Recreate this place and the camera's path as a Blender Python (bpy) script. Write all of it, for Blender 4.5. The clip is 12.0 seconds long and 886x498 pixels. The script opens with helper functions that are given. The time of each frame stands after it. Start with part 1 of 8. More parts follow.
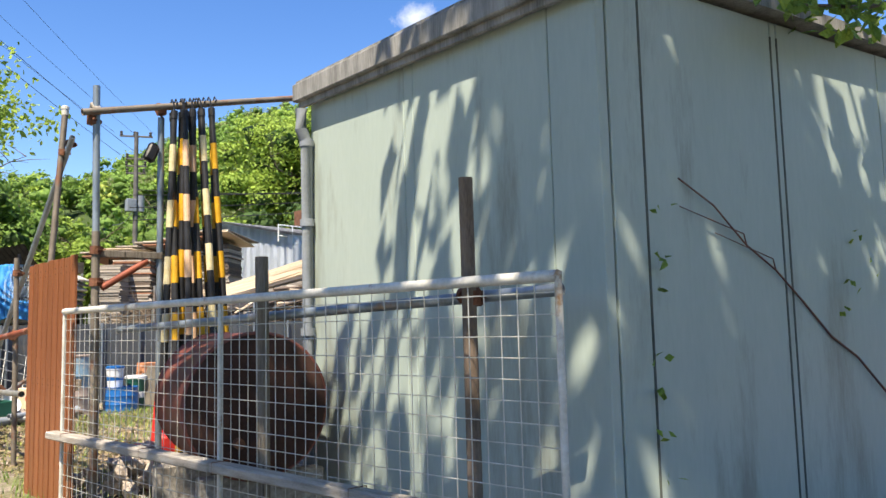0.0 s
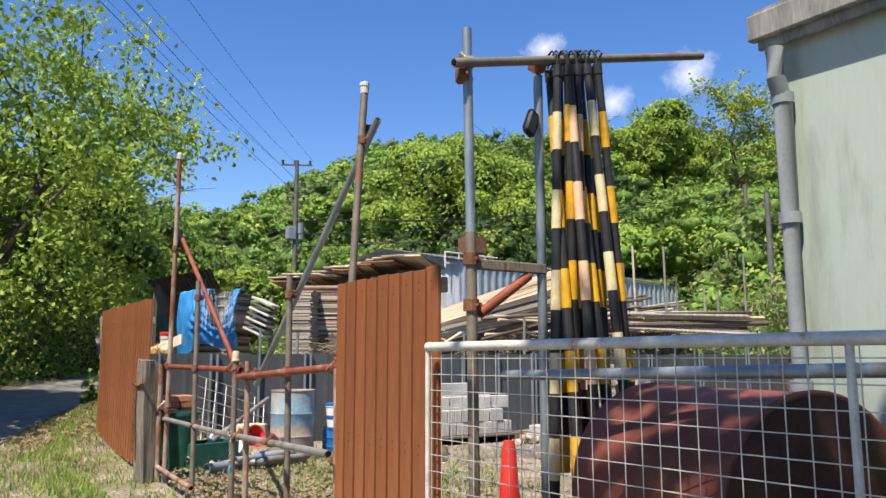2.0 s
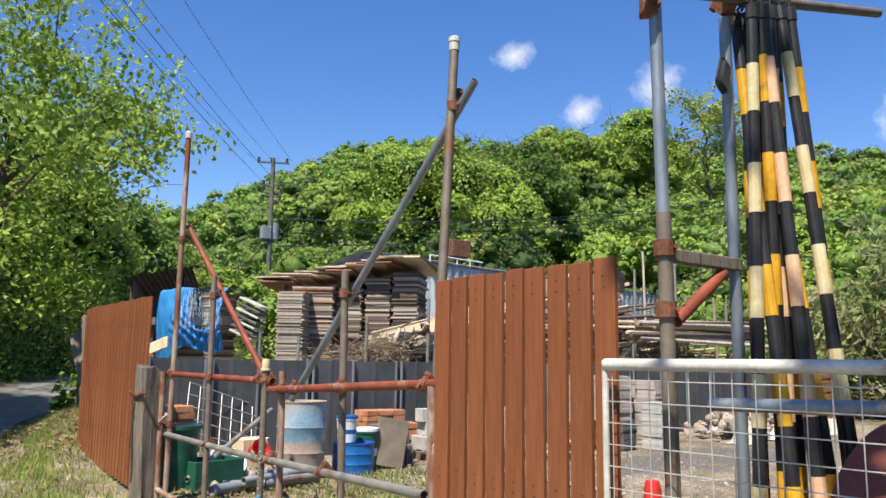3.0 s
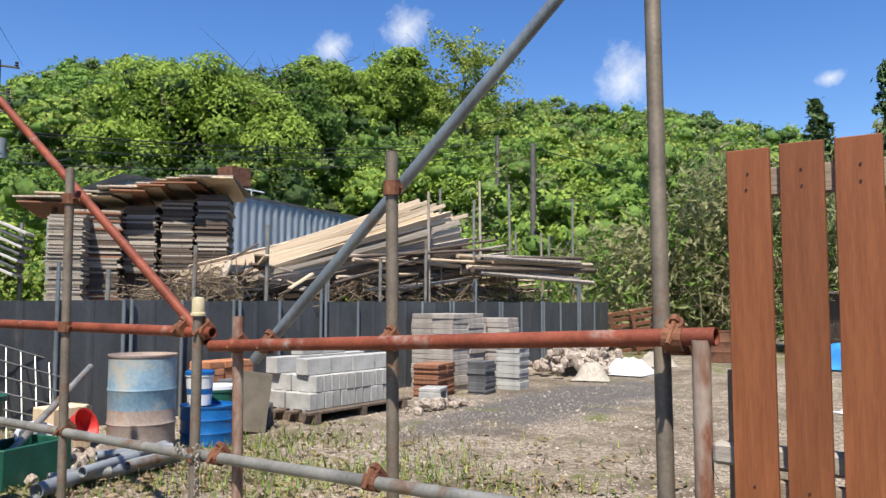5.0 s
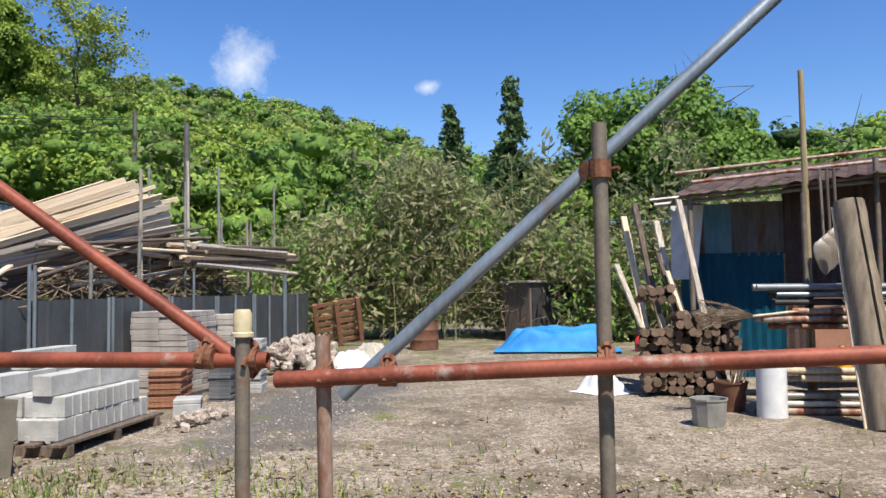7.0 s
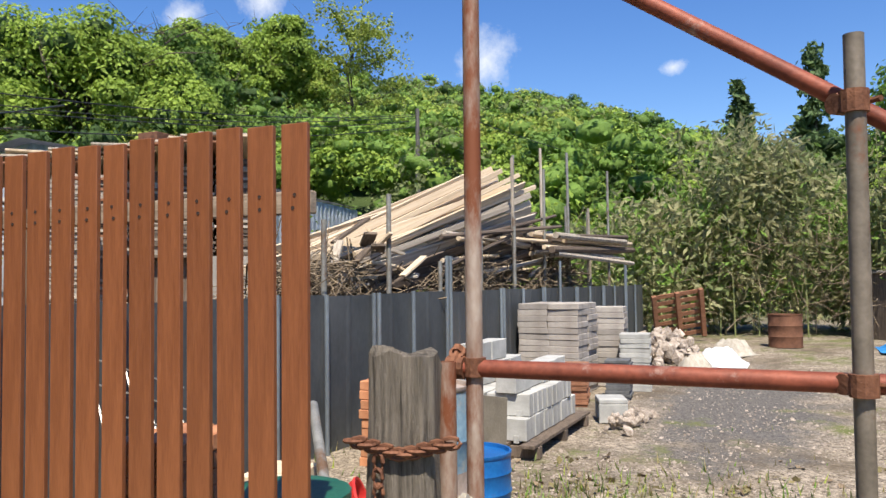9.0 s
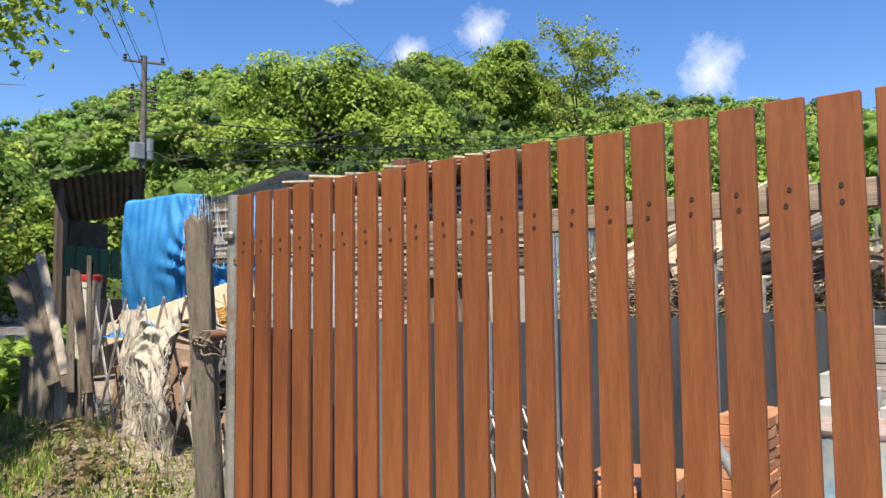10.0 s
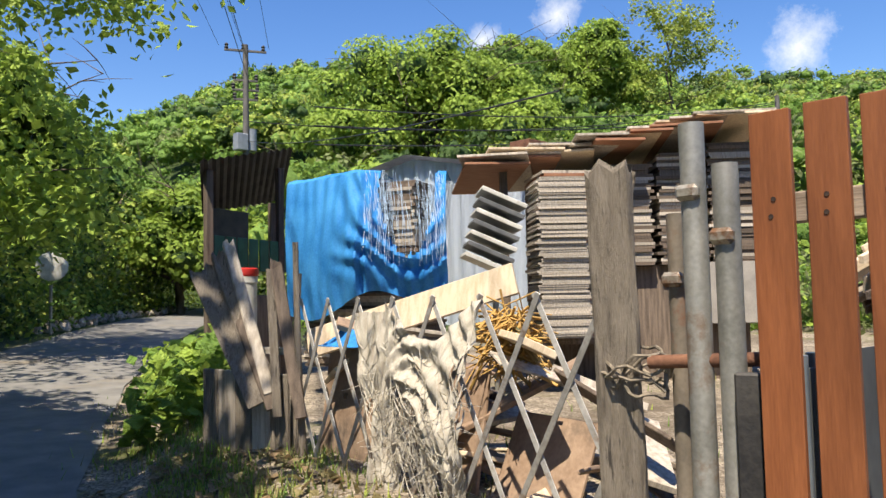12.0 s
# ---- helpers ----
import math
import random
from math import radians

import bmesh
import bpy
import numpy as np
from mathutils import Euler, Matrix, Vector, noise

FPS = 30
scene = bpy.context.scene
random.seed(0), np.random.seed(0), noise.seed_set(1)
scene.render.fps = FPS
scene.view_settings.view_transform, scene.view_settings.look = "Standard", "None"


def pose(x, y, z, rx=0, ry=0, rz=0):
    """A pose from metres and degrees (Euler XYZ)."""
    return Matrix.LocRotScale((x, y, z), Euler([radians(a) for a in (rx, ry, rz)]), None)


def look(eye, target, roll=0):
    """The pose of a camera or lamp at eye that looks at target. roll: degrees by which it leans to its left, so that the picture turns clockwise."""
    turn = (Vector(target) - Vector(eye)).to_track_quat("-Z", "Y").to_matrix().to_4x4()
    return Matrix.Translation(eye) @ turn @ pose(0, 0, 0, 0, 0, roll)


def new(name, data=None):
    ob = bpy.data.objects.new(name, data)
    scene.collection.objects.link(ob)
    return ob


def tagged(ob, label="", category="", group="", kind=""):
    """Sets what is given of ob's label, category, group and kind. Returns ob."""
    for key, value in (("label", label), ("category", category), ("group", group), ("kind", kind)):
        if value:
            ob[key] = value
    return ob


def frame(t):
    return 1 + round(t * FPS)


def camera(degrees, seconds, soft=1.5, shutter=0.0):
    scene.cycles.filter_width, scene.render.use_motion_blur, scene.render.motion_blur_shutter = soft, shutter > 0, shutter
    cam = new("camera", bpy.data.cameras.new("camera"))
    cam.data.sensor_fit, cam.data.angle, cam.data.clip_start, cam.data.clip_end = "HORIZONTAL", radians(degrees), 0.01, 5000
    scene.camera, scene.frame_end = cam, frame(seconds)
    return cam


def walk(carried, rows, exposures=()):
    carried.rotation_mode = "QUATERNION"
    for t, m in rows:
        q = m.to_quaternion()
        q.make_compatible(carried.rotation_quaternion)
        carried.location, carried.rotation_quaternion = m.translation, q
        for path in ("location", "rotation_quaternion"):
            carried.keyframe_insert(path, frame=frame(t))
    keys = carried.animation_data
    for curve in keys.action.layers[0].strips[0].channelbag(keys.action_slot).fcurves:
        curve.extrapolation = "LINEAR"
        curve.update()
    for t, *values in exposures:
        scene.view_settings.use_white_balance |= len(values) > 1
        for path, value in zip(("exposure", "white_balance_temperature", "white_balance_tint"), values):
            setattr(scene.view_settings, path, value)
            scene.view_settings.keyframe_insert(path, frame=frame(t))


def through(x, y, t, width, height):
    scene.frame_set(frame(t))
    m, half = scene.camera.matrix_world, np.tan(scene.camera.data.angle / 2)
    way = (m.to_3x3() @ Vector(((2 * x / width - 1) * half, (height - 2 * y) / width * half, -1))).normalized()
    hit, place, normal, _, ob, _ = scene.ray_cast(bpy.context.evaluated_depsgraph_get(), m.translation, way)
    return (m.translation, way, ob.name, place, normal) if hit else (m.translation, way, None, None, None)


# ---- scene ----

cam = camera(59.3, 12.0)
PATH = [
    (0, (0.612, -0.461, 1.618), (1.959, 1.004, 1.813), -1.4),
    (0.5, (0.591, 0.145, 1.628), (1.814, 1.713, 1.838), -2.0),
    (1, (0.483, 0.776, 1.669), (1.592, 2.421, 1.923), -1.3),
    (1.5, (0.357, 1.393, 1.7), (1.426, 3.061, 1.976), 0.6),
    (2, (0.314, 2.065, 1.721), (1.403, 3.72, 1.999), -0.1),
    (2.5, (0.217, 2.711, 1.715), (1.335, 4.345, 1.993), 0.2),
    (2.7, (0.188, 2.947, 1.767), (1.322, 4.568, 2.059), 0.5),
    (4.5, (0.244, 5.222, 1.772), (1.699, 6.585, 1.932), 0.2),
    (5, (0.257, 5.817, 1.759), (1.888, 6.965, 1.899), 0.1),
    (5.5, (0.183, 6.35, 1.813), (2.027, 7.118, 1.917), -0.6),
    (6, (0.238, 6.879, 1.831), (2.184, 7.335, 1.918), -0.8),
    (6.5, (0.169, 7.39, 1.842), (2.151, 7.629, 1.951), -0.9),
    (8.3, (0.252, 9.331, 1.835), (2.209, 9.739, 1.876), -0.7),
    (8.5, (0.3, 9.543, 1.821), (2.234, 10.053, 1.867), -1.3),
    (9, (0.385, 10.081, 1.894), (2.203, 10.912, 1.98), -0.7),
    (9.5, (0.308, 10.618, 1.905), (1.976, 11.712, 2.045), 0.4),
    (10, (0.333, 11.19, 1.887), (1.849, 12.486, 2.035), -0.6),
    (10.5, (0.368, 11.749, 1.914), (1.816, 13.122, 2.046), -1.2),
    (11, (0.356, 12.287, 1.956), (1.779, 13.689, 2.07), -1.5),
    (11.5, (0.486, 12.824, 1.985), (1.905, 14.227, 2.11), -1.9),
    (12, (0.513, 13.333, 1.961), (1.897, 14.772, 2.086), -1.3),
]
walk(cam, [(t, look(eye, aim, roll)) for t, eye, aim, roll in PATH], exposures=((0, 1.15, 7150, 10), (1.5, 0.86, 6950, 10), (2.7, 0.8, 6800, 10), (4.5, 0.64, 6600, 10), (6.5, 0.58, 6450, 10), (8.5, 0.62, 6600, 10), (10.5, 0.88, 6950, 10), (12, 0.87, 7050, 10)))

# ---- world, sun, exposure ----
SUN_AZ = math.atan2(-0.88, -0.48)      # towards the sun, from +y turning to +x
SUN_EL = radians(60)
sun_dir = Vector((math.sin(SUN_AZ) * math.cos(SUN_EL), math.cos(SUN_AZ) * math.cos(SUN_EL), math.sin(SUN_EL)))
world = bpy.data.worlds.new("sky")
scene.world = world
world.use_nodes = True
wn = world.node_tree.nodes
sky = wn.new("ShaderNodeTexSky")
sky.sky_type, sky.sun_disc = "NISHITA", False
sky.sun_elevation, sky.sun_rotation = SUN_EL, SUN_AZ
sky.air_density, sky.dust_density, sky.ozone_density = 1.0, 0.3, 2.5
deep = wn.new("ShaderNodeHueSaturation")
deep.inputs["Saturation"].default_value = 1.3
deep.inputs["Hue"].default_value = 0.512
world.node_tree.links.new(sky.outputs[0], deep.inputs["Color"])
world.node_tree.links.new(deep.outputs[0], wn["Background"].inputs[0])
wn["Background"].inputs[1].default_value = 0.112
sun = new("sun", bpy.data.lights.new("sun", "SUN"))
sun.data.energy, sun.data.angle, sun.data.color = 5.0, radians(0.53), (1.0, 0.93, 0.82)
sun.matrix_world = look(Vector((0, 0, 60)), Vector((0, 0, 60)) - sun_dir)

# ---- small tools ----
rnd = random.Random(7)


def link(nt, a, b):
    nt.links.new(a, b)


def surface(name, dark, light, scale=6.0, rough=0.7, metal=0.0, bump=0.15, stretch=(1, 1, 1), fine=60.0,
            stain=None, stain_scale=1.2, stain_amount=0.5, island=0.0, objrand=0.0, spec=0.4):
    """A worn surface: two colours mixed by coarse and fine noise, stains of a third, relief."""
    m = bpy.data.materials.new(name)
    m.use_nodes = True
    nt = m.node_tree
    n = nt.nodes
    b = n["Principled BSDF"]
    co = n.new("ShaderNodeTexCoord")
    mp = n.new("ShaderNodeMapping")
    mp.inputs["Scale"].default_value = stretch
    link(nt, co.outputs["Object"], mp.inputs[0])
    n1 = n.new("ShaderNodeTexNoise")
    n1.inputs["Scale"].default_value, n1.inputs["Detail"].default_value = scale, 6
    link(nt, mp.outputs[0], n1.inputs["Vector"])
    n2 = n.new("ShaderNodeTexNoise")
    n2.inputs["Scale"].default_value, n2.inputs["Detail"].default_value = fine, 3
    link(nt, mp.outputs[0], n2.inputs["Vector"])
    add = n.new("ShaderNodeMath")
    add.operation = "MULTIPLY_ADD"
    link(nt, n2.outputs["Fac"], add.inputs[0])
    add.inputs[1].default_value = 0.5
    link(nt, n1.outputs["Fac"], add.inputs[2])
    ramp = n.new("ShaderNodeValToRGB")
    ramp.color_ramp.elements[0].position, ramp.color_ramp.elements[1].position = 0.5, 1.0
    ramp.color_ramp.elements[0].color, ramp.color_ramp.elements[1].color = (*dark, 1), (*light, 1)
    link(nt, add.outputs[0], ramp.inputs[0])
    col = ramp.outputs[0]
    if stain:
        n3 = n.new("ShaderNodeTexNoise")
        n3.inputs["Scale"].default_value, n3.inputs["Detail"].default_value = stain_scale, 8
        n3.inputs["Roughness"].default_value = 0.7
        link(nt, mp.outputs[0], n3.inputs["Vector"])
        r3 = n.new("ShaderNodeMapRange")
        r3.inputs[1].default_value = 0.62 - 0.25 * stain_amount
        r3.inputs[2].default_value = r3.inputs[1].default_value + 0.12
        link(nt, n3.outputs["Fac"], r3.inputs[0])
        mx = n.new("ShaderNodeMixRGB")
        mx.inputs[2].default_value = (*stain, 1)
        link(nt, r3.outputs[0], mx.inputs[0])
        link(nt, col, mx.inputs[1])
        col = mx.outputs[0]
    if island or objrand:
        src = n.new("ShaderNodeNewGeometry").outputs["Random Per Island"] if island else n.new("ShaderNodeObjectInfo").outputs["Random"]
        amount = island or objrand
        mr = n.new("ShaderNodeMapRange")
        mr.inputs[3].default_value, mr.inputs[4].default_value = 1 - amount, 1 + amount
        link(nt, src, mr.inputs[0])
        hsv = n.new("ShaderNodeHueSaturation")
        link(nt, mr.outputs[0], hsv.inputs["Value"])
        link(nt, col, hsv.inputs["Color"])
        col = hsv.outputs[0]
    link(nt, col, b.inputs["Base Color"])
    b.inputs["Roughness"].default_value, b.inputs["Metallic"].default_value = rough, metal
    b.inputs["Specular IOR Level"].default_value = spec
    if bump:
        bp = n.new("ShaderNodeBump")
        bp.inputs["Strength"].default_value, bp.inputs["Distance"].default_value = bump, 0.02
        link(nt, add.outputs[0], bp.inputs["Height"])
        link(nt, bp.outputs[0], b.inputs["Normal"])
    return m


def foliage(name, dark, light, through=0.3, rough=0.5):
    """Leaves: each one a shade of its own, partly letting light through."""
    m = bpy.data.materials.new(name)
    m.use_nodes = True
    nt = m.node_tree
    n = nt.nodes
    b = n["Principled BSDF"]
    geo = n.new("ShaderNodeNewGeometry")
    co = n.new("ShaderNodeTexCoord")
    ns = n.new("ShaderNodeTexNoise")
    ns.inputs["Scale"].default_value, ns.inputs["Detail"].default_value = 0.12, 3
    link(nt, co.outputs["Object"], ns.inputs["Vector"])
    ad = n.new("ShaderNodeMath")
    ad.operation = "MULTIPLY_ADD"
    link(nt, geo.outputs["Random Per Island"], ad.inputs[0])
    ad.inputs[1].default_value = 0.3
    link(nt, ns.outputs["Fac"], ad.inputs[2])
    fine = n.new("ShaderNodeTexNoise")
    fine.inputs["Scale"].default_value, fine.inputs["Detail"].default_value, fine.inputs["Roughness"].default_value = 2.3, 5, 0.75
    link(nt, co.outputs["Object"], fine.inputs["Vector"])
    tone = n.new("ShaderNodeMath")
    tone.operation = "MULTIPLY_ADD"
    tone.inputs[1].default_value = 0.9
    link(nt, fine.outputs["Fac"], tone.inputs[0])
    link(nt, ad.outputs[0], tone.inputs[2])
    ad = n.new("ShaderNodeMath")
    ad.operation = "SUBTRACT"
    ad.inputs[1].default_value = 0.45
    link(nt, tone.outputs[0], ad.inputs[0])
    relief = n.new("ShaderNodeBump")
    relief.inputs["Strength"].default_value, relief.inputs["Distance"].default_value = 0.8, 0.3
    link(nt, fine.outputs["Fac"], relief.inputs["Height"])
    link(nt, relief.outputs[0], b.inputs["Normal"])
    ob = n.new("ShaderNodeObjectInfo")
    ad2 = n.new("ShaderNodeMath")
    ad2.operation = "MULTIPLY_ADD"
    link(nt, ob.outputs["Random"], ad2.inputs[0])
    ad2.inputs[1].default_value = 0.25
    link(nt, ad.outputs[0], ad2.inputs[2])
    ramp = n.new("ShaderNodeValToRGB")
    ramp.color_ramp.elements[0].position, ramp.color_ramp.elements[1].position = 0.4, 1.03
    ramp.color_ramp.elements[0].color, ramp.color_ramp.elements[1].color = (*dark, 1), (*light, 1)
    link(nt, ad2.outputs[0], ramp.inputs[0])
    link(nt, ramp.outputs[0], b.inputs["Base Color"])
    b.inputs["Roughness"].default_value = rough
    b.inputs["Specular IOR Level"].default_value = 0.3
    tr = n.new("ShaderNodeBsdfTranslucent")
    link(nt, ramp.outputs[0], tr.inputs[0])
    mix = n.new("ShaderNodeMixShader")
    mix.inputs[0].default_value = through
    link(nt, b.outputs[0], mix.inputs[1])
    link(nt, tr.outputs[0], mix.inputs[2])
    link(nt, mix.outputs[0], n["Material Output"].inputs[0])
    return m


def mesh_of(bm, mat, smooth=False):
    me = bpy.data.meshes.new("mesh")
    bm.to_mesh(me)
    bm.free()
    if mat:
        for one in (mat if isinstance(mat, (list, tuple)) else [mat]):
            me.materials.append(one)
    if smooth:
        me.shade_smooth()
        me.set_sharp_from_angle(angle=radians(40))
    return me


def part(name, bm, mat, parent=None, label="", smooth=False):
    ob = new(name, mesh_of(bm, mat, smooth))
    if parent:
        ob.parent = parent
    if label:
        ob["label"] = label
    return ob


def piece(name, me, m, parent):
    """An object of its own on a shared mesh."""
    ob = new(name, me)
    ob.parent = parent
    ob.matrix_basis = m
    return ob


def thing(name, label, category, m=None, group="", kind=""):
    ob = new(name)
    ob.empty_display_size = 0.1
    if m is not None:
        ob.matrix_basis = m
    return tagged(ob, label, category, group, kind)


def solid(name, bm, mat, label, category, m=None, group="", kind="", smooth=False):
    ob = part(name, bm, mat, None, "", smooth)
    if m is not None:
        ob.matrix_basis = m
    return tagged(ob, label, category, group, kind)


def box(bm, size, m=None, bevel=0.0, jitter=0.0):
    """A box of that size, its centre at m."""
    m = m or Matrix.Identity(4)
    vs = bmesh.ops.create_cube(bm, size=1.0)["verts"]
    for v in vs:
        v.co = Vector((v.co.x * size[0], v.co.y * size[1], v.co.z * size[2]))
        if jitter:
            v.co += Vector((rnd.uniform(-1, 1), rnd.uniform(-1, 1), rnd.uniform(-1, 1))) * jitter
    if bevel:
        es = list({e for v in vs for e in v.link_edges})
        out = bmesh.ops.bevel(bm, geom=es, offset=bevel, segments=1, affect="EDGES", profile=0.5)
        vs = list({v for f in out["faces"] for v in f.verts} | {v for v in vs if v.is_valid})
    bmesh.ops.transform(bm, matrix=m, verts=vs)
    return vs


def between(a, b):
    """The pose at a whose z axis points at b."""
    a, b = Vector(a), Vector(b)
    return Matrix.Translation(a) @ (b - a).to_track_quat("Z", "Y").to_matrix().to_4x4(), (b - a).length


def tube(bm, a, b, r, r2=None, seg=14, caps=True, hollow=0.0):
    """A round bar from a to b; hollow: depth of the open ends."""
    r2 = r if r2 is None else r2
    m, length = between(a, b)
    rings = []
    profile = [(r, 0), (r2, length)]
    if hollow:
        profile = [(r * 0.8, hollow), (r * 0.86, 0), (r, 0), (r2, length), (r2 * 0.86, length), (r2 * 0.8, length - hollow)]
    for rad, z in profile:
        rings.append([bm.verts.new(m @ Vector((rad * math.cos(2 * math.pi * i / seg), rad * math.sin(2 * math.pi * i / seg), z))) for i in range(seg)])
    for p, q in zip(rings, rings[1:]):
        for i in range(seg):
            bm.faces.new((p[i], p[(i + 1) % seg], q[(i + 1) % seg], q[i]))
    if caps:
        bm.faces.new(rings[0][::-1])
        bm.faces.new(rings[-1])


def chain_tube(bm, pts, r, seg=8, r2=None):
    """A bent round bar through the points."""
    pts = [Vector(p) for p in pts]
    r2 = r if r2 is None else r2
    rings = []
    for i, p in enumerate(pts):
        d = (pts[min(i + 1, len(pts) - 1)] - pts[max(i - 1, 0)]).normalized()
        q = d.to_track_quat("Z", "Y")
        rad = r + (r2 - r) * i / max(1, len(pts) - 1)
        rings.append([bm.verts.new(p + q @ Vector((rad * math.cos(2 * math.pi * k / seg), rad * math.sin(2 * math.pi * k / seg), 0))) for k in range(seg)])
    for p, q in zip(rings, rings[1:]):
        for i in range(seg):
            bm.faces.new((p[i], p[(i + 1) % seg], q[(i + 1) % seg], q[i]))
    bm.faces.new(rings[0][::-1])
    bm.faces.new(rings[-1])


def lathe(bm, profile, seg=28, m=None):
    """A turned body; profile: (radius, height) from the bottom up."""
    m = m or Matrix.Identity(4)
    rings = [[bm.verts.new(m @ Vector((r * math.cos(2 * math.pi * i / seg), r * math.sin(2 * math.pi * i / seg), z))) for i in range(seg)] for r, z in profile]
    for p, q in zip(rings, rings[1:]):
        for i in range(seg):
            bm.faces.new((p[i], p[(i + 1) % seg], q[(i + 1) % seg], q[i]))
    bm.faces.new(rings[0][::-1])
    bm.faces.new(rings[-1])


def raw(name, verts, faces, mats, mat_index=None, smooth=False):
    me = bpy.data.meshes.new(name)
    me.from_pydata(verts, [], faces)
    for one in (mats if isinstance(mats, (list, tuple)) else [mats]):
        me.materials.append(one)
    if mat_index is not None:
        me.polygons.foreach_set("material_index", mat_index)
    if smooth:
        me.shade_smooth()
    return me


def bm_new():
    return bmesh.new()


def shift_new(before, dx, dy, dz=0.0):
    """Moves every top-level thing made since then."""
    for ob in bpy.data.objects:
        if ob not in before and ob.parent is None:
            ob.matrix_basis = Matrix.Translation((dx, dy, dz)) @ ob.matrix_basis


def smooth01(a, b, v):
    k = min(1.0, max(0.0, (v - a) / (b - a)))
    return k * k * (3 - 2 * k)


# ---- materials ----
M_slat = surface("brown_slat_wood", (0.165, 0.054, 0.02), (0.26, 0.092, 0.035), 5, 0.5, 0, 0.06, (6, 6, 0.5), 40, objrand=0.1)
M_slat_back = surface("weathered_batten", (0.16, 0.12, 0.09), (0.36, 0.29, 0.22), 5, 0.8, 0, 0.2, (1, 0.3, 4), 40)
M_tube_red = surface("rusty_red_tube", (0.13, 0.032, 0.017), (0.29, 0.078, 0.042), 7, 0.6, 0.15, 0.12, (1, 1, 1), 60, (0.33, 0.25, 0.21), 5, 0.22)
M_tube_grey = surface("galvanised_tube", (0.19, 0.19, 0.17), (0.37, 0.36, 0.33), 7, 0.5, 0.45, 0.08, (1, 1, 1), 70, (0.2, 0.12, 0.07), 4, 0.35)
M_tube_brown = surface("dulled_brown_tube", (0.13, 0.11, 0.085), (0.25, 0.21, 0.165), 8, 0.6, 0.3, 0.1, (1, 1, 1), 70, (0.2, 0.09, 0.05), 5, 0.3)
M_tube_rust = surface("rust_streaked_tube", (0.21, 0.11, 0.07), (0.44, 0.37, 0.31), 9, 0.65, 0.2, 0.12, (1, 1, 0.4), 60, (0.2, 0.065, 0.028), 5, 0.62)
M_tube_steel = surface("bluish_steel_tube", (0.17, 0.2, 0.23), (0.31, 0.36, 0.4), 5, 0.4, 0.5, 0.05, (1, 1, 0.3), 60, (0.25, 0.16, 0.1), 3, 0.12)
M_clamp = surface("rusty_clamp_iron", (0.1, 0.04, 0.022), (0.25, 0.11, 0.06), 20, 0.75, 0.3, 0.25, (1, 1, 1), 90)
M_clamp_zinc = surface("zinc_clamp", (0.25, 0.22, 0.18), (0.45, 0.42, 0.36), 20, 0.5, 0.6, 0.2, (1, 1, 1), 90, (0.2, 0.1, 0.05), 12, 0.4)
M_yellow_cap = surface("yellowed_plastic_cap", (0.38, 0.32, 0.18), (0.54, 0.47, 0.3), 10, 0.5, 0, 0.1)
M_wall_green = surface("pale_green_panel", (0.345, 0.41, 0.365), (0.41, 0.475, 0.42), 1.2, 0.4, 0, 0.03, (2, 2, 0.4), 25, (0.26, 0.28, 0.235), 1.0, 0.35)
M_fascia = surface("stained_grey_fascia", (0.11, 0.108, 0.1), (0.36, 0.35, 0.325), 3, 0.7, 0, 0.2, (3, 3, 0.5), 30)
M_dark_line = surface("dark_joint", (0.05, 0.06, 0.05), (0.12, 0.13, 0.11), 6, 0.8)
M_pvc_grey = surface("grey_pvc", (0.17, 0.19, 0.21), (0.26, 0.285, 0.31), 5, 0.4, 0, 0.03)
M_wire = surface("galvanised_wire", (0.4, 0.4, 0.37), (0.62, 0.61, 0.56), 20, 0.4, 0.4, 0.05)
M_white_paint = surface("worn_white_paint", (0.42, 0.41, 0.36), (0.68, 0.66, 0.6), 8, 0.5, 0.1, 0.12, (1, 1, 1), 60, (0.3, 0.17, 0.08), 7, 0.2)
M_timber_grey = surface("weathered_timber", (0.11, 0.09, 0.07), (0.31, 0.265, 0.21), 4, 0.85, 0, 0.7, (12, 12, 0.6), 45, (0.05, 0.042, 0.035), 4, 0.32)
M_timber_grey_h = surface("weathered_timber_rail", (0.19, 0.165, 0.14), (0.46, 0.42, 0.36), 4, 0.85, 0, 0.35, (9, 0.7, 9), 60)
M_tank = surface("oxide_red_tank", (0.1, 0.028, 0.02), (0.21, 0.062, 0.045), 1.6, 0.6, 0.1, 0.1, (1, 1, 1), 50, (0.16, 0.06, 0.035), 3.0, 0.3)
# shade on the tank's end plate is put into this near-black rust brown
M_tank_end = surface("rusted_end_in_shade", (0.03, 0.013, 0.009), (0.075, 0.032, 0.022), 4, 0.8, 0.1, 0.2)
M_black_band = surface("black_vinyl", (0.012, 0.012, 0.013), (0.03, 0.03, 0.033), 12, 0.45)
M_yellow_band = surface("yellow_vinyl", (0.5, 0.26, 0.012), (0.72, 0.4, 0.03), 10, 0.45, 0, 0.08, (1, 1, 1), 40, (0.3, 0.16, 0.03), 5, 0.15)
M_faded_band = surface("faded_yellow_vinyl", (0.5, 0.42, 0.22), (0.7, 0.62, 0.4), 10, 0.5)
M_orange_band = surface("faded_orange_vinyl", (0.55, 0.34, 0.2), (0.75, 0.5, 0.33), 10, 0.5)
M_sheet_fence = surface("blue_grey_sheet", (0.055, 0.062, 0.068), (0.1, 0.11, 0.118), 3, 0.5, 0.2, 0.06, (1, 1, 0.5), 30, (0.13, 0.12, 0.11), 2, 0.2)
M_gravel = None
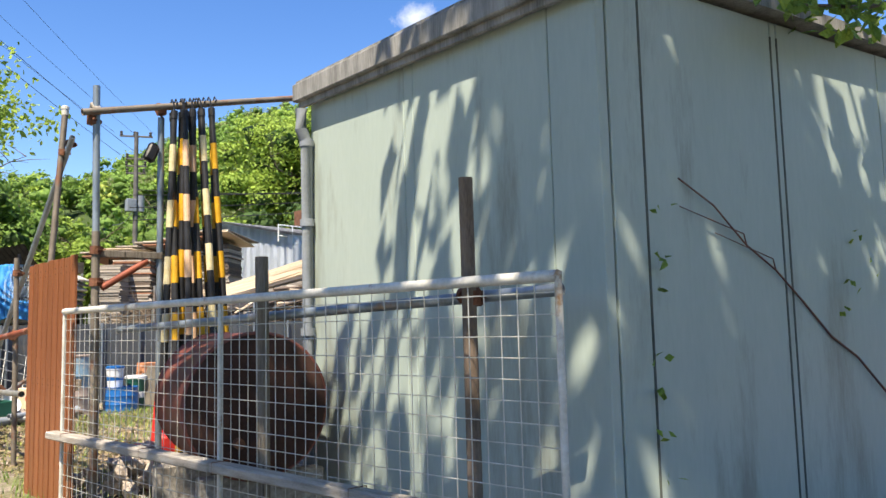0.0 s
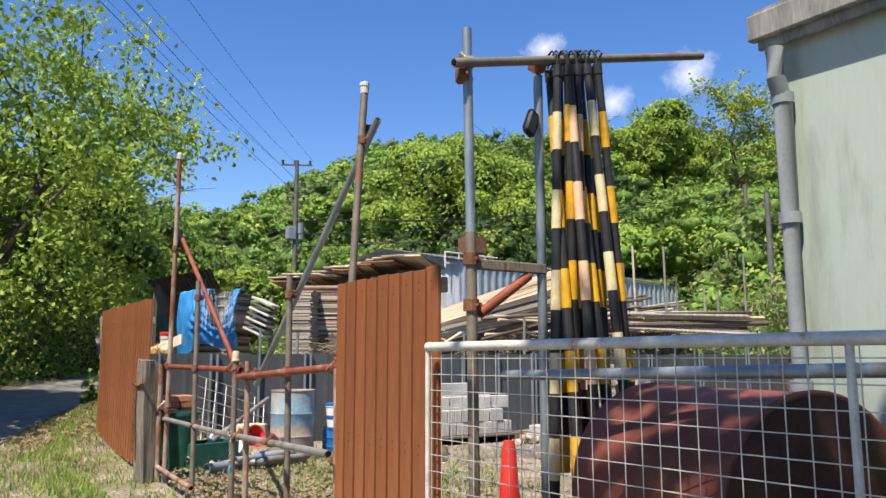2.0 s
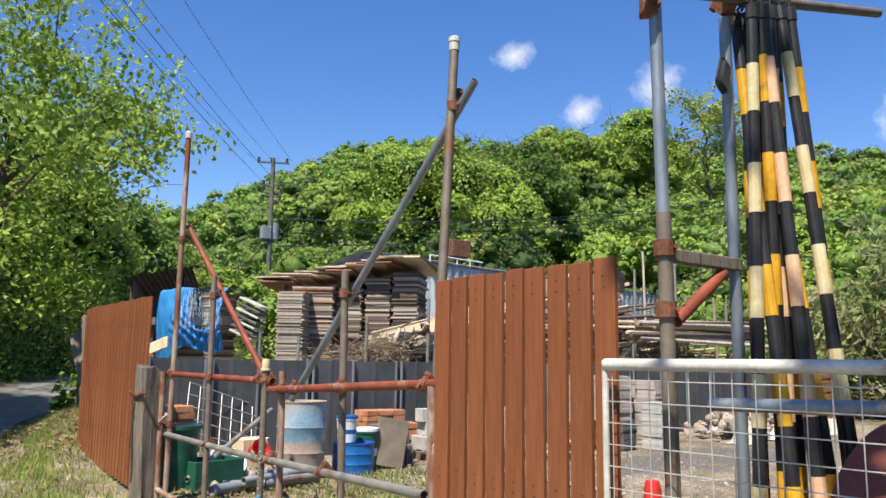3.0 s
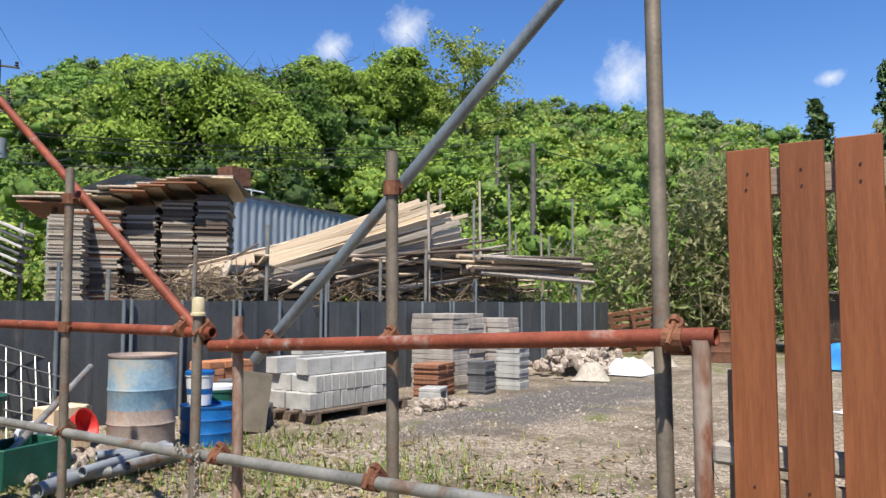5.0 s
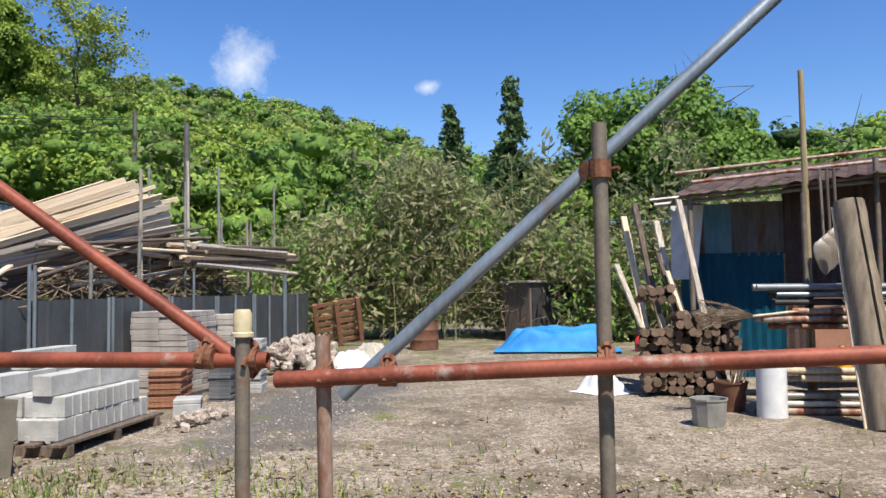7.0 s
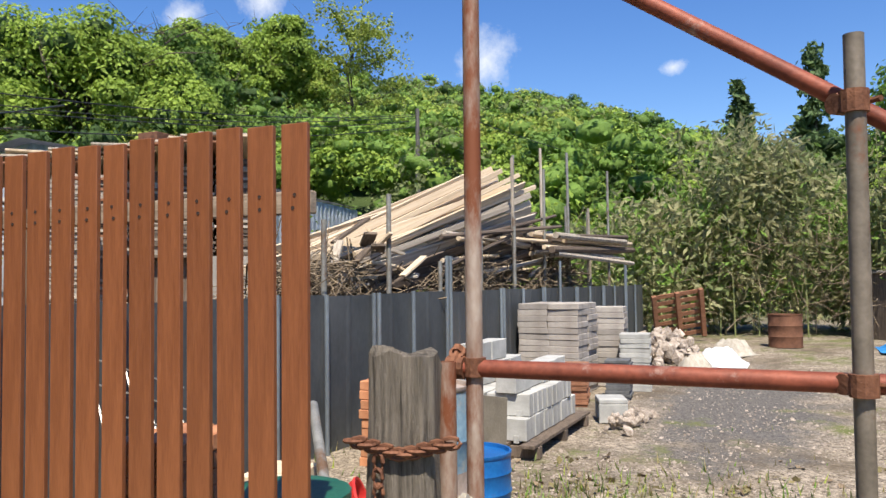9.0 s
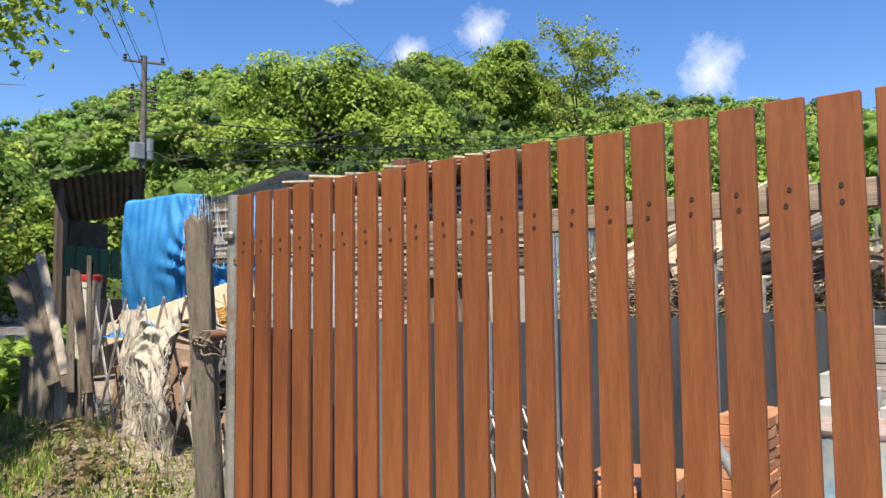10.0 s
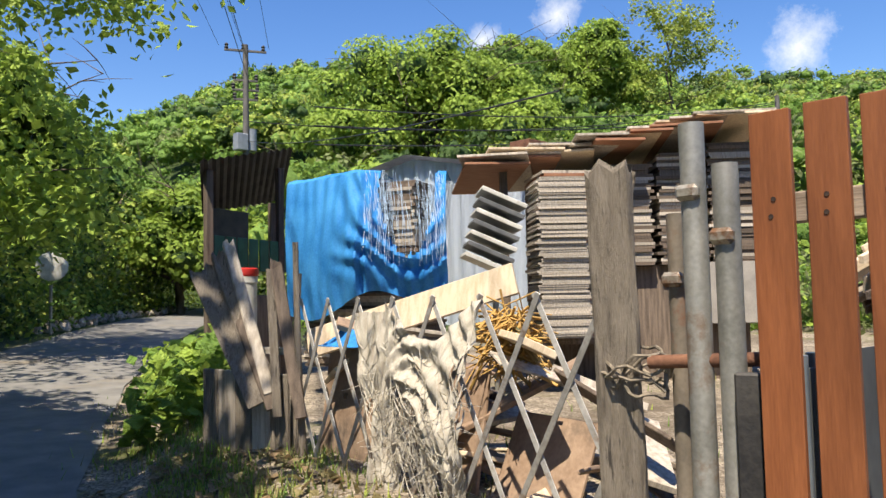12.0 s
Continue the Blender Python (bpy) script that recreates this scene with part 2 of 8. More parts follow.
M_leaf_light = foliage("fresh_green_leaves", (0.13, 0.21, 0.03), (0.38, 0.52, 0.09))
M_leaf_mid = foliage("green_leaves", (0.07, 0.135, 0.022), (0.23, 0.38, 0.075))
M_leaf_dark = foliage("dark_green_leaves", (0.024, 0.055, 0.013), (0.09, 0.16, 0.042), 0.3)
M_leaf_yellow = foliage("yellow_green_leaves", (0.17, 0.23, 0.035), (0.47, 0.54, 0.12))
M_leaf_olive = foliage("olive_leaves", (0.075, 0.1, 0.032), (0.28, 0.33, 0.13))
M_needle = foliage("conifer_needles", (0.045, 0.085, 0.032), (0.15, 0.23, 0.085), 0.2)
M_bamboo_leaf = foliage("dry_bamboo_leaves", (0.13, 0.14, 0.055), (0.46, 0.45, 0.24), 0.4)
M_bark = surface("grey_brown_bark", (0.06, 0.045, 0.033), (0.17, 0.135, 0.1), 6, 0.9, 0, 0.6, (2, 2, 0.5), 40)
M_asphalt = surface("old_asphalt", (0.12, 0.117, 0.112), (0.23, 0.222, 0.207), 3, 0.9, 0, 0.25, (1, 1, 1), 90, (0.2, 0.17, 0.13), 0.8, 0.3)


# ---- ground ----
def table(rows, v):
    for (a, p), (b, q) in zip(rows, rows[1:]):
        if v <= b:
            k = max(0.0, (v - a) / (b - a))
            return p + (q - p) * k
    return rows[-1][1]


RIDGE = [(-180, 7), (-60, 7), (0, 7), (10, 8), (19, 9.3), (24, 11.7), (30, 14.6), (36, 15.2), (40, 14.8), (48, 14.0), (54, 13.8), (60, 13.4), (64, 13.0), (68, 12.4), (72.6, 12.0), (75.5, 11.1), (78, 10.4), (84, 8.3), (88, 7), (94, 6), (105, 8), (120, 9), (150, 7), (180, 7)]
ROAD = [(-60, 0.0), (13, 0.0), (16, 0.6), (19.3, 1.7), (24, 3.9), (28, 6.2), (34, 10.0), (40, 14.5), (60, 32)]     # y, centre line offset in x


def road_mid(y):
    return -0.9 + table(ROAD, y)


def flat_z(x, y):
    road = 0.06 + 0.03 * max(-6.0, min(13.0, y)) + 0.045 * max(0.0, min(30.0, y - 15))
    yard = 0.40 + 0.22 * smooth01(11, 17.5, x) + 0.5 * smooth01(14.2, 16.5, y)
    bank = max(road, 0.40 + 0.55 * smooth01(11.2, 16.8, y))
    edge = road_mid(y)
    z = road + (bank - road) * smooth01(edge + 1.9, edge + 3.0, x)
    return z + (yard - z) * smooth01(edge + 3.6, edge + 5.6, x)


def ground_z(x, y):
    r = math.hypot(x, y - 8)
    z = flat_z(x, y)
    if r > 32:
        az = math.degrees(math.atan2(x, y - 8))
        k = (r - 32) / 150
        top = math.tan(radians(table(RIDGE, az))) * 182
        hill = top * (k ** 1.15 if k < 1 else 1 - 0.15 * smooth01(1, 3.5, k))
        away = abs(x - road_mid(y))
        z += max(0.0, hill) * smooth01(3, 12, away) + 0.3 * noise.noise(Vector((x, y, 0)) * 0.1)
    return z


def gravel_material():
    m = bpy.data.materials.new("gravel_and_verge")
    m.use_nodes = True
    nt = m.node_tree
    n = nt.nodes
    b = n["Principled BSDF"]
    co = n.new("ShaderNodeTexCoord")

    def noise_node(scale, detail=5, rough=0.6):
        t = n.new("ShaderNodeTexNoise")
        t.inputs["Scale"].default_value, t.inputs["Detail"].default_value, t.inputs["Roughness"].default_value = scale, detail, rough
        link(nt, co.outputs["Object"], t.inputs["Vector"])
        return t

    def mix(fac, a, c):
        x = n.new("ShaderNodeMixRGB")
        link(nt, fac, x.inputs[0])
        for i, v in ((1, a), (2, c)):
            if isinstance(v, tuple):
                x.inputs[i].default_value = (*v, 1)
            else:
                link(nt, v, x.inputs[i])
        return x.outputs[0]

    def step(src, lo, hi):
        r = n.new("ShaderNodeMapRange")
        r.inputs[1].default_value, r.inputs[2].default_value = lo, hi
        link(nt, src, r.inputs[0])
        return r.outputs[0]

    vor = n.new("ShaderNodeTexVoronoi")
    vor.inputs["Scale"].default_value = 26
    link(nt, co.outputs["Object"], vor.inputs["Vector"])
    bw = n.new("ShaderNodeRGBToBW")
    link(nt, vor.outputs["Color"], bw.inputs[0])
    small = n.new("ShaderNodeTexVoronoi")
    small.inputs["Scale"].default_value = 62
    link(nt, co.outputs["Object"], small.inputs["Vector"])
    bws = n.new("ShaderNodeRGBToBW")
    link(nt, small.outputs["Color"], bws.inputs[0])
    chips = mix(step(bws.outputs[0], 0.25, 0.75), (0.09, 0.072, 0.052), (0.5, 0.42, 0.325))
    cobble = mix(step(bw.outputs[0], 0.2, 0.8), (0.075, 0.06, 0.045), (0.4, 0.345, 0.27))
    stones = mix(noise_node(14, 2).outputs["Fac"], cobble, chips)
    soil = mix(noise_node(9).outputs["Fac"], (0.06, 0.048, 0.036), (0.19, 0.15, 0.105))
    base = mix(step(noise_node(0.9, 8, 0.75).outputs["Fac"], 0.44, 0.62), stones, soil)
    # dark cinder spread in front of the stacks
    cinder = mix(bws.outputs[0], (0.04, 0.037, 0.035), (0.2, 0.185, 0.17))
    at = n.new("ShaderNodeVectorMath")
    at.operation = "MULTIPLY_ADD"
    at.inputs[1].default_value, at.inputs[2].default_value = (0.24, 0.72, 0), (-2.45, -7.75, 0)
    link(nt, co.outputs["Object"], at.inputs[0])
    away = n.new("ShaderNodeVectorMath")
    away.operation = "LENGTH"
    link(nt, at.outputs[0], away.inputs[0])
    edge = n.new("ShaderNodeMath")
    edge.operation = "MULTIPLY_ADD"
    edge.inputs[1].default_value = 1.4
    link(nt, noise_node(1.7, 6, 0.7).outputs["Fac"], edge.inputs[0])
    link(nt, away.outputs["Value"], edge.inputs[2])
    base = mix(step(edge.outputs[0], 1.6, 1.2), base, cinder)
    grassy = mix(noise_node(30).outputs["Fac"], (0.05, 0.075, 0.02), (0.2, 0.2, 0.075))
    sep = n.new("ShaderNodeSeparateXYZ")
    link(nt, co.outputs["Object"], sep.inputs[0])
    # weeds stand along the fences and thin out towards the middle of the yard
    wide = n.new("ShaderNodeMath")
    wide.operation = "ABSOLUTE"
    off = n.new("ShaderNodeMath")
    off.operation = "SUBTRACT"
    off.inputs[1].default_value = 9.5
    link(nt, sep.outputs[0], off.inputs[0])
    link(nt, off.outputs[0], wide.inputs[0])
    rim = step(wide.outputs[0], 3.5, 8.0)
    gsum = n.new("ShaderNodeMath")
    gsum.operation = "MULTIPLY_ADD"
    link(nt, rim, gsum.inputs[0])
    gsum.inputs[1].default_value = 0.1
    link(nt, noise_node(1.1, 8, 0.7).outputs["Fac"], gsum.inputs[2])
    col = mix(step(gsum.outputs[0], 0.58, 0.7), base, grassy)
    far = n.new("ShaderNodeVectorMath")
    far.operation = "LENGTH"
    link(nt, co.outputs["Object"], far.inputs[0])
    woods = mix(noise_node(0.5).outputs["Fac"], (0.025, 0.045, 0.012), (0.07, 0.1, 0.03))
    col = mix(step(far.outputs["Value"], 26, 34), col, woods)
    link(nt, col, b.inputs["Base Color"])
    b.inputs["Roughness"].default_value = 0.95
    b.inputs["Specular IOR Level"].default_value = 0.2
    bp = n.new("ShaderNodeBump")
    bp.inputs["Strength"].default_value, bp.inputs["Distance"].default_value = 0.6, 0.03
    link(nt, vor.outputs["Distance"], bp.inputs["Height"])
    link(nt, bp.outputs[0], b.inputs["Normal"])
    return m


M_gravel = gravel_material()


def build_ground():
    rings, r = [0.0], 0.35
    while r < 1500:
        rings.append(r)
        r += max(0.35, r * 0.055)
    n_az = 150
    verts, faces = [], []
    for r in rings[1:]:
        for i in range(n_az):
            a = 2 * math.pi * i / n_az
            x, y = 5 + r * math.sin(a), 10 + r * math.cos(a)
            verts.append((x, y, ground_z(x, y) + (0.02 * noise.noise(Vector((x, y, 3)) * 1.3) if r < 40 else 0)))
    verts.append((5, 10, ground_z(5, 10)))
    c = len(verts) - 1
    for k in range(len(rings) - 2):
        for i in range(n_az):
            j = (i + 1) % n_az
            faces.append((k * n_az + i, (k + 1) * n_az + i, (k + 1) * n_az + j, k * n_az + j))
    faces += [(c, i, (i + 1) % n_az) for i in range(n_az)]
    ob = new("ground", raw("ground", verts, faces, M_gravel, smooth=True))
    tagged(ob, "pale gravel yard with weeds, rising to wooded hills", "ground", kind="structure")
    verts, faces = [], []
    ys = [-40 + 0.8 * i for i in range(130)]
    for y in ys:
        for k in range(7):
            w = -1.75 + 3.5 * k / 6
            x = road_mid(y) + w + (0.12 * noise.noise(Vector((y * 0.9, k, 0))) if k in (0, 6) else 0)
            verts.append((x, y, ground_z(x, y) + 0.035 - 0.02 * (abs(w) / 1.75) ** 4))
    for i in range(len(ys) - 1):
        for k in range(6):
            faces.append((i * 7 + k, i * 7 + k + 1, (i + 1) * 7 + k + 1, (i + 1) * 7 + k))
    road = new("road", raw("road", verts, faces, M_asphalt, smooth=True))
    tagged(road, "narrow old asphalt lane under roadside trees", "road", kind="structure")


build_ground()


# ---- foliage tools ----
def core_data(cores, g):
    """Lumpy inner masses of crowns, (x, y, z, rx, rz) each: vertices and triangles."""
    bm = bmesh.new()
    bmesh.ops.create_icosphere(bm, subdivisions=1, radius=1)
    ball = np.array([tuple(v.co) for v in bm.verts])
    bm.verts.index_update()
    tri = np.array([[v.index for v in f.verts] for f in bm.faces])
    bm.free()
    c = np.asarray(cores, dtype=float)
    lump = g.uniform(0.6, 1.2, size=(len(c), len(ball), 1))
    v = c[:, None, :3] + ball[None] * lump * np.stack([c[:, 3], c[:, 3], c[:, 4]], 1)[:, None, :]
    f = tri[None] + (np.arange(len(c)) * len(ball))[:, None, None]
    return v.reshape(-1, 3), f.reshape(-1, 3), len(tri)


def leaf_mesh(name, centres, sizes, mats, mat_index, seed, up=0.35, outward=None, long=1.5, cores=None, core_mat=0):
    """One kite-shaped, slightly folded leaf (two triangles) at each centre."""
    g = np.random.default_rng(seed)
    n = len(centres)
    nor = g.normal(size=(n, 3))
    nor[:, 2] += up * 1.6
    if outward is not None:
        nor += outward * 2.0
    nor /= np.linalg.norm(nor, axis=1, keepdims=True)
    t = g.normal(size=(n, 3))
    t -= nor * (t * nor).sum(1, keepdims=True)
    t /= np.linalg.norm(t, axis=1, keepdims=True)
    s = np.cross(nor, t)
    w = sizes[:, None]
    v = np.empty((n, 4, 3))
    v[:, 0] = centres - t * w * 0.5 * long
    v[:, 1] = centres + s * w * 0.5 + nor * w * 0.12
    v[:, 2] = centres + t * w * 0.5 * long
    v[:, 3] = centres - s * w * 0.5 + nor * w * 0.12
    co, idx = v.reshape(-1, 3), np.arange(n * 4)
    start, mat = np.arange(n) * 4, np.asarray(mat_index)
    if cores is not None:
        cv, cf, per_core = core_data(cores, g)
        co = np.concatenate([co, cv])
        idx = np.concatenate([idx, (cf + n * 4).reshape(-1)])
        start = np.concatenate([start, n * 4 + np.arange(len(cf)) * 3])
        mat = np.concatenate([mat, np.repeat(np.broadcast_to(core_mat, len(cores)), per_core)])
    me = bpy.data.meshes.new(name)
    me.vertices.add(len(co))
    me.vertices.foreach_set("co", co.reshape(-1).astype(np.float32))
    me.loops.add(len(idx))
    me.loops.foreach_set("vertex_index", idx.astype(np.int32))
    me.polygons.add(len(start))
    me.polygons.foreach_set("loop_start", start.astype(np.int32))
    for one in mats:
        me.materials.append(one)
    me.polygons.foreach_set("material_index", mat.astype(np.int32))
    me.update(calc_edges=True)
    return me


def lobed_crown(g, centre, rx, rz, lobes, per, lobe_r, core=0.8):
    """A crown of leafy lobes: leaf places, their outward directions, inner masses."""
    d = g.normal(size=(lobes, 3))
    d[:, 2] = np.abs(d[:, 2]) * 0.95 - 0.3
    d /= np.linalg.norm(d, axis=1, keepdims=True)
    lc = np.array(centre) + d * g.uniform(0.45, 0.95, size=(lobes, 1)) * np.array([rx, rx, rz])
    lr = lobe_r * g.uniform(0.65, 1.3, lobes)
    e = g.normal(size=(lobes, per, 3))
    e[..., 2] += 0.45
    e /= np.linalg.norm(e, axis=2, keepdims=True)
    p = lc[:, None] + e * (lr[:, None, None] * g.uniform(0.72, 1.16, size=(lobes, per, 1))) * np.array([1, 1, 0.72])
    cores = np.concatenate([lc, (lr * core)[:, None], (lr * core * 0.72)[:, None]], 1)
    return p.reshape(-1, 3), e.reshape(-1, 3), cores


def build_woods():
    """The wooded hillsides: crowns too many to count, in one mesh."""
    g = np.random.default_rng(5)
    pts, outs, sizes, mats, cores, core_mats = [], [], [], [], [], []
    count = 0
    for _ in range(9000):
        az = g.uniform(-14, 126)
        r = math.sqrt(g.uniform(36 ** 2, 200 ** 2))
        x, y = r * math.sin(radians(az)), 8 + r * math.cos(radians(az))
        if abs(x - road_mid(y)) < 6.5 or count > 1750:
            continue
        if 14 < x < 35 and 24 < y < 36:
            continue
        # thin out by distance, so that near slopes are close set
        if g.uniform() > (0.46 if r > 120 else 0.55 if r > 66 else 0.6):
            continue
        count += 1
        z = ground_z(x, y)
        rx = g.uniform(2.6, 4.6) if r > 66 else g.uniform(2.8, 4.8)
        rz = rx * g.uniform(0.85, 1.2)
        lobes, per, size = (12, 24, 0.46) if r > 110 else (18, 36, 0.34) if r > 66 else (30, 56, 0.22)
        h = g.uniform(2.0, 4.0)
        # the far hill is an even dark green, the slope to the east mixed with conifers, the near woods bright
        if r > 110 and az < 44:
            kind = g.choice(6, p=[0.08, 0.62, 0.2, 0.02, 0.08, 0.0])
        elif r > 95 and 60 < az < 88:
            kind = g.choice(6, p=[0.12, 0.22, 0.12, 0.1, 0.2, 0.24])
        elif r > 95:
            kind = g.choice(6, p=[0.25, 0.3, 0.1, 0.17, 0.14, 0.04])
        else:
            kind = g.choice(5, p=[0.36, 0.3, 0.08, 0.14, 0.12])
        if kind == 5:                          # a pointed conifer: lobes shrinking upwards
            p, d, c = lobed_crown(g, (x, y, z + 3.2), 0.9, 3.4, 12, 30, 0.75, 0.6)
            squeeze = np.clip(1.25 - (np.concatenate([p[:, 2], c[:, 2]]) - z) / 8.0, 0.12, 1.2)
            p[:, :2] = (x, y) + (p[:, :2] - (x, y)) * squeeze[:len(p), None]
            c[:, :2] = (x, y) + (c[:, :2] - (x, y)) * squeeze[len(p):, None]
            c[:, 3] *= squeeze[len(p):]
        else:
            p, d, c = lobed_crown(g, (x, y, z + h), rx, rz, lobes, per, rx * (0.37 if r > 110 else 0.31 if r > 66 else 0.27), 0.66)
        pts.append(p)
        outs.append(d)
        cores.append(c)
        # inner masses in mid or dark leaf green stand in for shade inside the crowns
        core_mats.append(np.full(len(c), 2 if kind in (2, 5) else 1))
        sizes.append(np.full(len(p), size) * g.uniform(0.6, 1.3, len(p)))
        mats.append(np.full(len(p), kind))
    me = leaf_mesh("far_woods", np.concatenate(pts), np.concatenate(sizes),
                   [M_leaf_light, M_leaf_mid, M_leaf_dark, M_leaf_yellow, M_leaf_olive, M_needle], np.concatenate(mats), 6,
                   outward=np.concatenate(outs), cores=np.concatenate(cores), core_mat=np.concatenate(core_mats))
    tagged(new("far_woods", me), "dense spring woods in many greens on steep hillsides", "woods", kind="stuff")


def tree(base, height, crown, trunk_r, leaf, n_leaf, leaf_size, seed, label, low=0.35, lean=(0, 0), group="", limbs=11, full=False):
    """A tapered trunk with bent limbs and leaves in clumps at their twigs."""
    g = np.random.default_rng(seed)
    r0 = random.Random(seed)
    x, y = base
    z = ground_z(x, y) - 0.1
    root = thing("tree", label, "tree", Matrix.Translation((x, y, z)), group)
    bm = bm_new()
    top = Vector((lean[0], lean[1], height * 0.85))
    trunk = [Vector((0, 0, 0)).lerp(top, k / 6) + Vector((r0.uniform(-1, 1), r0.uniform(-1, 1), 0)) * 0.03 * height * (0 < k) for k in range(7)]
    chain_tube(bm, trunk, trunk_r, 10, trunk_r * 0.25)
    part("trunk", bm, M_bark, root, smooth=True)
    ends = []
    for i in range(limbs):
        k = low + (0.97 - low) * (i + r0.random()) / limbs
        a = i * 2.4 + r0.uniform(-0.5, 0.5)
        start = Vector((0, 0, 0)).lerp(top, k / 0.97)
        reach = crown * (1.05 - 0.55 * abs(k - 0.55) / 0.5) * r0.uniform(0.75, 1.1)
        rise = reach * r0.uniform(0.15, 0.7)
        pts = [start + Vector((math.cos(a) * reach * t, math.sin(a) * reach * t, rise * t ** 0.7)) + Vector((r0.uniform(-1, 1), r0.uniform(-1, 1), r0.uniform(-1, 1))) * 0.06 * reach * (t > 0) for t in (0, 0.25, 0.5, 0.75, 1)]
        bm = bm_new()
        chain_tube(bm, pts, trunk_r * (0.5 - 0.25 * k), 6, 0.012)
        for j in (2, 3, 4):
            ends.append(pts[j])
            for _ in range(2):
                tip = pts[j] + Vector((r0.gauss(0, 1), r0.gauss(0, 1), r0.gauss(0.3, 0.7))) * crown * 0.2
                chain_tube(bm, [pts[j], pts[j].lerp(tip, 0.5) + Vector((0, 0, 0.05)), tip], 0.025, 4, 0.006)
                ends.append(tip)
        part("limb", bm, M_bark, root, smooth=True)
    ends.append(top)
    e = np.array([tuple(v) for v in ends])
    per = max(4, n_leaf // (len(e) * 3))
    sub = np.repeat(e, 3, axis=0) + g.normal(size=(len(e) * 3, 3)) * crown * 0.13
    p = np.repeat(sub, per, axis=0) + g.normal(size=(len(sub) * per, 3)) * crown * 0.085 * np.array([1, 1, 0.7])
    outward = None
    cores = None
    if full:                                   # a closed crown of many leafy lobes
        mid = (lean[0] * 0.6, lean[1] * 0.6, height * 0.52)
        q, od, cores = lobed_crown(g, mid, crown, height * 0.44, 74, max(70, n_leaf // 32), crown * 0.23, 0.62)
        inside = np.linalg.norm((p - np.array(mid)) / np.array([crown, crown, height * 0.46]), axis=1) < 0.95
        p = np.concatenate([p[inside][::3], q])
        outward = np.concatenate([np.zeros((len(p) - len(q), 3)), od])
    # the crown's inner shade is put into its dark green cores
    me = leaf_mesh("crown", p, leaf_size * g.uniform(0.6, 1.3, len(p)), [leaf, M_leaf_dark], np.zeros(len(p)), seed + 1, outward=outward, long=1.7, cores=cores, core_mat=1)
    ob = new("crown", me)
    ob.parent = root
    return root


def conifer(base, height, radius, seed):
    g = np.random.default_rng(seed)
    x, y = base
    root = thing("conifer", "dark pointed conifer with drooping branches", "tree", Matrix.Translation((x, y, ground_z(x, y) - 0.1)))
    bm = bm_new()
    tube(bm, (0, 0, 0), (0, 0, height), 0.2, 0.02, 8)
    part("trunk", bm, M_bark, root)
    p = []
    for i in range(110):
        k = 0.1 + 0.9 * i / 110
        a, reach = g.uniform(0, 6.3), radius * (1.02 - k) * g.uniform(0.6, 1.15) + 0.12
        n = int(14 + 85 * (1 - k))
        t = g.uniform(0.02, 1, n) ** 0.5
        q = np.stack([np.cos(a) * reach * t, np.sin(a) * reach * t, height * k - reach * 0.25 * t ** 2], 1)
        p.append(q + g.normal(size=(n, 3)) * 0.14)
    p = np.concatenate(p)
    ob = new("crown", leaf_mesh("crown", p, 0.2 * g.uniform(0.6, 1.3, len(p)), [M_needle], np.zeros(len(p)), seed, long=2.2))
    ob.parent = root


build_woods()


# ---- tubes, clamps ----
def clamp(parent, at, axis=(0, 0, 1), mat=None, r=0.0245, label=""):
    """A scaffold clamp: two rings, a plate and a bolt."""
    bm = bm_new()
    a = Vector(axis).normalized()
    p = Vector(at)
    tube(bm, p - a * 0.028, p + a * 0.028, r * 1.42, seg=12)
    side = a.orthogonal().normalized()
    o = a.cross(side)
    tube(bm, p + side * r * 1.5 - o * 0.03, p + side * r * 1.5 + o * 0.03, r * 1.1, seg=10)
    tube(bm, p - o * r * 1.3 - side * 0.05, p - o * r * 1.3 + side * 0.045, 0.008, seg=6)
    tube(bm, p - o * r * 1.3 + side * 0.035, p - o * r * 1.3 + side * 0.055, 0.016, seg=6)
    part("clamp", bm, mat or M_clamp, parent, label)


def pole(parent, name, a, b, mat, r=0.0243, seg=14, open_end=True, label=""):
    bm = bm_new()
    tube(bm, a, b, r, seg=seg, hollow=0.06 if open_end else 0)
    return part(name, bm, mat, parent, label, smooth=True)


def gz(x, y):
    return ground_z(x, y)


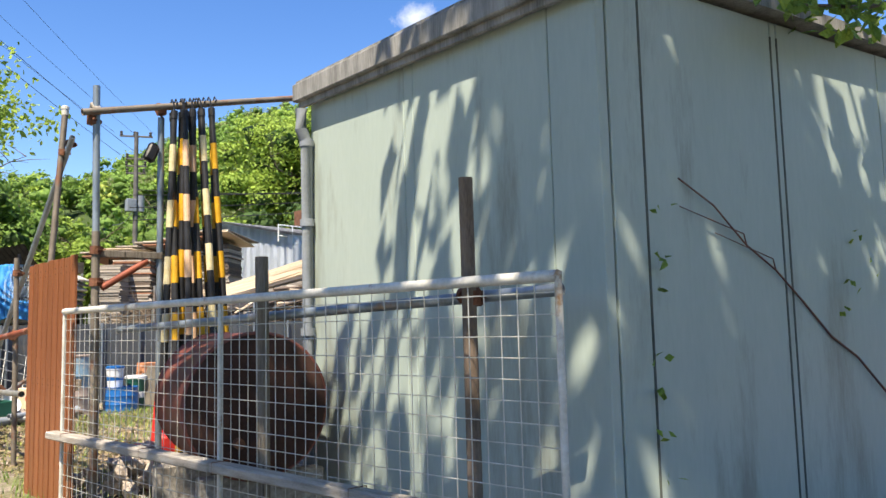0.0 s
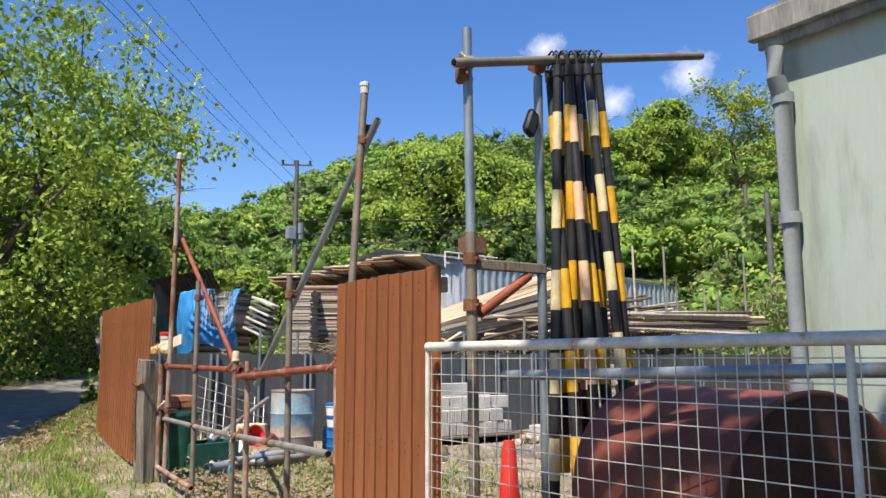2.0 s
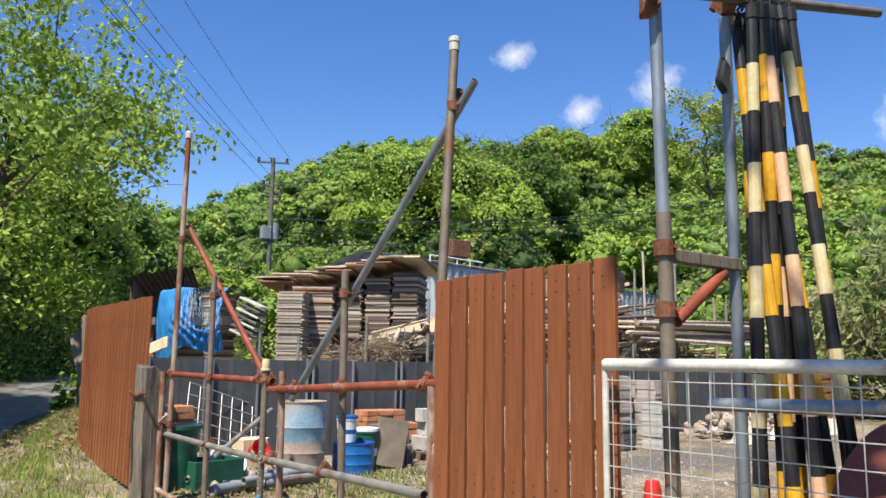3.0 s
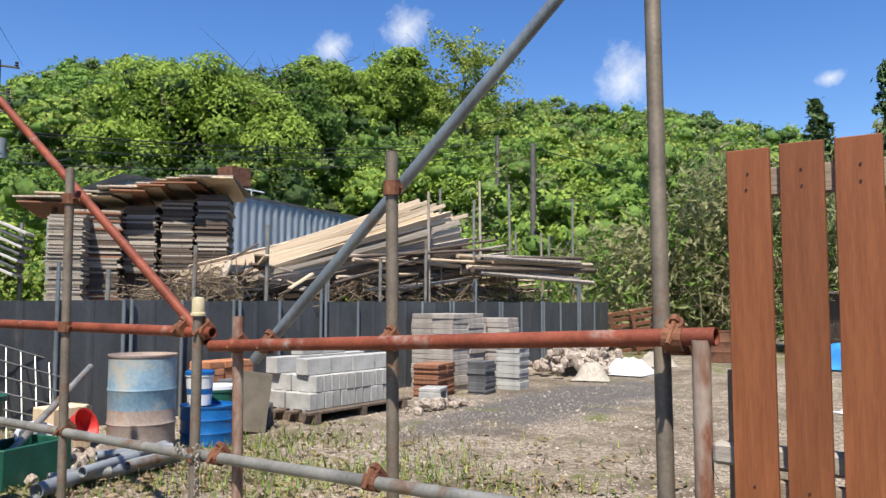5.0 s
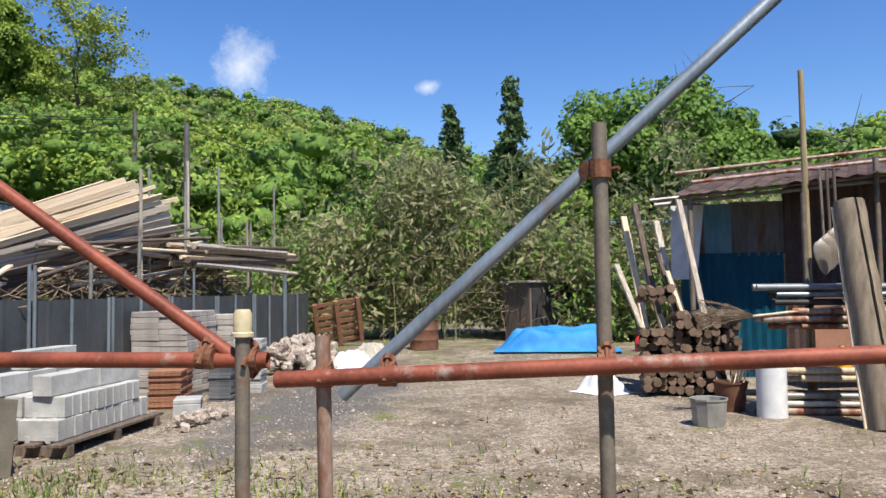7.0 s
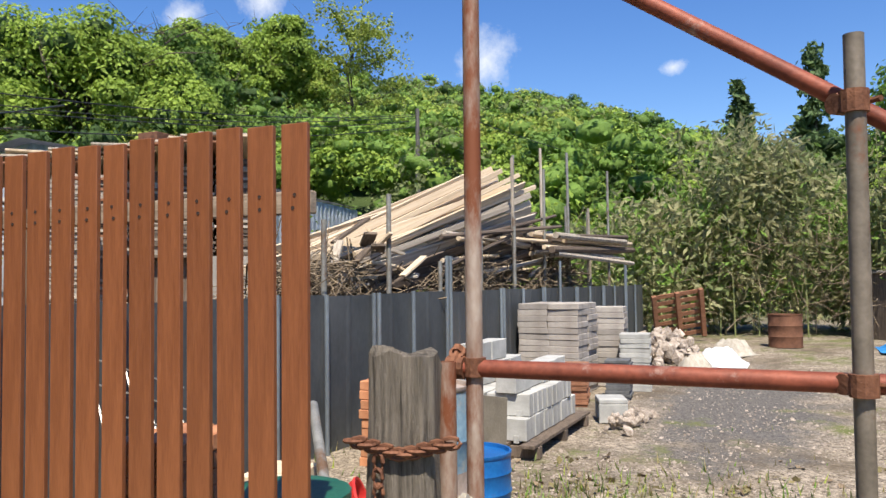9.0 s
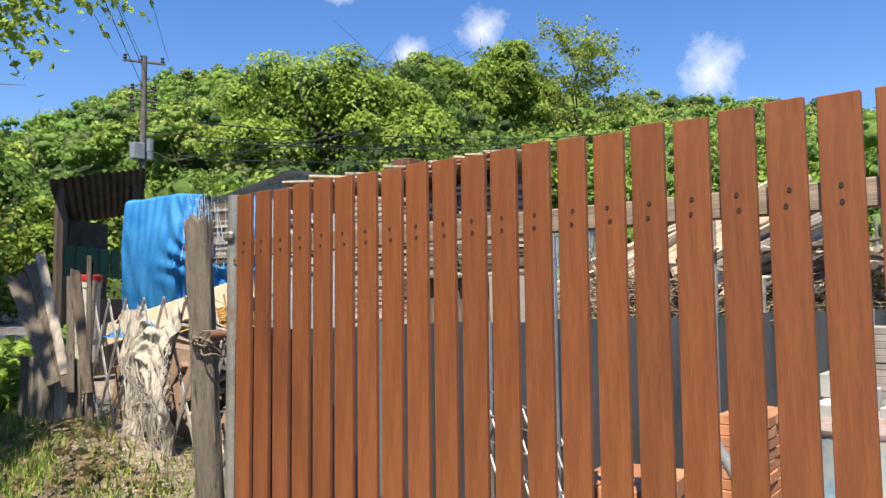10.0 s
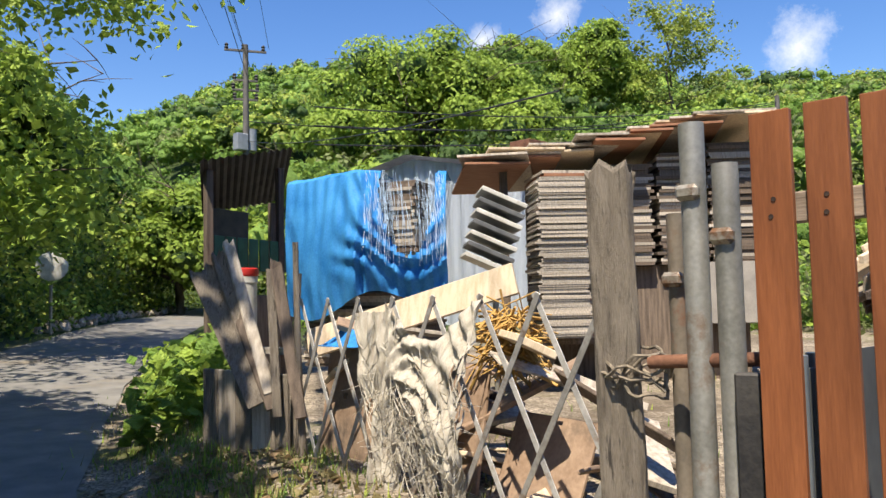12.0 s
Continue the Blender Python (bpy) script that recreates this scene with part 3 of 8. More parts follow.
# ---- prefab office ----
def build_office():
    u, v = Vector((0.168, 0.986, 0)), Vector((0.986, -0.168, 0))
    a = Vector((3.12, 1.33, 0.02))
    root = thing("prefab_office", "pale green panel-clad prefab office with a stained grey fascia", "building", Matrix.Translation(a))
    m = Matrix((( u.x, v.x, 0, 0), (u.y, v.y, 0, 0), (0, 0, 1, 0), (0, 0, 0, 1)))
    L, W = 2.85, 5.2

    def top(s):
        return 3.02 + 0.06 * s

    def panel(name, s0, s1, face, lift=0.0):
        bm = bm_new()
        h0, h1 = (top(s0), top(s1)) if face == "long" else (top(0), top(0))
        box(bm, (s1 - s0 - 0.006, 0.05, 1.0), Matrix.Translation(((s0 + s1) / 2, 0.025, 0.5)), 0.004)
        for q in bm.verts:
            q.co.z *= h0 + (h1 - h0) * (q.co.x - s0) / (s1 - s0)
        if face != "long":
            bmesh.ops.transform(bm, matrix=Matrix.Rotation(radians(90), 4, "Z") @ Matrix.Diagonal((1, -1, 1, 1)), verts=bm.verts)
            bmesh.ops.reverse_faces(bm, faces=bm.faces)
        bmesh.ops.transform(bm, matrix=m, verts=bm.verts)
        part(name, bm, M_wall_green, root)

    for s0, s1 in ((0.0, 0.3), (0.3, 1.44), (1.44, 1.54), (1.54, 2.85)):
        panel("wall_panel", s0, s1, "long")
    for s0, s1 in ((0.055, 0.24), (0.24, 1.15), (1.15, 1.2), (1.2, 2.1), (2.1, 3.05), (3.05, 4.0), (4.0, 5.2)):
        panel("wall_panel", s0, s1, "end")
    bm = bm_new()
    box(bm, (L - 0.1, W - 0.1, 2.98), m @ Matrix.Translation((L / 2 + 0.01, W / 2, 1.49)))
    part("core", bm, M_dark_line, root)
    # roof sheet with its fascia
    for name, size, at, bev, lab in (("roof_sheet", (L + 0.16, W + 0.16, 0.06), (L / 2, W / 2, 0), 0.0, ""), ("fascia", (L + 0.2, 0.05, 0.13), (L / 2, -0.075, -0.055), 0.008, "grey fascia with pale weather stains"),
                                     ("drip_strip", (L + 0.14, 0.03, 0.05), (L / 2, -0.05, -0.14), 0.005, ""), ("end_trim", (0.05, W + 0.1, 0.05), (-0.03, W / 2, 0.0), 0.008, "")):
        bm = bm_new()
        box(bm, size, Matrix.Translation(at), bev)
        for q in bm.verts:
            q.co.z += top(q.co.x) + 0.13 * smooth01(-0.2, 0.3, q.co.x) * 0.7 + 0.04
        bmesh.ops.transform(bm, matrix=m, verts=bm.verts)
        part(name, bm, M_fascia, root, lab)
    # downpipe at the far corner
    bm = bm_new()
    p = [m @ Vector(q) for q in ((2.79, -0.1, 3.12), (2.79, -0.1, 2.98), (2.8, -0.055, 2.88), (2.8, -0.055, 0.3))]
    chain_tube(bm, p, 0.042, 14)
    for z in (2.86, 2.3, 1.55, 0.9):
        q = m @ Vector((2.8, -0.055, z))
        tube(bm, q, q + Vector((0, 0, 0.05)), 0.05, seg=14)
    part("downpipe", bm, M_pvc_grey, root, "grey plastic rain downpipe", smooth=True)
    bm = bm_new()
    for s in (0.24, 1.15, 1.2):
        q = m @ Vector((0, s, 0.1))
        box(bm, (0.012, 0.004, 2.85), Matrix.Translation(q + Vector((0, 0, 1.42))) @ m @ Matrix.Rotation(radians(90), 4, "Z"))
    part("joint", bm, M_dark_line, root)
    # bare climber stem across the end wall, with a few leaves
    vine = thing("vine", "dry red-brown climber stem with few green leaves", "vine", Matrix.Translation(a))
    bm = bm_new()
    pts = [m @ Vector((-0.016 - 0.008 * math.sin(k), 0.42 + 1.9 * k / 9 , 2.19 - 1.27 * (k / 9) ** 1.08 + 0.02 * math.sin(k * 2.3))) for k in range(10)]
    chain_tube(bm, pts, 0.0035, 6, 0.007)
    for k in (2, 3):
        chain_tube(bm, [pts[k], pts[k] + Vector((-0.02, 0.0, 0.05)), pts[k - 2] + Vector((0, 0, -0.12))], 0.004, 5, 0.002)
    part("stem", bm, surface("vine_stem", (0.09, 0.035, 0.03), (0.2, 0.09, 0.06), 20, 0.7), vine)
    g = np.random.default_rng(3)
    base = [m @ Vector((-0.05, 0.25, z)) for z in (2.05, 1.86, 1.82, 1.7, 1.45, 1.3, 1.15, 1.0, 0.85)] + [m @ Vector((-0.05, y, z)) for y, z in ((1.7, 2.0), (1.62, 1.75), (1.55, 1.62), (1.9, 1.85))]
    c = np.repeat(np.array([tuple(q) for q in base]), 3, axis=0) + g.normal(size=(len(base) * 3, 3)) * 0.02
    ob = new("leaves", leaf_mesh("leaves", c, np.full(len(c), 0.035), [M_leaf_light], np.zeros(len(c)), 4, long=1.2))
    ob.parent = vine


build_office()


# ---- mesh gate ----
def build_mesh_gate():
    a, b = Vector((2.315, 5.24, 0)), Vector((2.66, 1.2, 0))
    d = (b - a).normalized()
    L = (b - a).length
    root = thing("mesh_gate", "welded wire mesh gate in a worn white tube frame", "gate", Matrix.Identity(4))

    def at(s, z):
        return (a.x + d.x * s, a.y + d.y * s, z)

    bm = bm_new()
    tube(bm, at(0, 1.775), at(L, 1.775), 0.021, seg=12)
    part("top_rail", bm, M_white_paint, root, smooth=True)
    bm = bm_new()
    tube(bm, at(0, 1.79), at(0, 0.3), 0.012, seg=10)
    part("end_post", bm, M_white_paint, root)
    bm = bm_new()
    tube(bm, at(L, 1.79), at(L, 0.25), 0.014, seg=10)
    part("end_post", bm, M_white_paint, root)
    bm = bm_new()
    tube(bm, at(L * 0.485, 1.77), at(L * 0.485, 0.25), 0.013, seg=10)
    part("middle_post", bm, M_white_paint, root)
    for i in range(int(L / 0.0755)):
        s = 0.03 + i * 0.0755
        bm = bm_new()
        tube(bm, at(s, 1.765), at(s, 0.3), 0.0022, seg=5, caps=False)
        part("upright_wire", bm, M_wire, root)
    for i in range(20):
        bm = bm_new()
        tube(bm, at(0.0, 1.72 - i * 0.074), at(L, 1.72 - i * 0.074), 0.0022, seg=5, caps=False)
        part("level_wire", bm, M_wire, root)
    rail = thing("timber_rail", "weathered grey timber rail wired along the mesh gate", "rail")
    bm = bm_new()
    k = 14
    pts = []
    for i in range(k + 1):
        s = -0.03 + (L + 0.4) * i / k
        pts.append(Vector(at(s, 0.95)) + Vector((-0.055, 0, 0.006 * math.sin(i * 1.7))))
    mtx, ln = between(pts[0], pts[-1])
    half = ln * 0.46
    box(bm, (0.085, 0.05, half), mtx @ Matrix.Translation((0, 0, half / 2)), 0.008)
    part("rail_board", bm, M_timber_grey_h, rail)
    bm = bm_new()
    box(bm, (0.082, 0.048, ln - half - 0.004), mtx @ Matrix.Translation((0, 0, (ln + half) / 2 + 0.002)), 0.008)
    part("rail_board", bm, M_timber_grey_h, rail)
    for f in (0.06, 0.3, 0.47, 0.7, 0.93):         # tie wires
        bm = bm_new()
        ring = [mtx @ Vector((0.046 * sx, 0.029 * sy, ln * f + 0.004 * sx)) for sx, sy in ((1, 1), (-1, 1), (-1, -1), (1, -1), (1, 1))]
        chain_tube(bm, ring, 0.0022, 5)
        part("tie_wire", bm, M_clamp, rail, "twisted rusty tie wire")


build_mesh_gate()


# ---- slatted screens ----
M_screw = surface("browned_screw_head", (0.02, 0.012, 0.009), (0.05, 0.028, 0.02), 20, 0.85)
bm = bm_new()
tube(bm, (0, -0.002, 0), (0, 0.002, 0), 0.0062, seg=8)
SCREW = mesh_of(bm, M_screw)
bm = bm_new()
tube(bm, (0, -0.002, 0), (0, 0.002, 0), 0.0032, seg=6)
SMALL_SCREW = mesh_of(bm, M_screw)

def build_screen(name, a, b, n, width, top, bottom, label, back_z, head):
    a, b = Vector((*a, 0)), Vector((*b, 0))
    d = (b - a).normalized()
    L = (b - a).length
    ang = math.atan2(d.y, d.x)
    root = thing(name, label, "fence", kind="")
    rs = random.Random(len(label))
    for i in range(n):
        s = (i + 0.5) / n * L
        f = (i + 0.5) / n
        z0, z1 = bottom[0] + (bottom[1] - bottom[0]) * f, top[0] + (top[1] - top[0]) * f + rs.uniform(-0.006, 0.006)
        bm = bm_new()
        box(bm, (width * rs.uniform(0.97, 1.03), 0.02, z1 - z0), None, 0.002)
        p = a + d * s
        ob = part("slat", bm, M_slat, root)
        ob.matrix_basis = Matrix.Translation((p.x, p.y, (z0 + z1) / 2)) @ Matrix.Rotation(ang, 4, "Z") @ Matrix.Rotation(rs.uniform(-0.004, 0.004), 4, "Y")
        front = -1 if -d.y > 0 else 1
        for z in back_z:                       # two screws at each batten
            for dz in (-0.02, 0.022):
                piece("screw", head, Matrix.Translation((rs.uniform(-0.006, 0.006), front * 0.0105, z + dz - (z0 + z1) / 2)), ob)
    nrm = Vector((-d.y, d.x, 0))
    if nrm.x < 0:
        nrm = -nrm
    for z in back_z:
        bm = bm_new()
        p = a + d * (L / 2) + nrm * 0.032
        box(bm, (L - 0.03, 0.04, 0.075), Matrix.Translation((p.x, p.y, z)) @ Matrix.Rotation(ang, 4, "Z"), 0.004)
        part("batten", bm, M_slat_back, root, "weathered grey batten behind the slats")
    return root, a, d, nrm, ang


build_screen("slat_screen", (2.386, 5.231), (2.394, 6.394), 9, 0.106, (2.167, 2.172), (0.33, 0.36), "red-brown slatted wooden screen beside the tube gate", (2.08, 1.27), SMALL_SCREW)
build_screen("slat_screen", (2.466, 11.49), (2.408, 14.2), 21, 0.099, (2.417, 2.405), (0.46, 0.6), "tall red-brown slatted wooden screen along the lane", (2.16, 0.98), SCREW)


# ---- tube gates ----
def build_tube_gates():
    right = thing("tube_gate", "scaffold-tube gate leaf, red rail, grey diagonal brace", "gate", group="gate leaves")
    pole(right, "top_rail", (2.450, 6.44, 1.67), (2.590, 8.76, 1.563), M_tube_red, 0.0265)
    pole(right, "lower_rail", (2.36, 6.42, 1.155), (2.60, 8.84, 1.06), M_tube_grey)
    pole(right, "tall_post", (2.48, 6.59, gz(2.5, 6.5) - 0.05), (2.72, 6.71, 3.56), M_tube_brown, 0.026)
    pole(right, "middle_post", (2.64, 7.72, 0.36), (2.618, 7.726, 2.354), M_tube_brown)
    pole(right, "end_post", (2.63, 8.60, 0.36), (2.62, 8.615, 1.70), M_tube_rust)
    pole(right, "brace", (2.68, 8.57, 1.5), (2.732, 6.53, 3.314), M_tube_steel)
    clamp(right, (2.70, 6.69, 3.20))
    clamp(right, (2.455, 6.56, 1.66), (0, 1, 0))
    clamp(right, (2.52, 6.56, 1.64))
    clamp(right, (2.62, 7.725, 2.21), mat=M_clamp)
    clamp(right, (2.60, 7.72, 1.61), (0, 1, 0))
    clamp(right, (2.61, 8.61, 1.57), (0, 1, 0))
    clamp(right, (2.60, 8.40, 1.575), (0, 1, 0))
    clamp(right, (2.77, 6.745, 3.30))
    clamp(right, (2.49, 7.7, 1.105), (0, 1, 0))
    clamp(right, (2.59, 8.7, 1.065), (0, 1, 0))
    clamp(right, (2.49, 6.55, 1.10))
    bm = bm_new()
    lathe(bm, [(0.03, 0), (0.03, 0.05), (0.034, 0.052), (0.034, 0.075), (0.02, 0.085)], 14, Matrix.Translation((2.72, 6.71, 3.54)))
    part("post_cap", bm, M_white_paint, right)

    left = thing("tube_gate", "scaffold-tube gate leaf, red rail and red diagonal brace", "gate", group="gate leaves")
    pole(left, "top_rail", (2.627, 8.80, 1.622), (2.555, 11.06, 1.637), M_tube_red, 0.0265)
    pole(left, "lower_rail", (2.59, 8.80, 1.055), (2.54, 11.08, 1.07), M_tube_grey)
    pole(left, "bottom_rail", (2.42, 9.45, 0.55), (2.50, 11.1, 0.56), M_tube_rust)
    pole(left, "tall_post", (2.56, 10.98, 0.36), (2.57, 10.973, 4.0), M_tube_rust, 0.026)
    pole(left, "middle_post", (2.57, 9.95, 0.36), (2.548, 9.942, 2.498), M_tube_brown)
    pole(left, "end_post", (2.60, 8.88, 0.36), (2.60, 8.875, 1.72), M_tube_brown)
    pole(left, "brace", (2.63, 8.84, 1.58), (2.65, 11.05, 3.10), M_tube_red)
    bm = bm_new()
    lathe(bm, [(0.036, 0), (0.036, 0.012), (0.03, 0.016), (0.03, 0.075), (0.022, 0.088)], 16, Matrix.Translation((2.60, 8.875, 1.70)))
    part("post_cap", bm, M_yellow_cap, left, "yellowed plastic cap", smooth=True)
    bm = bm_new()
    lathe(bm, [(0.033, 0), (0.033, 0.06), (0.02, 0.075)], 14, Matrix.Translation((2.57, 10.973, 3.98)))
    part("post_cap", bm, M_white_paint, left)
    for p, ax in (((2.56, 10.975, 1.64), (0, 0, 1)), ((2.55, 11.03, 1.637), (0, 1, 0)), ((2.55, 9.945, 1.63), (0, 0, 1)), ((2.55, 9.945, 2.33), (0, 0, 1)),
                  ((2.62, 8.86, 1.622), (0, 1, 0)), ((2.60, 9.0, 1.63), (0, 1, 0)), ((2.57, 9.95, 1.065), (0, 1, 0)), ((2.565, 10.97, 2.95), (0, 0, 1)),
                  ((2.56, 10.98, 1.17), (0, 0, 1)), ((2.60, 8.88, 1.055), (0, 0, 1))):
        clamp(left, p, ax)
    chain = thing("lock_chain", "short steel chain with a blue padlock on the gate", "chain", Matrix.Identity(4))
    pts = [Vector((2.555, 8.80 + 0.004 * (k % 2), 1.10 - 0.026 * k)) for k in range(11)] + [Vector((2.56 - 0.03 * math.sin(k), 8.84 + 0.035 * k, 1.10 - 0.01 * abs(k - 2))) for k in range(5)]
    for k, p in enumerate(pts):
        bm = bm_new()
        chain_tube(bm, [p + (Vector((0, 0.012 * math.cos(t), 0.02 * math.sin(t))) if k % 2 else Vector((0.012 * math.cos(t), 0, 0.02 * math.sin(t)))) for t in [i * math.pi / 4 for i in range(9)]], 0.0035, 5)
        part("link", bm, M_clamp_zinc, chain)
    bm = bm_new()
    box(bm, (0.022, 0.045, 0.06), pose(2.555, 8.80, 0.78), 0.006)
    part("padlock", bm, surface("blue_padlock", (0.02, 0.16, 0.28), (0.05, 0.25, 0.4), 9, 0.4), chain, "blue padlock")
    # posts that carry the leaf beside the slats
    stub = thing("gate_post", "short rusty tube post clamped beside the gate", "post", group="gate posts")
    pole(stub, "tube", (2.46, 6.48, gz(2.4, 6.4) - 0.05), (2.44, 6.48, 1.66), M_tube_rust, 0.026)
    clamp(stub, (2.46, 6.53, 1.10))
    clamp(stub, (2.46, 6.48, 1.00), mat=M_clamp_zinc)
    stub = thing("gate_post", "grey wooden post behind the slatted screen", "post", group="gate posts")
    bm = bm_new()
    tube(bm, (2.47, 6.38, gz(2.4, 6.3) - 0.05), (2.46, 6.38, 1.58), 0.038, 0.036, 12)
    part("post", bm, M_timber_grey, stub, smooth=True)
    bm = bm_new()
    box(bm, (0.05, 0.5, 0.06), pose(2.44, 6.2, 1.36), 0.01)
    part("cross_timber", bm, M_timber_grey_h, stub)
    stub = thing("gate_post", "short rusted tube post at the timber stump", "post", group="gate posts")
    pole(stub, "tube", (2.50, 11.04, 0.36), (2.49, 11.035, 1.66), M_tube_rust, 0.027)
    clamp(stub, (2.50, 11.04, 1.15))
    clamp(stub, (2.52, 11.0, 1.2), (0, 1, 0), M_clamp_zinc)


build_tube_gates()


# ---- sheet fence behind the yard ----
def build_sheet_fence():
    root = thing("sheet_fence", "dark blue-grey metal sheet fence on tube posts", "fence")

    def line(x):
        return 14.12 - 0.066 * (x - 3)

    x = 2.45
    k = 0
    while x < 17.2:
        w = 0.76
        bm = bm_new()
        n = 24
        lo = gz(x, line(x)) - 0.1
        top = 1.79 + 0.008 * math.sin(k * 2.1)
        rows = []
        for i in range(n + 1):
            s = x + w * i / n
            off = 0.006 * (1 if i % 12 < 2 else 0)
            rows.append([bm.verts.new((s, line(s) - off + dy, z)) for dy in (0, 0.004) for z in (lo, top)])
        for p, q in zip(rows, rows[1:]):
            bm.faces.new((p[0], q[0], q[1], p[1]))
            bm.faces.new((p[2], p[3], q[3], q[2]))
            bm.faces.new((p[1], q[1], q[3], p[3]))
        part("sheet", bm, M_sheet_fence, root)
        for dx in ((0.0, 0.1) if k % 2 == 0 else (0.0,)):
            bm = bm_new()
            tube(bm, (x + dx, line(x) - 0.045, lo), (x + dx, line(x) - 0.045, top + 0.012 + 0.4 * (k % 5 == 3)), 0.022, seg=10)
            part("post", bm, M_tube_steel, root, smooth=True)
        x += w - 0.012
        k += 1


build_sheet_fence()


# ---- beside the office: poles, tank ----
def build_pole_rack():
    rack = thing("pole_rack", "steel tube rack with a crossbar for striped poles", "rack")
    pole(rack, "upright", (2.47, 5.07, 0.2), (2.457, 5.079, 2.32), M_tube_brown, 0.027)
    pole(rack, "upright_upper", (2.457, 5.079, 2.32), (2.446, 5.086, 3.35), M_tube_steel, 0.024)
    pole(rack, "second_upright", (2.92, 5.10, 0.3), (2.915, 5.10, 3.2), M_tube_steel, 0.024)
    pole(rack, "crossbar", (2.34, 5.045, 3.135), (4.243, 5.079, 3.60), M_tube_brown, 0.024)
    for z in (2.19, 1.97):
        clamp(rack, (2.457, 5.079, z), r=0.027)
    clamp(rack, (2.44, 5.08, 3.17), (1, 0, 0.2), M_clamp_zinc)
    clamp(rack, (2.42, 5.09, 3.10))
    clamp(rack, (2.91, 5.09, 3.25), (1, 0, 0.2))
    bm = bm_new()
    box(bm, (0.48, 0.04, 0.05), pose(2.69, 5.09, 2.17), 0.005)
    part("arm", bm, M_timber_grey, rack)
    bm = bm_new()
    tube(bm, (2.50, 5.07, 1.93), (2.82, 5.09, 2.13), 0.024, seg=10)
    part("strut", bm, M_tube_red, rack, smooth=True)
    bm = bm_new()
    box(bm, (0.09, 0.03, 0.15), pose(2.83, 5.06, 2.92, 0, 25, 10), 0.02)
    part("black_flag", bm, M_black_band, rack, "black rubber flap")

    rs = random.Random(11)
    tops = [2.98, 3.01, 3.05, 3.08, 3.12, 3.15, 3.19, 3.23, 3.27, 3.32, 3.06, 3.17]
    for i, x in enumerate(tops):
        z1 = 3.145 + (x - 2.36) * 0.244 - 0.05
        y1 = 5.065 + (0.05 if i % 2 else -0.05)
        length = rs.uniform(1.95, 2.5) if i not in (2, 7) else 2.55
        foot = Vector((x + (x - 3.1) * 0.55 + rs.uniform(-0.03, 0.03), y1 - 0.05 + rs.uniform(-0.22, 0.1), z1 - length))
        head = Vector((x, y1, z1))
        style = [M_faded_band, M_yellow_band, M_yellow_band, M_yellow_band, M_orange_band, M_yellow_band][i % 6]
        one = thing("striped_pole", "black and yellow striped warning pole hung by a ring", "warning pole", group="striped poles on the rack")
        bm = bm_new()
        d = (foot - head).normalized()
        tube(bm, head, foot, 0.0215, 0.028, seg=12)
        shaft = part("shaft", bm, M_black_band, one, "black wrapped shaft")
        s = 0.26 + rs.uniform(-0.05, 0.05)
        while s < length - 0.05:
            bm = bm_new()
            e = min(length + 0.004, s + 0.2)
            tube(bm, head + d * s, head + d * e, 0.0227 + 0.0065 * s / length, 0.0227 + 0.0065 * e / length, seg=12)
            part("band", bm, style, shaft)
            s += 0.415
        bm = bm_new()
        tube(bm, head + d * 0.0, head + d * 0.06, 0.026, seg=10)
        part("collar", bm, M_black_band, one)
        bm = bm_new()
        q = Vector((x, 5.066, 3.145 + (x - 2.36) * 0.244))
        chain_tube(bm, [head] + [q + Vector((0.01 * math.sin(a * 2), 0.05 * math.cos(a), 0.045 * math.sin(a))) for a in (math.pi * 0.9, math.pi * 0.6, math.pi * 0.3, 0.0, -0.5)] + [head + Vector((0, 0.01, 0.02))], 0.006, 6)
        part("hanging_ring", bm, M_black_band, one)


build_pole_rack()


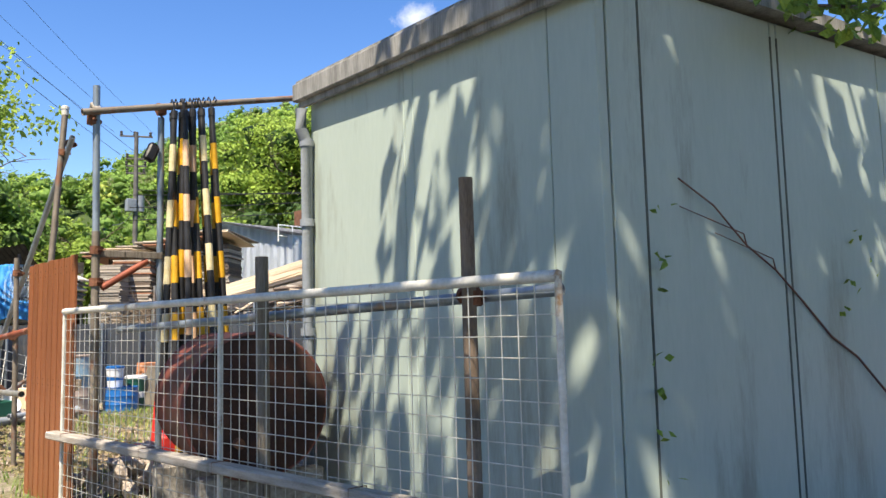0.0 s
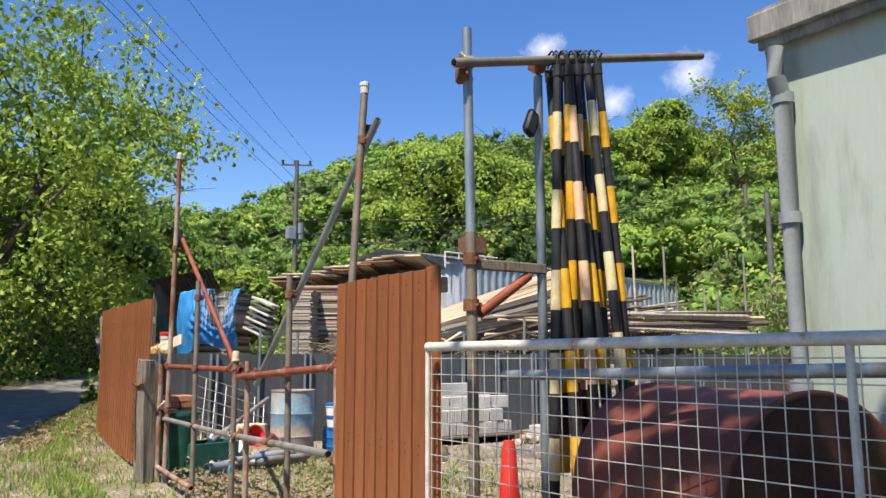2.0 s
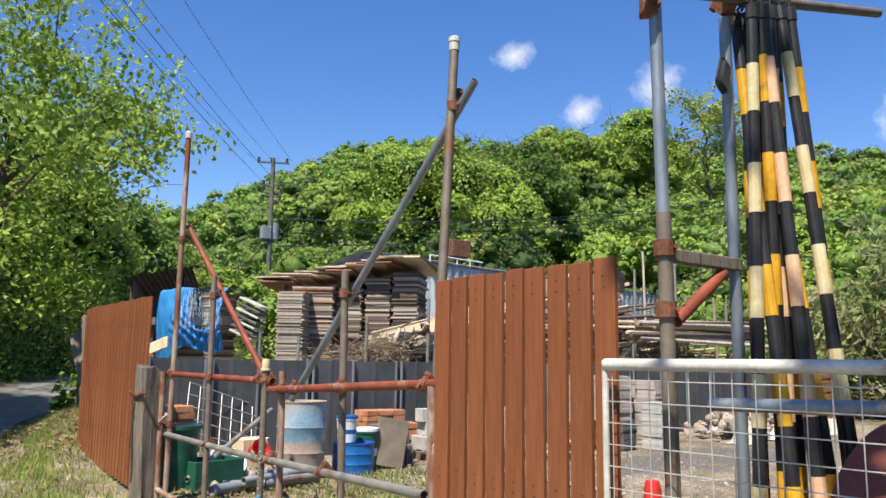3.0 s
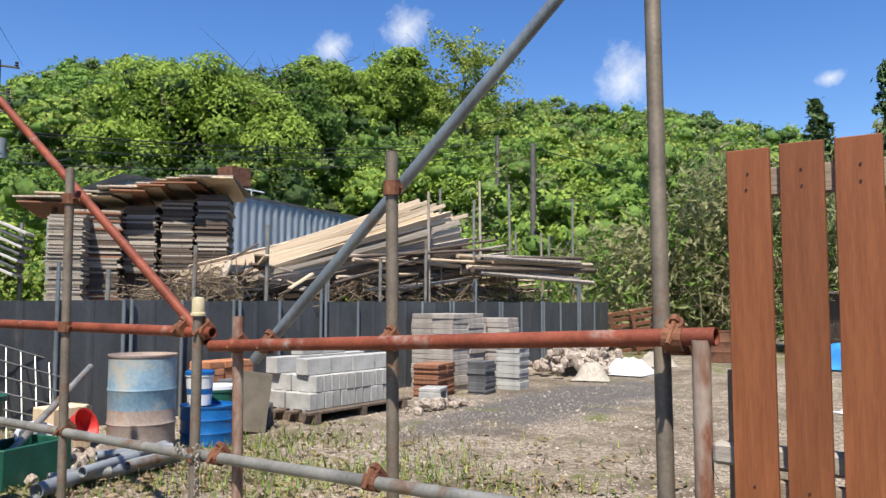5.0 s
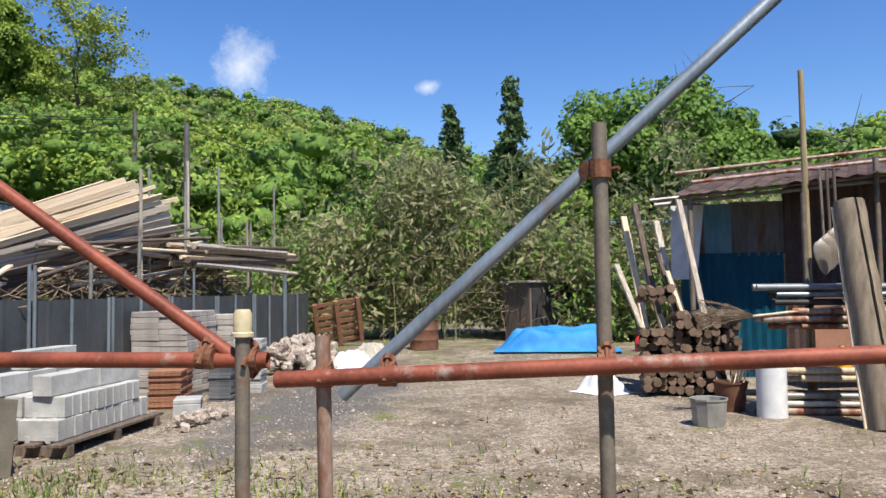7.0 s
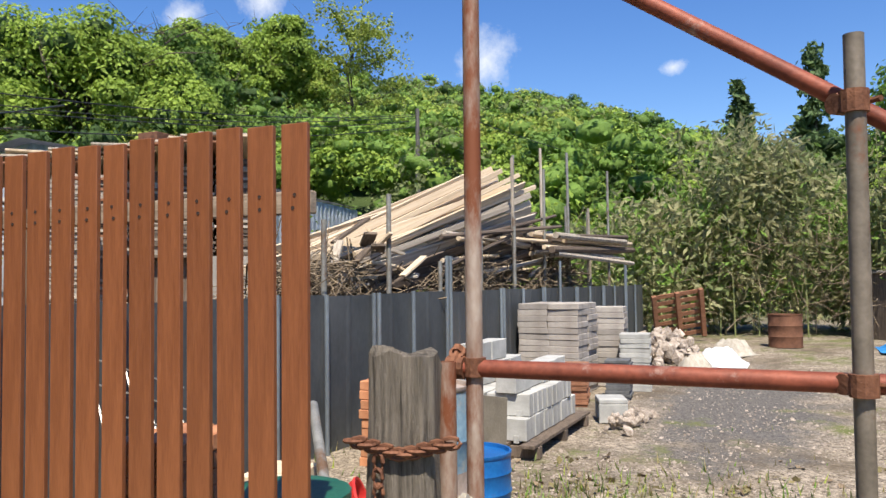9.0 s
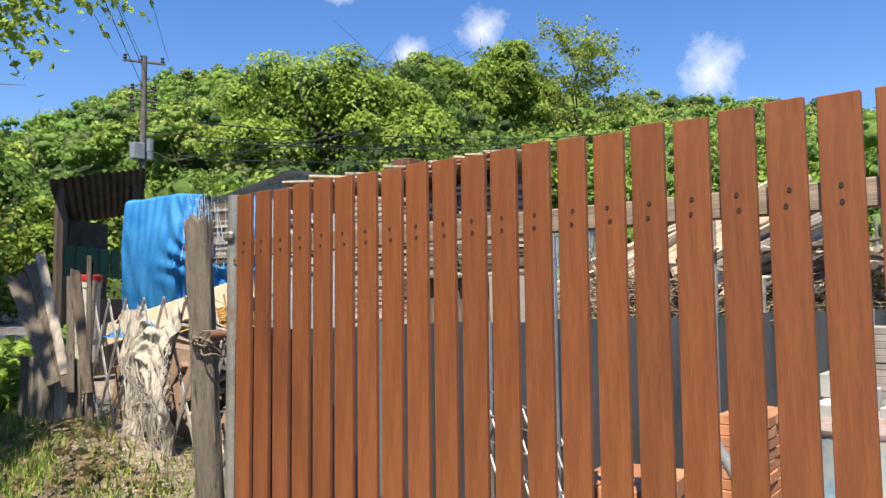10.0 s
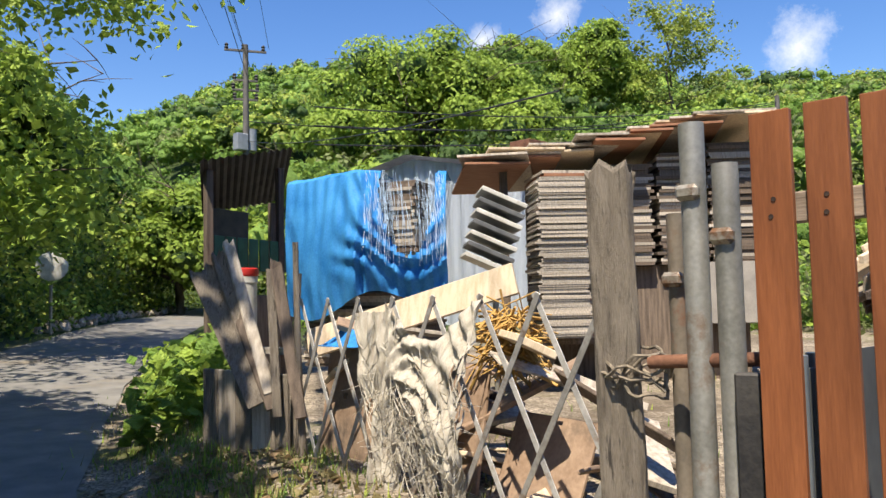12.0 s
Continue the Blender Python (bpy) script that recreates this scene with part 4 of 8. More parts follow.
def build_tank():
    m = Matrix.Translation((3.02, 4.12, 1.18)) @ Matrix.Rotation(radians(-14), 4, "Z") @ Matrix.Rotation(radians(90), 4, "X")
    tank = thing("oil_tank", "rusted oxide-red steel tank lying on timber blocks", "tank", Matrix.Identity(4))
    bm = bm_new()
    lathe(bm, [(0.395, -0.5), (0.425, -0.485), (0.43, -0.47), (0.42, -0.45), (0.42, 0.46), (0.43, 0.475), (0.42, 0.49)], 40, m)
    part("shell", bm, M_tank, tank, smooth=True)
    bm = bm_new()
    lathe(bm, [(0.415, 0.488), (0.40, 0.497), (0.2, 0.505), (0.02, 0.507)], 40, m)
    part("end_plate", bm, M_tank_end, tank, smooth=True)
    bm = bm_new()
    tube(bm, m @ Vector((-0.12, -0.2, 0.5)), m @ Vector((-0.12, -0.2, 0.56)), 0.03, seg=10)
    part("outlet", bm, M_clamp, tank)
    for dy in (-0.3, 0.32):
        bm = bm_new()
        box(bm, (0.75, 0.11, 0.42), pose(3.02, 4.12 + dy, 0.56, 0, 0, -14), 0.01)
        part("block", bm, M_timber_grey_h, tank, "weathered timber block")
    # dark tube rail and posts behind the mesh gate
    rail = thing("tube_rail", "dark steel tube rail clamped to a worn wooden post", "rail")
    pole(rail, "rail", (2.80, 1.30, 1.735), (2.60, 5.02, 1.64), M_tube_steel, 0.024)
    bm = bm_new()
    tube(bm, (2.74, 1.70, 0.05), (2.714, 1.686, 2.19), 0.03, 0.028, 14)
    part("post", bm, surface("brown_worn_post", (0.09, 0.06, 0.04), (0.26, 0.2, 0.15), 5, 0.8, 0, 0.2, (3, 3, 0.5)), rail, smooth=True)
    bm = bm_new()
    tube(bm, (2.64, 3.11, 0.1), (2.62, 3.10, 1.99), 0.034, 0.034, 14)
    part("short_post", bm, M_timber_grey, rail, smooth=True)
    clamp(rail, (2.745, 1.69, 1.72), r=0.03)
    clamp(rail, (2.77, 1.75, 1.735), (0, 1, 0))


build_tank()

# ---- yard things ----
M_blue_drum = surface("faded_blue_drum", (0.1, 0.2, 0.3), (0.3, 0.43, 0.5), 2.5, 0.5, 0.1, 0.1, (1, 1, 1), 30, (0.42, 0.39, 0.33), 2.2, 0.55)
M_blue_strong = surface("bright_blue_paint", (0.005, 0.085, 0.3), (0.015, 0.16, 0.45), 4, 0.4, 0.1, 0.06, (1, 1, 1), 40, (0.2, 0.09, 0.05), 4, 0.12)
M_concrete = surface("pale_concrete", (0.3, 0.3, 0.285), (0.5, 0.5, 0.475), 6, 0.9, 0, 0.2, (1, 1, 1), 120, objrand=0.12)
M_paver = surface("grey_paver", (0.25, 0.225, 0.2), (0.42, 0.385, 0.35), 6, 0.9, 0, 0.25, (1, 1, 1), 120, objrand=0.22)
M_brick = surface("orange_brick", (0.34, 0.13, 0.06), (0.52, 0.25, 0.13), 8, 0.85, 0, 0.25, (1, 1, 1), 100, objrand=0.22)
M_rooftile = surface("dark_grey_tile", (0.06, 0.065, 0.07), (0.17, 0.175, 0.18), 6, 0.7, 0, 0.2, (1, 1, 1), 90, objrand=0.25)
M_rubble = surface("rubble", (0.17, 0.13, 0.1), (0.46, 0.4, 0.34), 5, 0.95, 0, 0.3, (1, 1, 1), 90, objrand=0.25, island=0.25)
M_pallet = surface("red_brown_pallet", (0.2, 0.085, 0.045), (0.34, 0.17, 0.1), 5, 0.8, 0, 0.2, (1, 5, 1), 50, objrand=0.15)
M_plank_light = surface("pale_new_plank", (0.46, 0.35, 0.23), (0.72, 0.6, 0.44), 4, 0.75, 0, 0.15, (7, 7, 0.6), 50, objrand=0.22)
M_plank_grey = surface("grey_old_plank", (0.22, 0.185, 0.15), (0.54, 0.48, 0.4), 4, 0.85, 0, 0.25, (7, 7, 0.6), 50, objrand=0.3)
M_plank_dark = surface("dark_plank", (0.06, 0.045, 0.035), (0.19, 0.145, 0.11), 4, 0.85, 0, 0.25, (7, 7, 0.6), 50, objrand=0.3)
M_blue_tarp = surface("blue_tarpaulin", (0.012, 0.15, 0.42), (0.05, 0.28, 0.62), 3, 0.65, 0, 0.2, (1, 1, 1), 50, (0.1, 0.33, 0.64), 2, 0.08, spec=0.2)
M_white_cloth = surface("dirty_white_cloth", (0.33, 0.295, 0.24), (0.52, 0.485, 0.415), 9, 0.95, 0, 0.5, (3, 3, 0.8), 90, (0.34, 0.29, 0.23), 6, 0.3)
M_red = surface("red_plastic", (0.45, 0.02, 0.02), (0.65, 0.05, 0.04), 6, 0.45)
M_green = surface("green_plastic", (0.008, 0.06, 0.04), (0.02, 0.12, 0.075), 6, 0.45)
M_white_pl = surface("white_plastic", (0.6, 0.62, 0.64), (0.78, 0.79, 0.8), 6, 0.4)
M_rust = surface("rusted_steel", (0.09, 0.04, 0.025), (0.23, 0.11, 0.065), 6, 0.85, 0.2, 0.3)
M_black_iron = surface("blackened_steel", (0.02, 0.02, 0.022), (0.07, 0.065, 0.06), 5, 0.6, 0.2, 0.2)


def drum(name, label, x, y, r, h, mats, split=None, group=""):
    z = gz(x, y)
    root = thing(name, label, "drum", Matrix.Translation((x, y, z)), group)
    prof = [(r, 0), (r * 1.02, 0.012), (r, 0.03), (r, h * 0.33 - 0.02), (r * 1.03, h * 0.33), (r, h * 0.33 + 0.02), (r, h * 0.66 - 0.02), (r * 1.03, h * 0.66), (r, h * 0.66 + 0.02), (r, h - 0.03)]
    if split:
        lo = [p for p in prof if p[1] < split] + [(r, split)]
        hi = [(r, split)] + [p for p in prof if p[1] > split]
        bm = bm_new()
        lathe(bm, lo, 36)
        part("lower_body", bm, mats[1], root, "bare rusted lower part", smooth=True)
        prof = hi
    bm = bm_new()
    lathe(bm, prof, 36)
    part("body", bm, mats[0], root, smooth=True)
    bm = bm_new()
    lathe(bm, [(r, h - 0.03), (r * 1.025, h - 0.02), (r * 1.025, h), (r * 0.97, h), (r * 0.95, h - 0.025), (0.02, h - 0.028)], 36)
    part("rim", bm, mats[-1], root, smooth=True)
    return root


M_drum_low = surface("greyed_rusty_drum", (0.26, 0.2, 0.17), (0.45, 0.38, 0.33), 3, 0.75, 0.1, 0.15, (1, 1, 1), 40, (0.3, 0.14, 0.08), 3, 0.3)
drum("oil_drum", "faded blue and grey steel drum standing on the yard", 4.5, 12.12, 0.29, 0.9, (M_blue_drum, M_drum_low, M_drum_low), 0.42)
drum("half_drum", "bright blue cut-down drum standing on the yard", 5.22, 12.1, 0.26, 0.38, (M_blue_strong, M_blue_strong))
drum("rusty_barrel", "rusted steel barrel with dry stalks", 16.4, 10.35, 0.3, 0.62, (M_rust, M_rust))


def pail(x, y, z, r, h, mat, lid, label):
    root = thing("pail", label, "bucket", Matrix.Translation((x, y, z)))
    bm = bm_new()
    lathe(bm, [(r * 0.85, 0), (r, h * 0.9), (r * 1.06, h * 0.92), (r * 1.06, h), (r * 0.96, h)], 24)
    part("body", bm, mat, root, smooth=True)
    bm = bm_new()
    lathe(bm, [(r * 1.08, h * 0.97), (r * 1.08, h + 0.02), (r * 0.9, h + 0.03)], 24)
    part("lid", bm, lid, root, smooth=True)
    bm = bm_new()
    lathe(bm, [(r * 0.915, h * 0.35), (r * 0.925, h * 0.36), (r * 0.95, h * 0.52), (r * 0.94, h * 0.53)], 24)
    part("label_band", bm, lid, root)


pail(5.14, 12.14, gz(5.2, 12.1) + 0.38, 0.13, 0.3, M_white_pl, M_blue_strong, "white paint pail with a blue lid on the drum")
pail(5.55, 12.35, gz(5.5, 12.3) + 0.0, 0.16, 0.5, M_green, M_white_pl, "dark green bucket beside the blue drum")


def stack_blocks():
    """Hollow concrete blocks on a timber pallet."""
    z = gz(7.5, 12.6)
    pal = thing("timber_pallet", "dark timber pallet under the concrete blocks", "pallet", Matrix.Translation((7.55, 12.68, z)))
    for k in range(5):
        bm = bm_new()
        box(bm, (1.9, 0.13, 0.03), pose(0, -0.5 + k * 0.25, 0.115), 0.004)
        part("deck_board", bm, M_plank_dark, pal)
    for k in (-0.8, 0, 0.8):
        bm = bm_new()
        box(bm, (0.09, 1.15, 0.1), pose(k, 0, 0.05), 0.004)
        part("bearer", bm, M_plank_dark, pal)
    bm = bm_new()
    box(bm, (0.12, 0.39, 0.19), None, 0.006)
    for dy in (-0.2, 0.2):
        box(bm, (0.126, 0.05, 0.07), pose(0, dy * 0.5, -0.08), 0.004)
    me = mesh_of(bm, M_concrete)
    bm = bm_new()
    box(bm, (0.39, 0.19, 0.19), None, 0.006)
    me2 = mesh_of(bm, M_concrete)
    rs = random.Random(3)
    first = None

    def put(mesh, m):
        ob = new("concrete_block", mesh)
        ob.matrix_basis = m
        tagged(ob, "pale grey hollow concrete block in a stack", "concrete block", group="stack of concrete blocks")

    for lay in range(2):
        for i in range(12 - lay * 2):
            for j in range(2):
                put(me, pose(6.78 + i * 0.135 + lay * 0.1, 12.42 + j * 0.42 + rs.uniform(-0.01, 0.01), z + 0.13 + 0.1 + lay * 0.195, 0, 0, rs.uniform(-2, 2)))
    for i in range(4):
        put(me2, pose(6.98 + i * 0.4, 12.42 + (i % 2) * 0.02, z + 0.52 + 0.1, 0, 0, rs.uniform(-3, 3)))
        put(me2, pose(6.95 + i * 0.4, 12.9, z + 0.52 + 0.1, 0, 0, rs.uniform(-3, 3)))
    for i in range(2):
        put(me2, pose(7.4 + i * 0.4, 12.95, z + 0.715 + 0.1, 0, 0, rs.uniform(-5, 5)))
    bm = bm_new()
    for dx in (-0.16, 0.16):
        box(bm, (0.05, 0.3, 0.2), pose(dx, 0, 0.1), 0.008)
    box(bm, (0.37, 0.3, 0.05), pose(0, 0, 0.225), 0.008)
    ob = solid("gutter_block", bm, M_concrete, "pale concrete channel block on the gravel", "concrete block", pose(8.75, 11.95, gz(8.7, 12), 0, 0, 20))


stack_blocks()


def stack_slabs(name, label, cat, x, y, nx, ny, nz, size, mat, rz, seed, group):
    rs = random.Random(seed)
    bm = bm_new()
    box(bm, size, None, min(size) * 0.08)
    me = mesh_of(bm, mat)
    root = thing(name, label, cat, pose(x, y, gz(x, y), 0, 0, rz), group)
    for k in range(nz):
        for i in range(nx):
            for j in range(ny):
                piece("slab", me, pose((i - (nx - 1) / 2) * (size[0] + 0.006) + rs.uniform(-0.012, 0.012), (j - (ny - 1) / 2) * (size[1] + 0.006) + rs.uniform(-0.012, 0.012), size[2] * (k + 0.5) + 0.002 * k, 0, 0, rs.uniform(-1.5, 1.5)), root)
    return root


stack_slabs("paver_stack", "stack of grey concrete paving slabs against the sheet fence", "pavers", 10.75, 13.1, 2, 2, 15, (0.42, 0.42, 0.078), M_paver, -3, 1, "paver stacks")
stack_slabs("paver_stack", "stack of grey concrete paving slabs, part used", "pavers", 11.55, 12.75, 1, 2, 14, (0.4, 0.4, 0.078), M_paver, 4, 2, "paver stacks")
stack_slabs("paver_stack", "low stack of pale paving slabs on the gravel", "pavers", 11.2, 12.15, 1, 1, 12, (0.4, 0.4, 0.062), M_concrete, 8, 4, "paver stacks")
stack_slabs("tile_stack", "stack of thin reddish-grey clay tiles", "tiles", 9.75, 12.65, 2, 1, 15, (0.3, 0.4, 0.03), M_pallet, 12, 5, "tile stacks")
stack_slabs("tile_stack", "stack of dark grey roof tiles", "tiles", 10.35, 12.2, 1, 1, 13, (0.35, 0.3, 0.036), M_rooftile, 5, 6, "tile stacks")
stack_slabs("brick_stack", "stack of orange fired bricks beside the sheet fence", "bricks", 6.3, 13.25, 3, 3, 9, (0.22, 0.11, 0.075), M_brick, 4, 7, "brick stacks")
stack_slabs("brick_stack", "lower stack of orange fired bricks", "bricks", 6.85, 13.3, 1, 3, 6, (0.22, 0.12, 0.08), M_brick, -6, 8, "brick stacks")
stack_slabs("brick_stack", "stack of pale red bricks behind the slatted screen", "bricks", 3.05, 12.6, 2, 3, 10, (0.22, 0.11, 0.075), M_brick, 10, 12, "brick stacks")


def tile_rows():
    root = thing("roof_tile_row", "upright rows of dark grey roof tiles", "tiles", pose(6.05, 12.45, gz(6, 12.4), 0, 0, 8))
    bm = bm_new()
    box(bm, (0.035, 0.3, 0.27), None, 0.01)
    me = mesh_of(bm, M_rooftile)
    for k in range(2):
        for i in range(11):
            piece("tile", me, pose(-0.25 + i * 0.045, 0.0 if k == 0 else 0.08, 0.14 + k * 0.27, 0, rnd.uniform(-5, 5), 0), root)
    bm = bm_new()
    box(bm, (0.03, 0.42, 0.62), None, 0.004)
    solid("leaning_board", bm, surface("olive_board", (0.14, 0.12, 0.09), (0.24, 0.21, 0.16), 5, 0.8), "brown flat board leaning on the tiles", "board", pose(5.85, 12.22, gz(5.8, 12.2) + 0.33, 10, 5, 75))


tile_rows()


def stone_mesh(seed, mat):
    rs = random.Random(seed)
    bm = bm_new()
    bmesh.ops.create_icosphere(bm, subdivisions=1, radius=0.5)
    for v in bm.verts:
        v.co *= rs.uniform(0.5, 1.2)
        v.co.z *= 0.75
    return mesh_of(bm, mat)


STONES = [stone_mesh(s, M_rubble) for s in range(6)]


def rubble_pile(name, label, cx, cy, lx, ly, h, n, size, seed, mats=None):
    rs = random.Random(seed)
    root = thing(name, label, "rubble", Matrix.Translation((cx, cy, gz(cx, cy))))
    for i in range(n):
        x, y = rs.gauss(0, 0.33) * lx, rs.gauss(0, 0.33) * ly
        k = max(0.0, 1 - (x / lx) ** 2 - (y / ly) ** 2)
        z = rs.uniform(0.3, 1) * h * k
        s = size * rs.uniform(0.5, 1.4)
        piece("stone", STONES[rs.randrange(6)], Matrix.Translation((x, y, z)) @ Euler((rs.uniform(0, 6), rs.uniform(0, 6), rs.uniform(0, 6))).to_matrix().to_4x4() @ Matrix.Diagonal((s, s, s, 1)), root)


rubble_pile("rubble_pile", "heap of broken concrete and brick rubble", 14.0, 12.3, 2.2, 0.8, 0.5, 240, 0.2, 21)
rubble_pile("rubble_pile", "scatter of broken stones by the block pallet", 8.6, 11.75, 0.9, 0.35, 0.12, 40, 0.13, 22)


def sheet_over(name, label, cat, mat, fn, nx, ny, m, smooth=True, thick=0.004, kind=""):
    """A draped sheet: fn(u, v) gives its points."""
    bm = bm_new()
    grid = [[bm.verts.new(fn(i / nx, j / ny)) for j in range(ny + 1)] for i in range(nx + 1)]
    for i in range(nx):
        for j in range(ny):
            bm.faces.new((grid[i][j], grid[i + 1][j], grid[i + 1][j + 1], grid[i][j + 1]))
    bmesh.ops.recalc_face_normals(bm, faces=bm.faces)
    bmesh.ops.solidify(bm, geom=bm.faces[:], thickness=thick)
    return solid(name, bm, mat, label, cat, m, smooth=smooth)


def heap(lx, ly, h, seed, flat=0.6):
    def fn(u, v):
        x, y = (u - 0.5) * 2, (v - 0.5) * 2
        r = max(abs(x), abs(y)) * 0.6 + 0.4 * math.hypot(x, y)
        z = h * (1 - smooth01(flat, 1.0, r))
        q = Vector((x * 2.2, y * 2.2, seed))
        z += h * 0.35 * noise.noise(q) * (1 - smooth01(0.75, 1.05, r)) + 0.05 * noise.noise(q * 3) * (r < 1.0)
        return Vector((x * lx, y * ly, max(0.012, z)))
    return fn


sheet_over("ground_tarp", "bright blue tarpaulin thrown over a low heap", "tarpaulin", M_blue_tarp, heap(0.8, 1.25, 0.4, 3), 26, 34, pose(16.3, 7.6, gz(16.3, 7.6)))
for k, (x, y, r, mt, lab) in enumerate(((14.0, 11.3, 0.55, M_white_pl, "white sacks in a heap on the gravel"), (13.0, 11.6, 0.4, M_white_cloth, "pale torn sacks beside the rubble"), (11.2, 7.1, 0.36, M_white_pl, "white sack beside the firewood"), (15.2, 11.2, 0.4, M_white_cloth, "pale sheets lying on the gravel"))):
    sheet_over("sack", lab, "sacks", mt, heap(r, r * 0.8, 0.26, 9 + k, 0.35), 16, 16, pose(x, y, gz(x, y) - 0.01, 0, 0, 20 * k))


def pallet_leaning():
    root = thing("pallet", "red-brown wooden pallet leaning upright by the sheet fence", "pallet", pose(17.2, 12.35, gz(17.2, 12.4) + 0.06, 70, 9, 112))
    for k in range(7):
        bm = bm_new()
        box(bm, (1.05, 0.09, 0.022), pose(0, 0.06 + k * 0.15, 0.06), 0.003)
        part("board", bm, M_pallet, root)
    for k in (-0.48, 0, 0.48):
        bm = bm_new()
        box(bm, (0.09, 1.05, 0.1), pose(k, 0.5, 0), 0.004)
        part("bearer", bm, M_pallet, root)


pallet_leaning()


def cabinet():
    root = thing("old_cabinet", "dark weathered wooden cabinet among the bamboo", "cabinet", pose(18.8, 7.9, gz(18.8, 7.9), 0, 0, 42))
    bm = bm_new()
    box(bm, (0.9, 1.5, 1.35), pose(0, 0, 0.675), 0.01)
    part("body", bm, M_plank_dark, root)
    bm = bm_new()
    box(bm, (1.05, 1.65, 0.05), pose(0, 0, 1.38), 0.01)
    part("top", bm, M_plank_grey, root)
    for y in (-0.36, 0.36):
        bm = bm_new()
        box(bm, (0.03, 0.66, 1.15), pose(-0.47, y, 0.66), 0.006)
        part("door", bm, M_black_iron, root)


cabinet()


def clutter_left():
    """Things behind the left gate leaf."""
    z = gz(3.9, 11.9)
    root = thing("wire_panel", "bent galvanised wire panel leaning on the sheet fence", "wire panel", pose(4.05, 13.45, z, 62, 18, 8))
    for i in range(8):
        bm = bm_new()
        tube(bm, (-0.6 + i * 0.17, 0, 0), (-0.6 + i * 0.17, 1.05, 0), 0.006, seg=5)
        part("wire", bm, M_wire, root)
    for j in range(7):
        bm = bm_new()
        tube(bm, (-0.6, j * 0.175, 0.008), (0.6, j * 0.175, 0.008), 0.006, seg=5)
        part("wire", bm, M_wire, root)
    crate = thing("plastic_crate", "dark green plastic crate full of scraps", "crate", pose(3.3, 11.9, z, 0, 0, 15))
    for a, b, c in (((0.62, 0.03, 0.3), (0, -0.2, 0.15), 0), ((0.62, 0.03, 0.3), (0, 0.2, 0.15), 0), ((0.03, 0.4, 0.3), (-0.3, 0, 0.15), 0), ((0.03, 0.4, 0.3), (0.3, 0, 0.15), 0), ((0.6, 0.4, 0.03), (0, 0, 0.02), 0)):
        bm = bm_new()
        box(bm, a, Matrix.Translation(b), 0.006)
        part("side", bm, M_green, crate)
    bin_ = thing("green_bin", "green plastic bin behind the slatted screen", "bin", pose(2.95, 11.95, z))
    bm = bm_new()
    lathe(bm, [(0.19, 0), (0.24, 0.62), (0.26, 0.63), (0.26, 0.67), (0.22, 0.67)], 20)
    part("body", bm, M_green, bin_, smooth=True)
    red = thing("red_basin", "red plastic basin tipped on its side", "basin", pose(4.0, 12.35, z + 0.26, 70, 10, 20))
    bm = bm_new()
    lathe(bm, [(0.1, 0), (0.14, 0.11), (0.15, 0.12), (0.15, 0.135), (0.135, 0.13), (0.09, 0.02), (0.02, 0.02)], 24)
    part("bowl", bm, M_red, red, smooth=True)
    pipe = thing("grey_pipes", "bundle of grey plastic pipe offcuts on the ground", "pipes", pose(3.75, 11.55, z))
    rs = random.Random(4)
    for k in range(8):
        bm = bm_new()
        a = Vector((rs.uniform(-0.5, 0.5), rs.uniform(-0.25, 0.25), rs.uniform(0.05, 0.14)))
        ang = rs.uniform(-0.5, 0.5)
        d = Vector((math.cos(ang), math.sin(ang), 0)) * rs.uniform(0.2, 0.4)
        tube(bm, a - d, a + d, rs.uniform(0.03, 0.06), seg=14, hollow=0.05)
        part("pipe", bm, M_pvc_grey if k % 4 else M_tube_grey, pipe, smooth=True)
    post = thing("fallen_tube", "pale galvanised tube leaning across the clutter", "tube")
    pole(post, "tube", (3.0, 11.7, z + 0.12), (4.4, 12.8, z + 0.75), M_tube_grey, 0.03)
    pan = thing("white_basin", "white enamel basin standing on scraps", "basin", pose(3.55, 12.15, z + 0.12, 40, 0, 10))
    bm = bm_new()
    lathe(bm, [(0.12, 0), (0.2, 0.16), (0.22, 0.165), (0.22, 0.18), (0.19, 0.17), (0.1, 0.02), (0.02, 0.02)], 24)
    part("bowl", bm, M_white_pl, pan, smooth=True)
    rubble_pile("scrap_heap", "low heap of broken clay and stone scraps", 3.6, 12.0, 1.0, 0.6, 0.12, 70, 0.12, 33)
    card = thing("tan_block", "tan wooden chest behind the clutter", "chest", pose(4.2, 12.9, z + 0.2, 0, 0, 6))
    bm = bm_new()
    box(bm, (0.4, 0.3, 0.4), None, 0.01)
    part("box", bm, M_plank_light, card)


clutter_left()


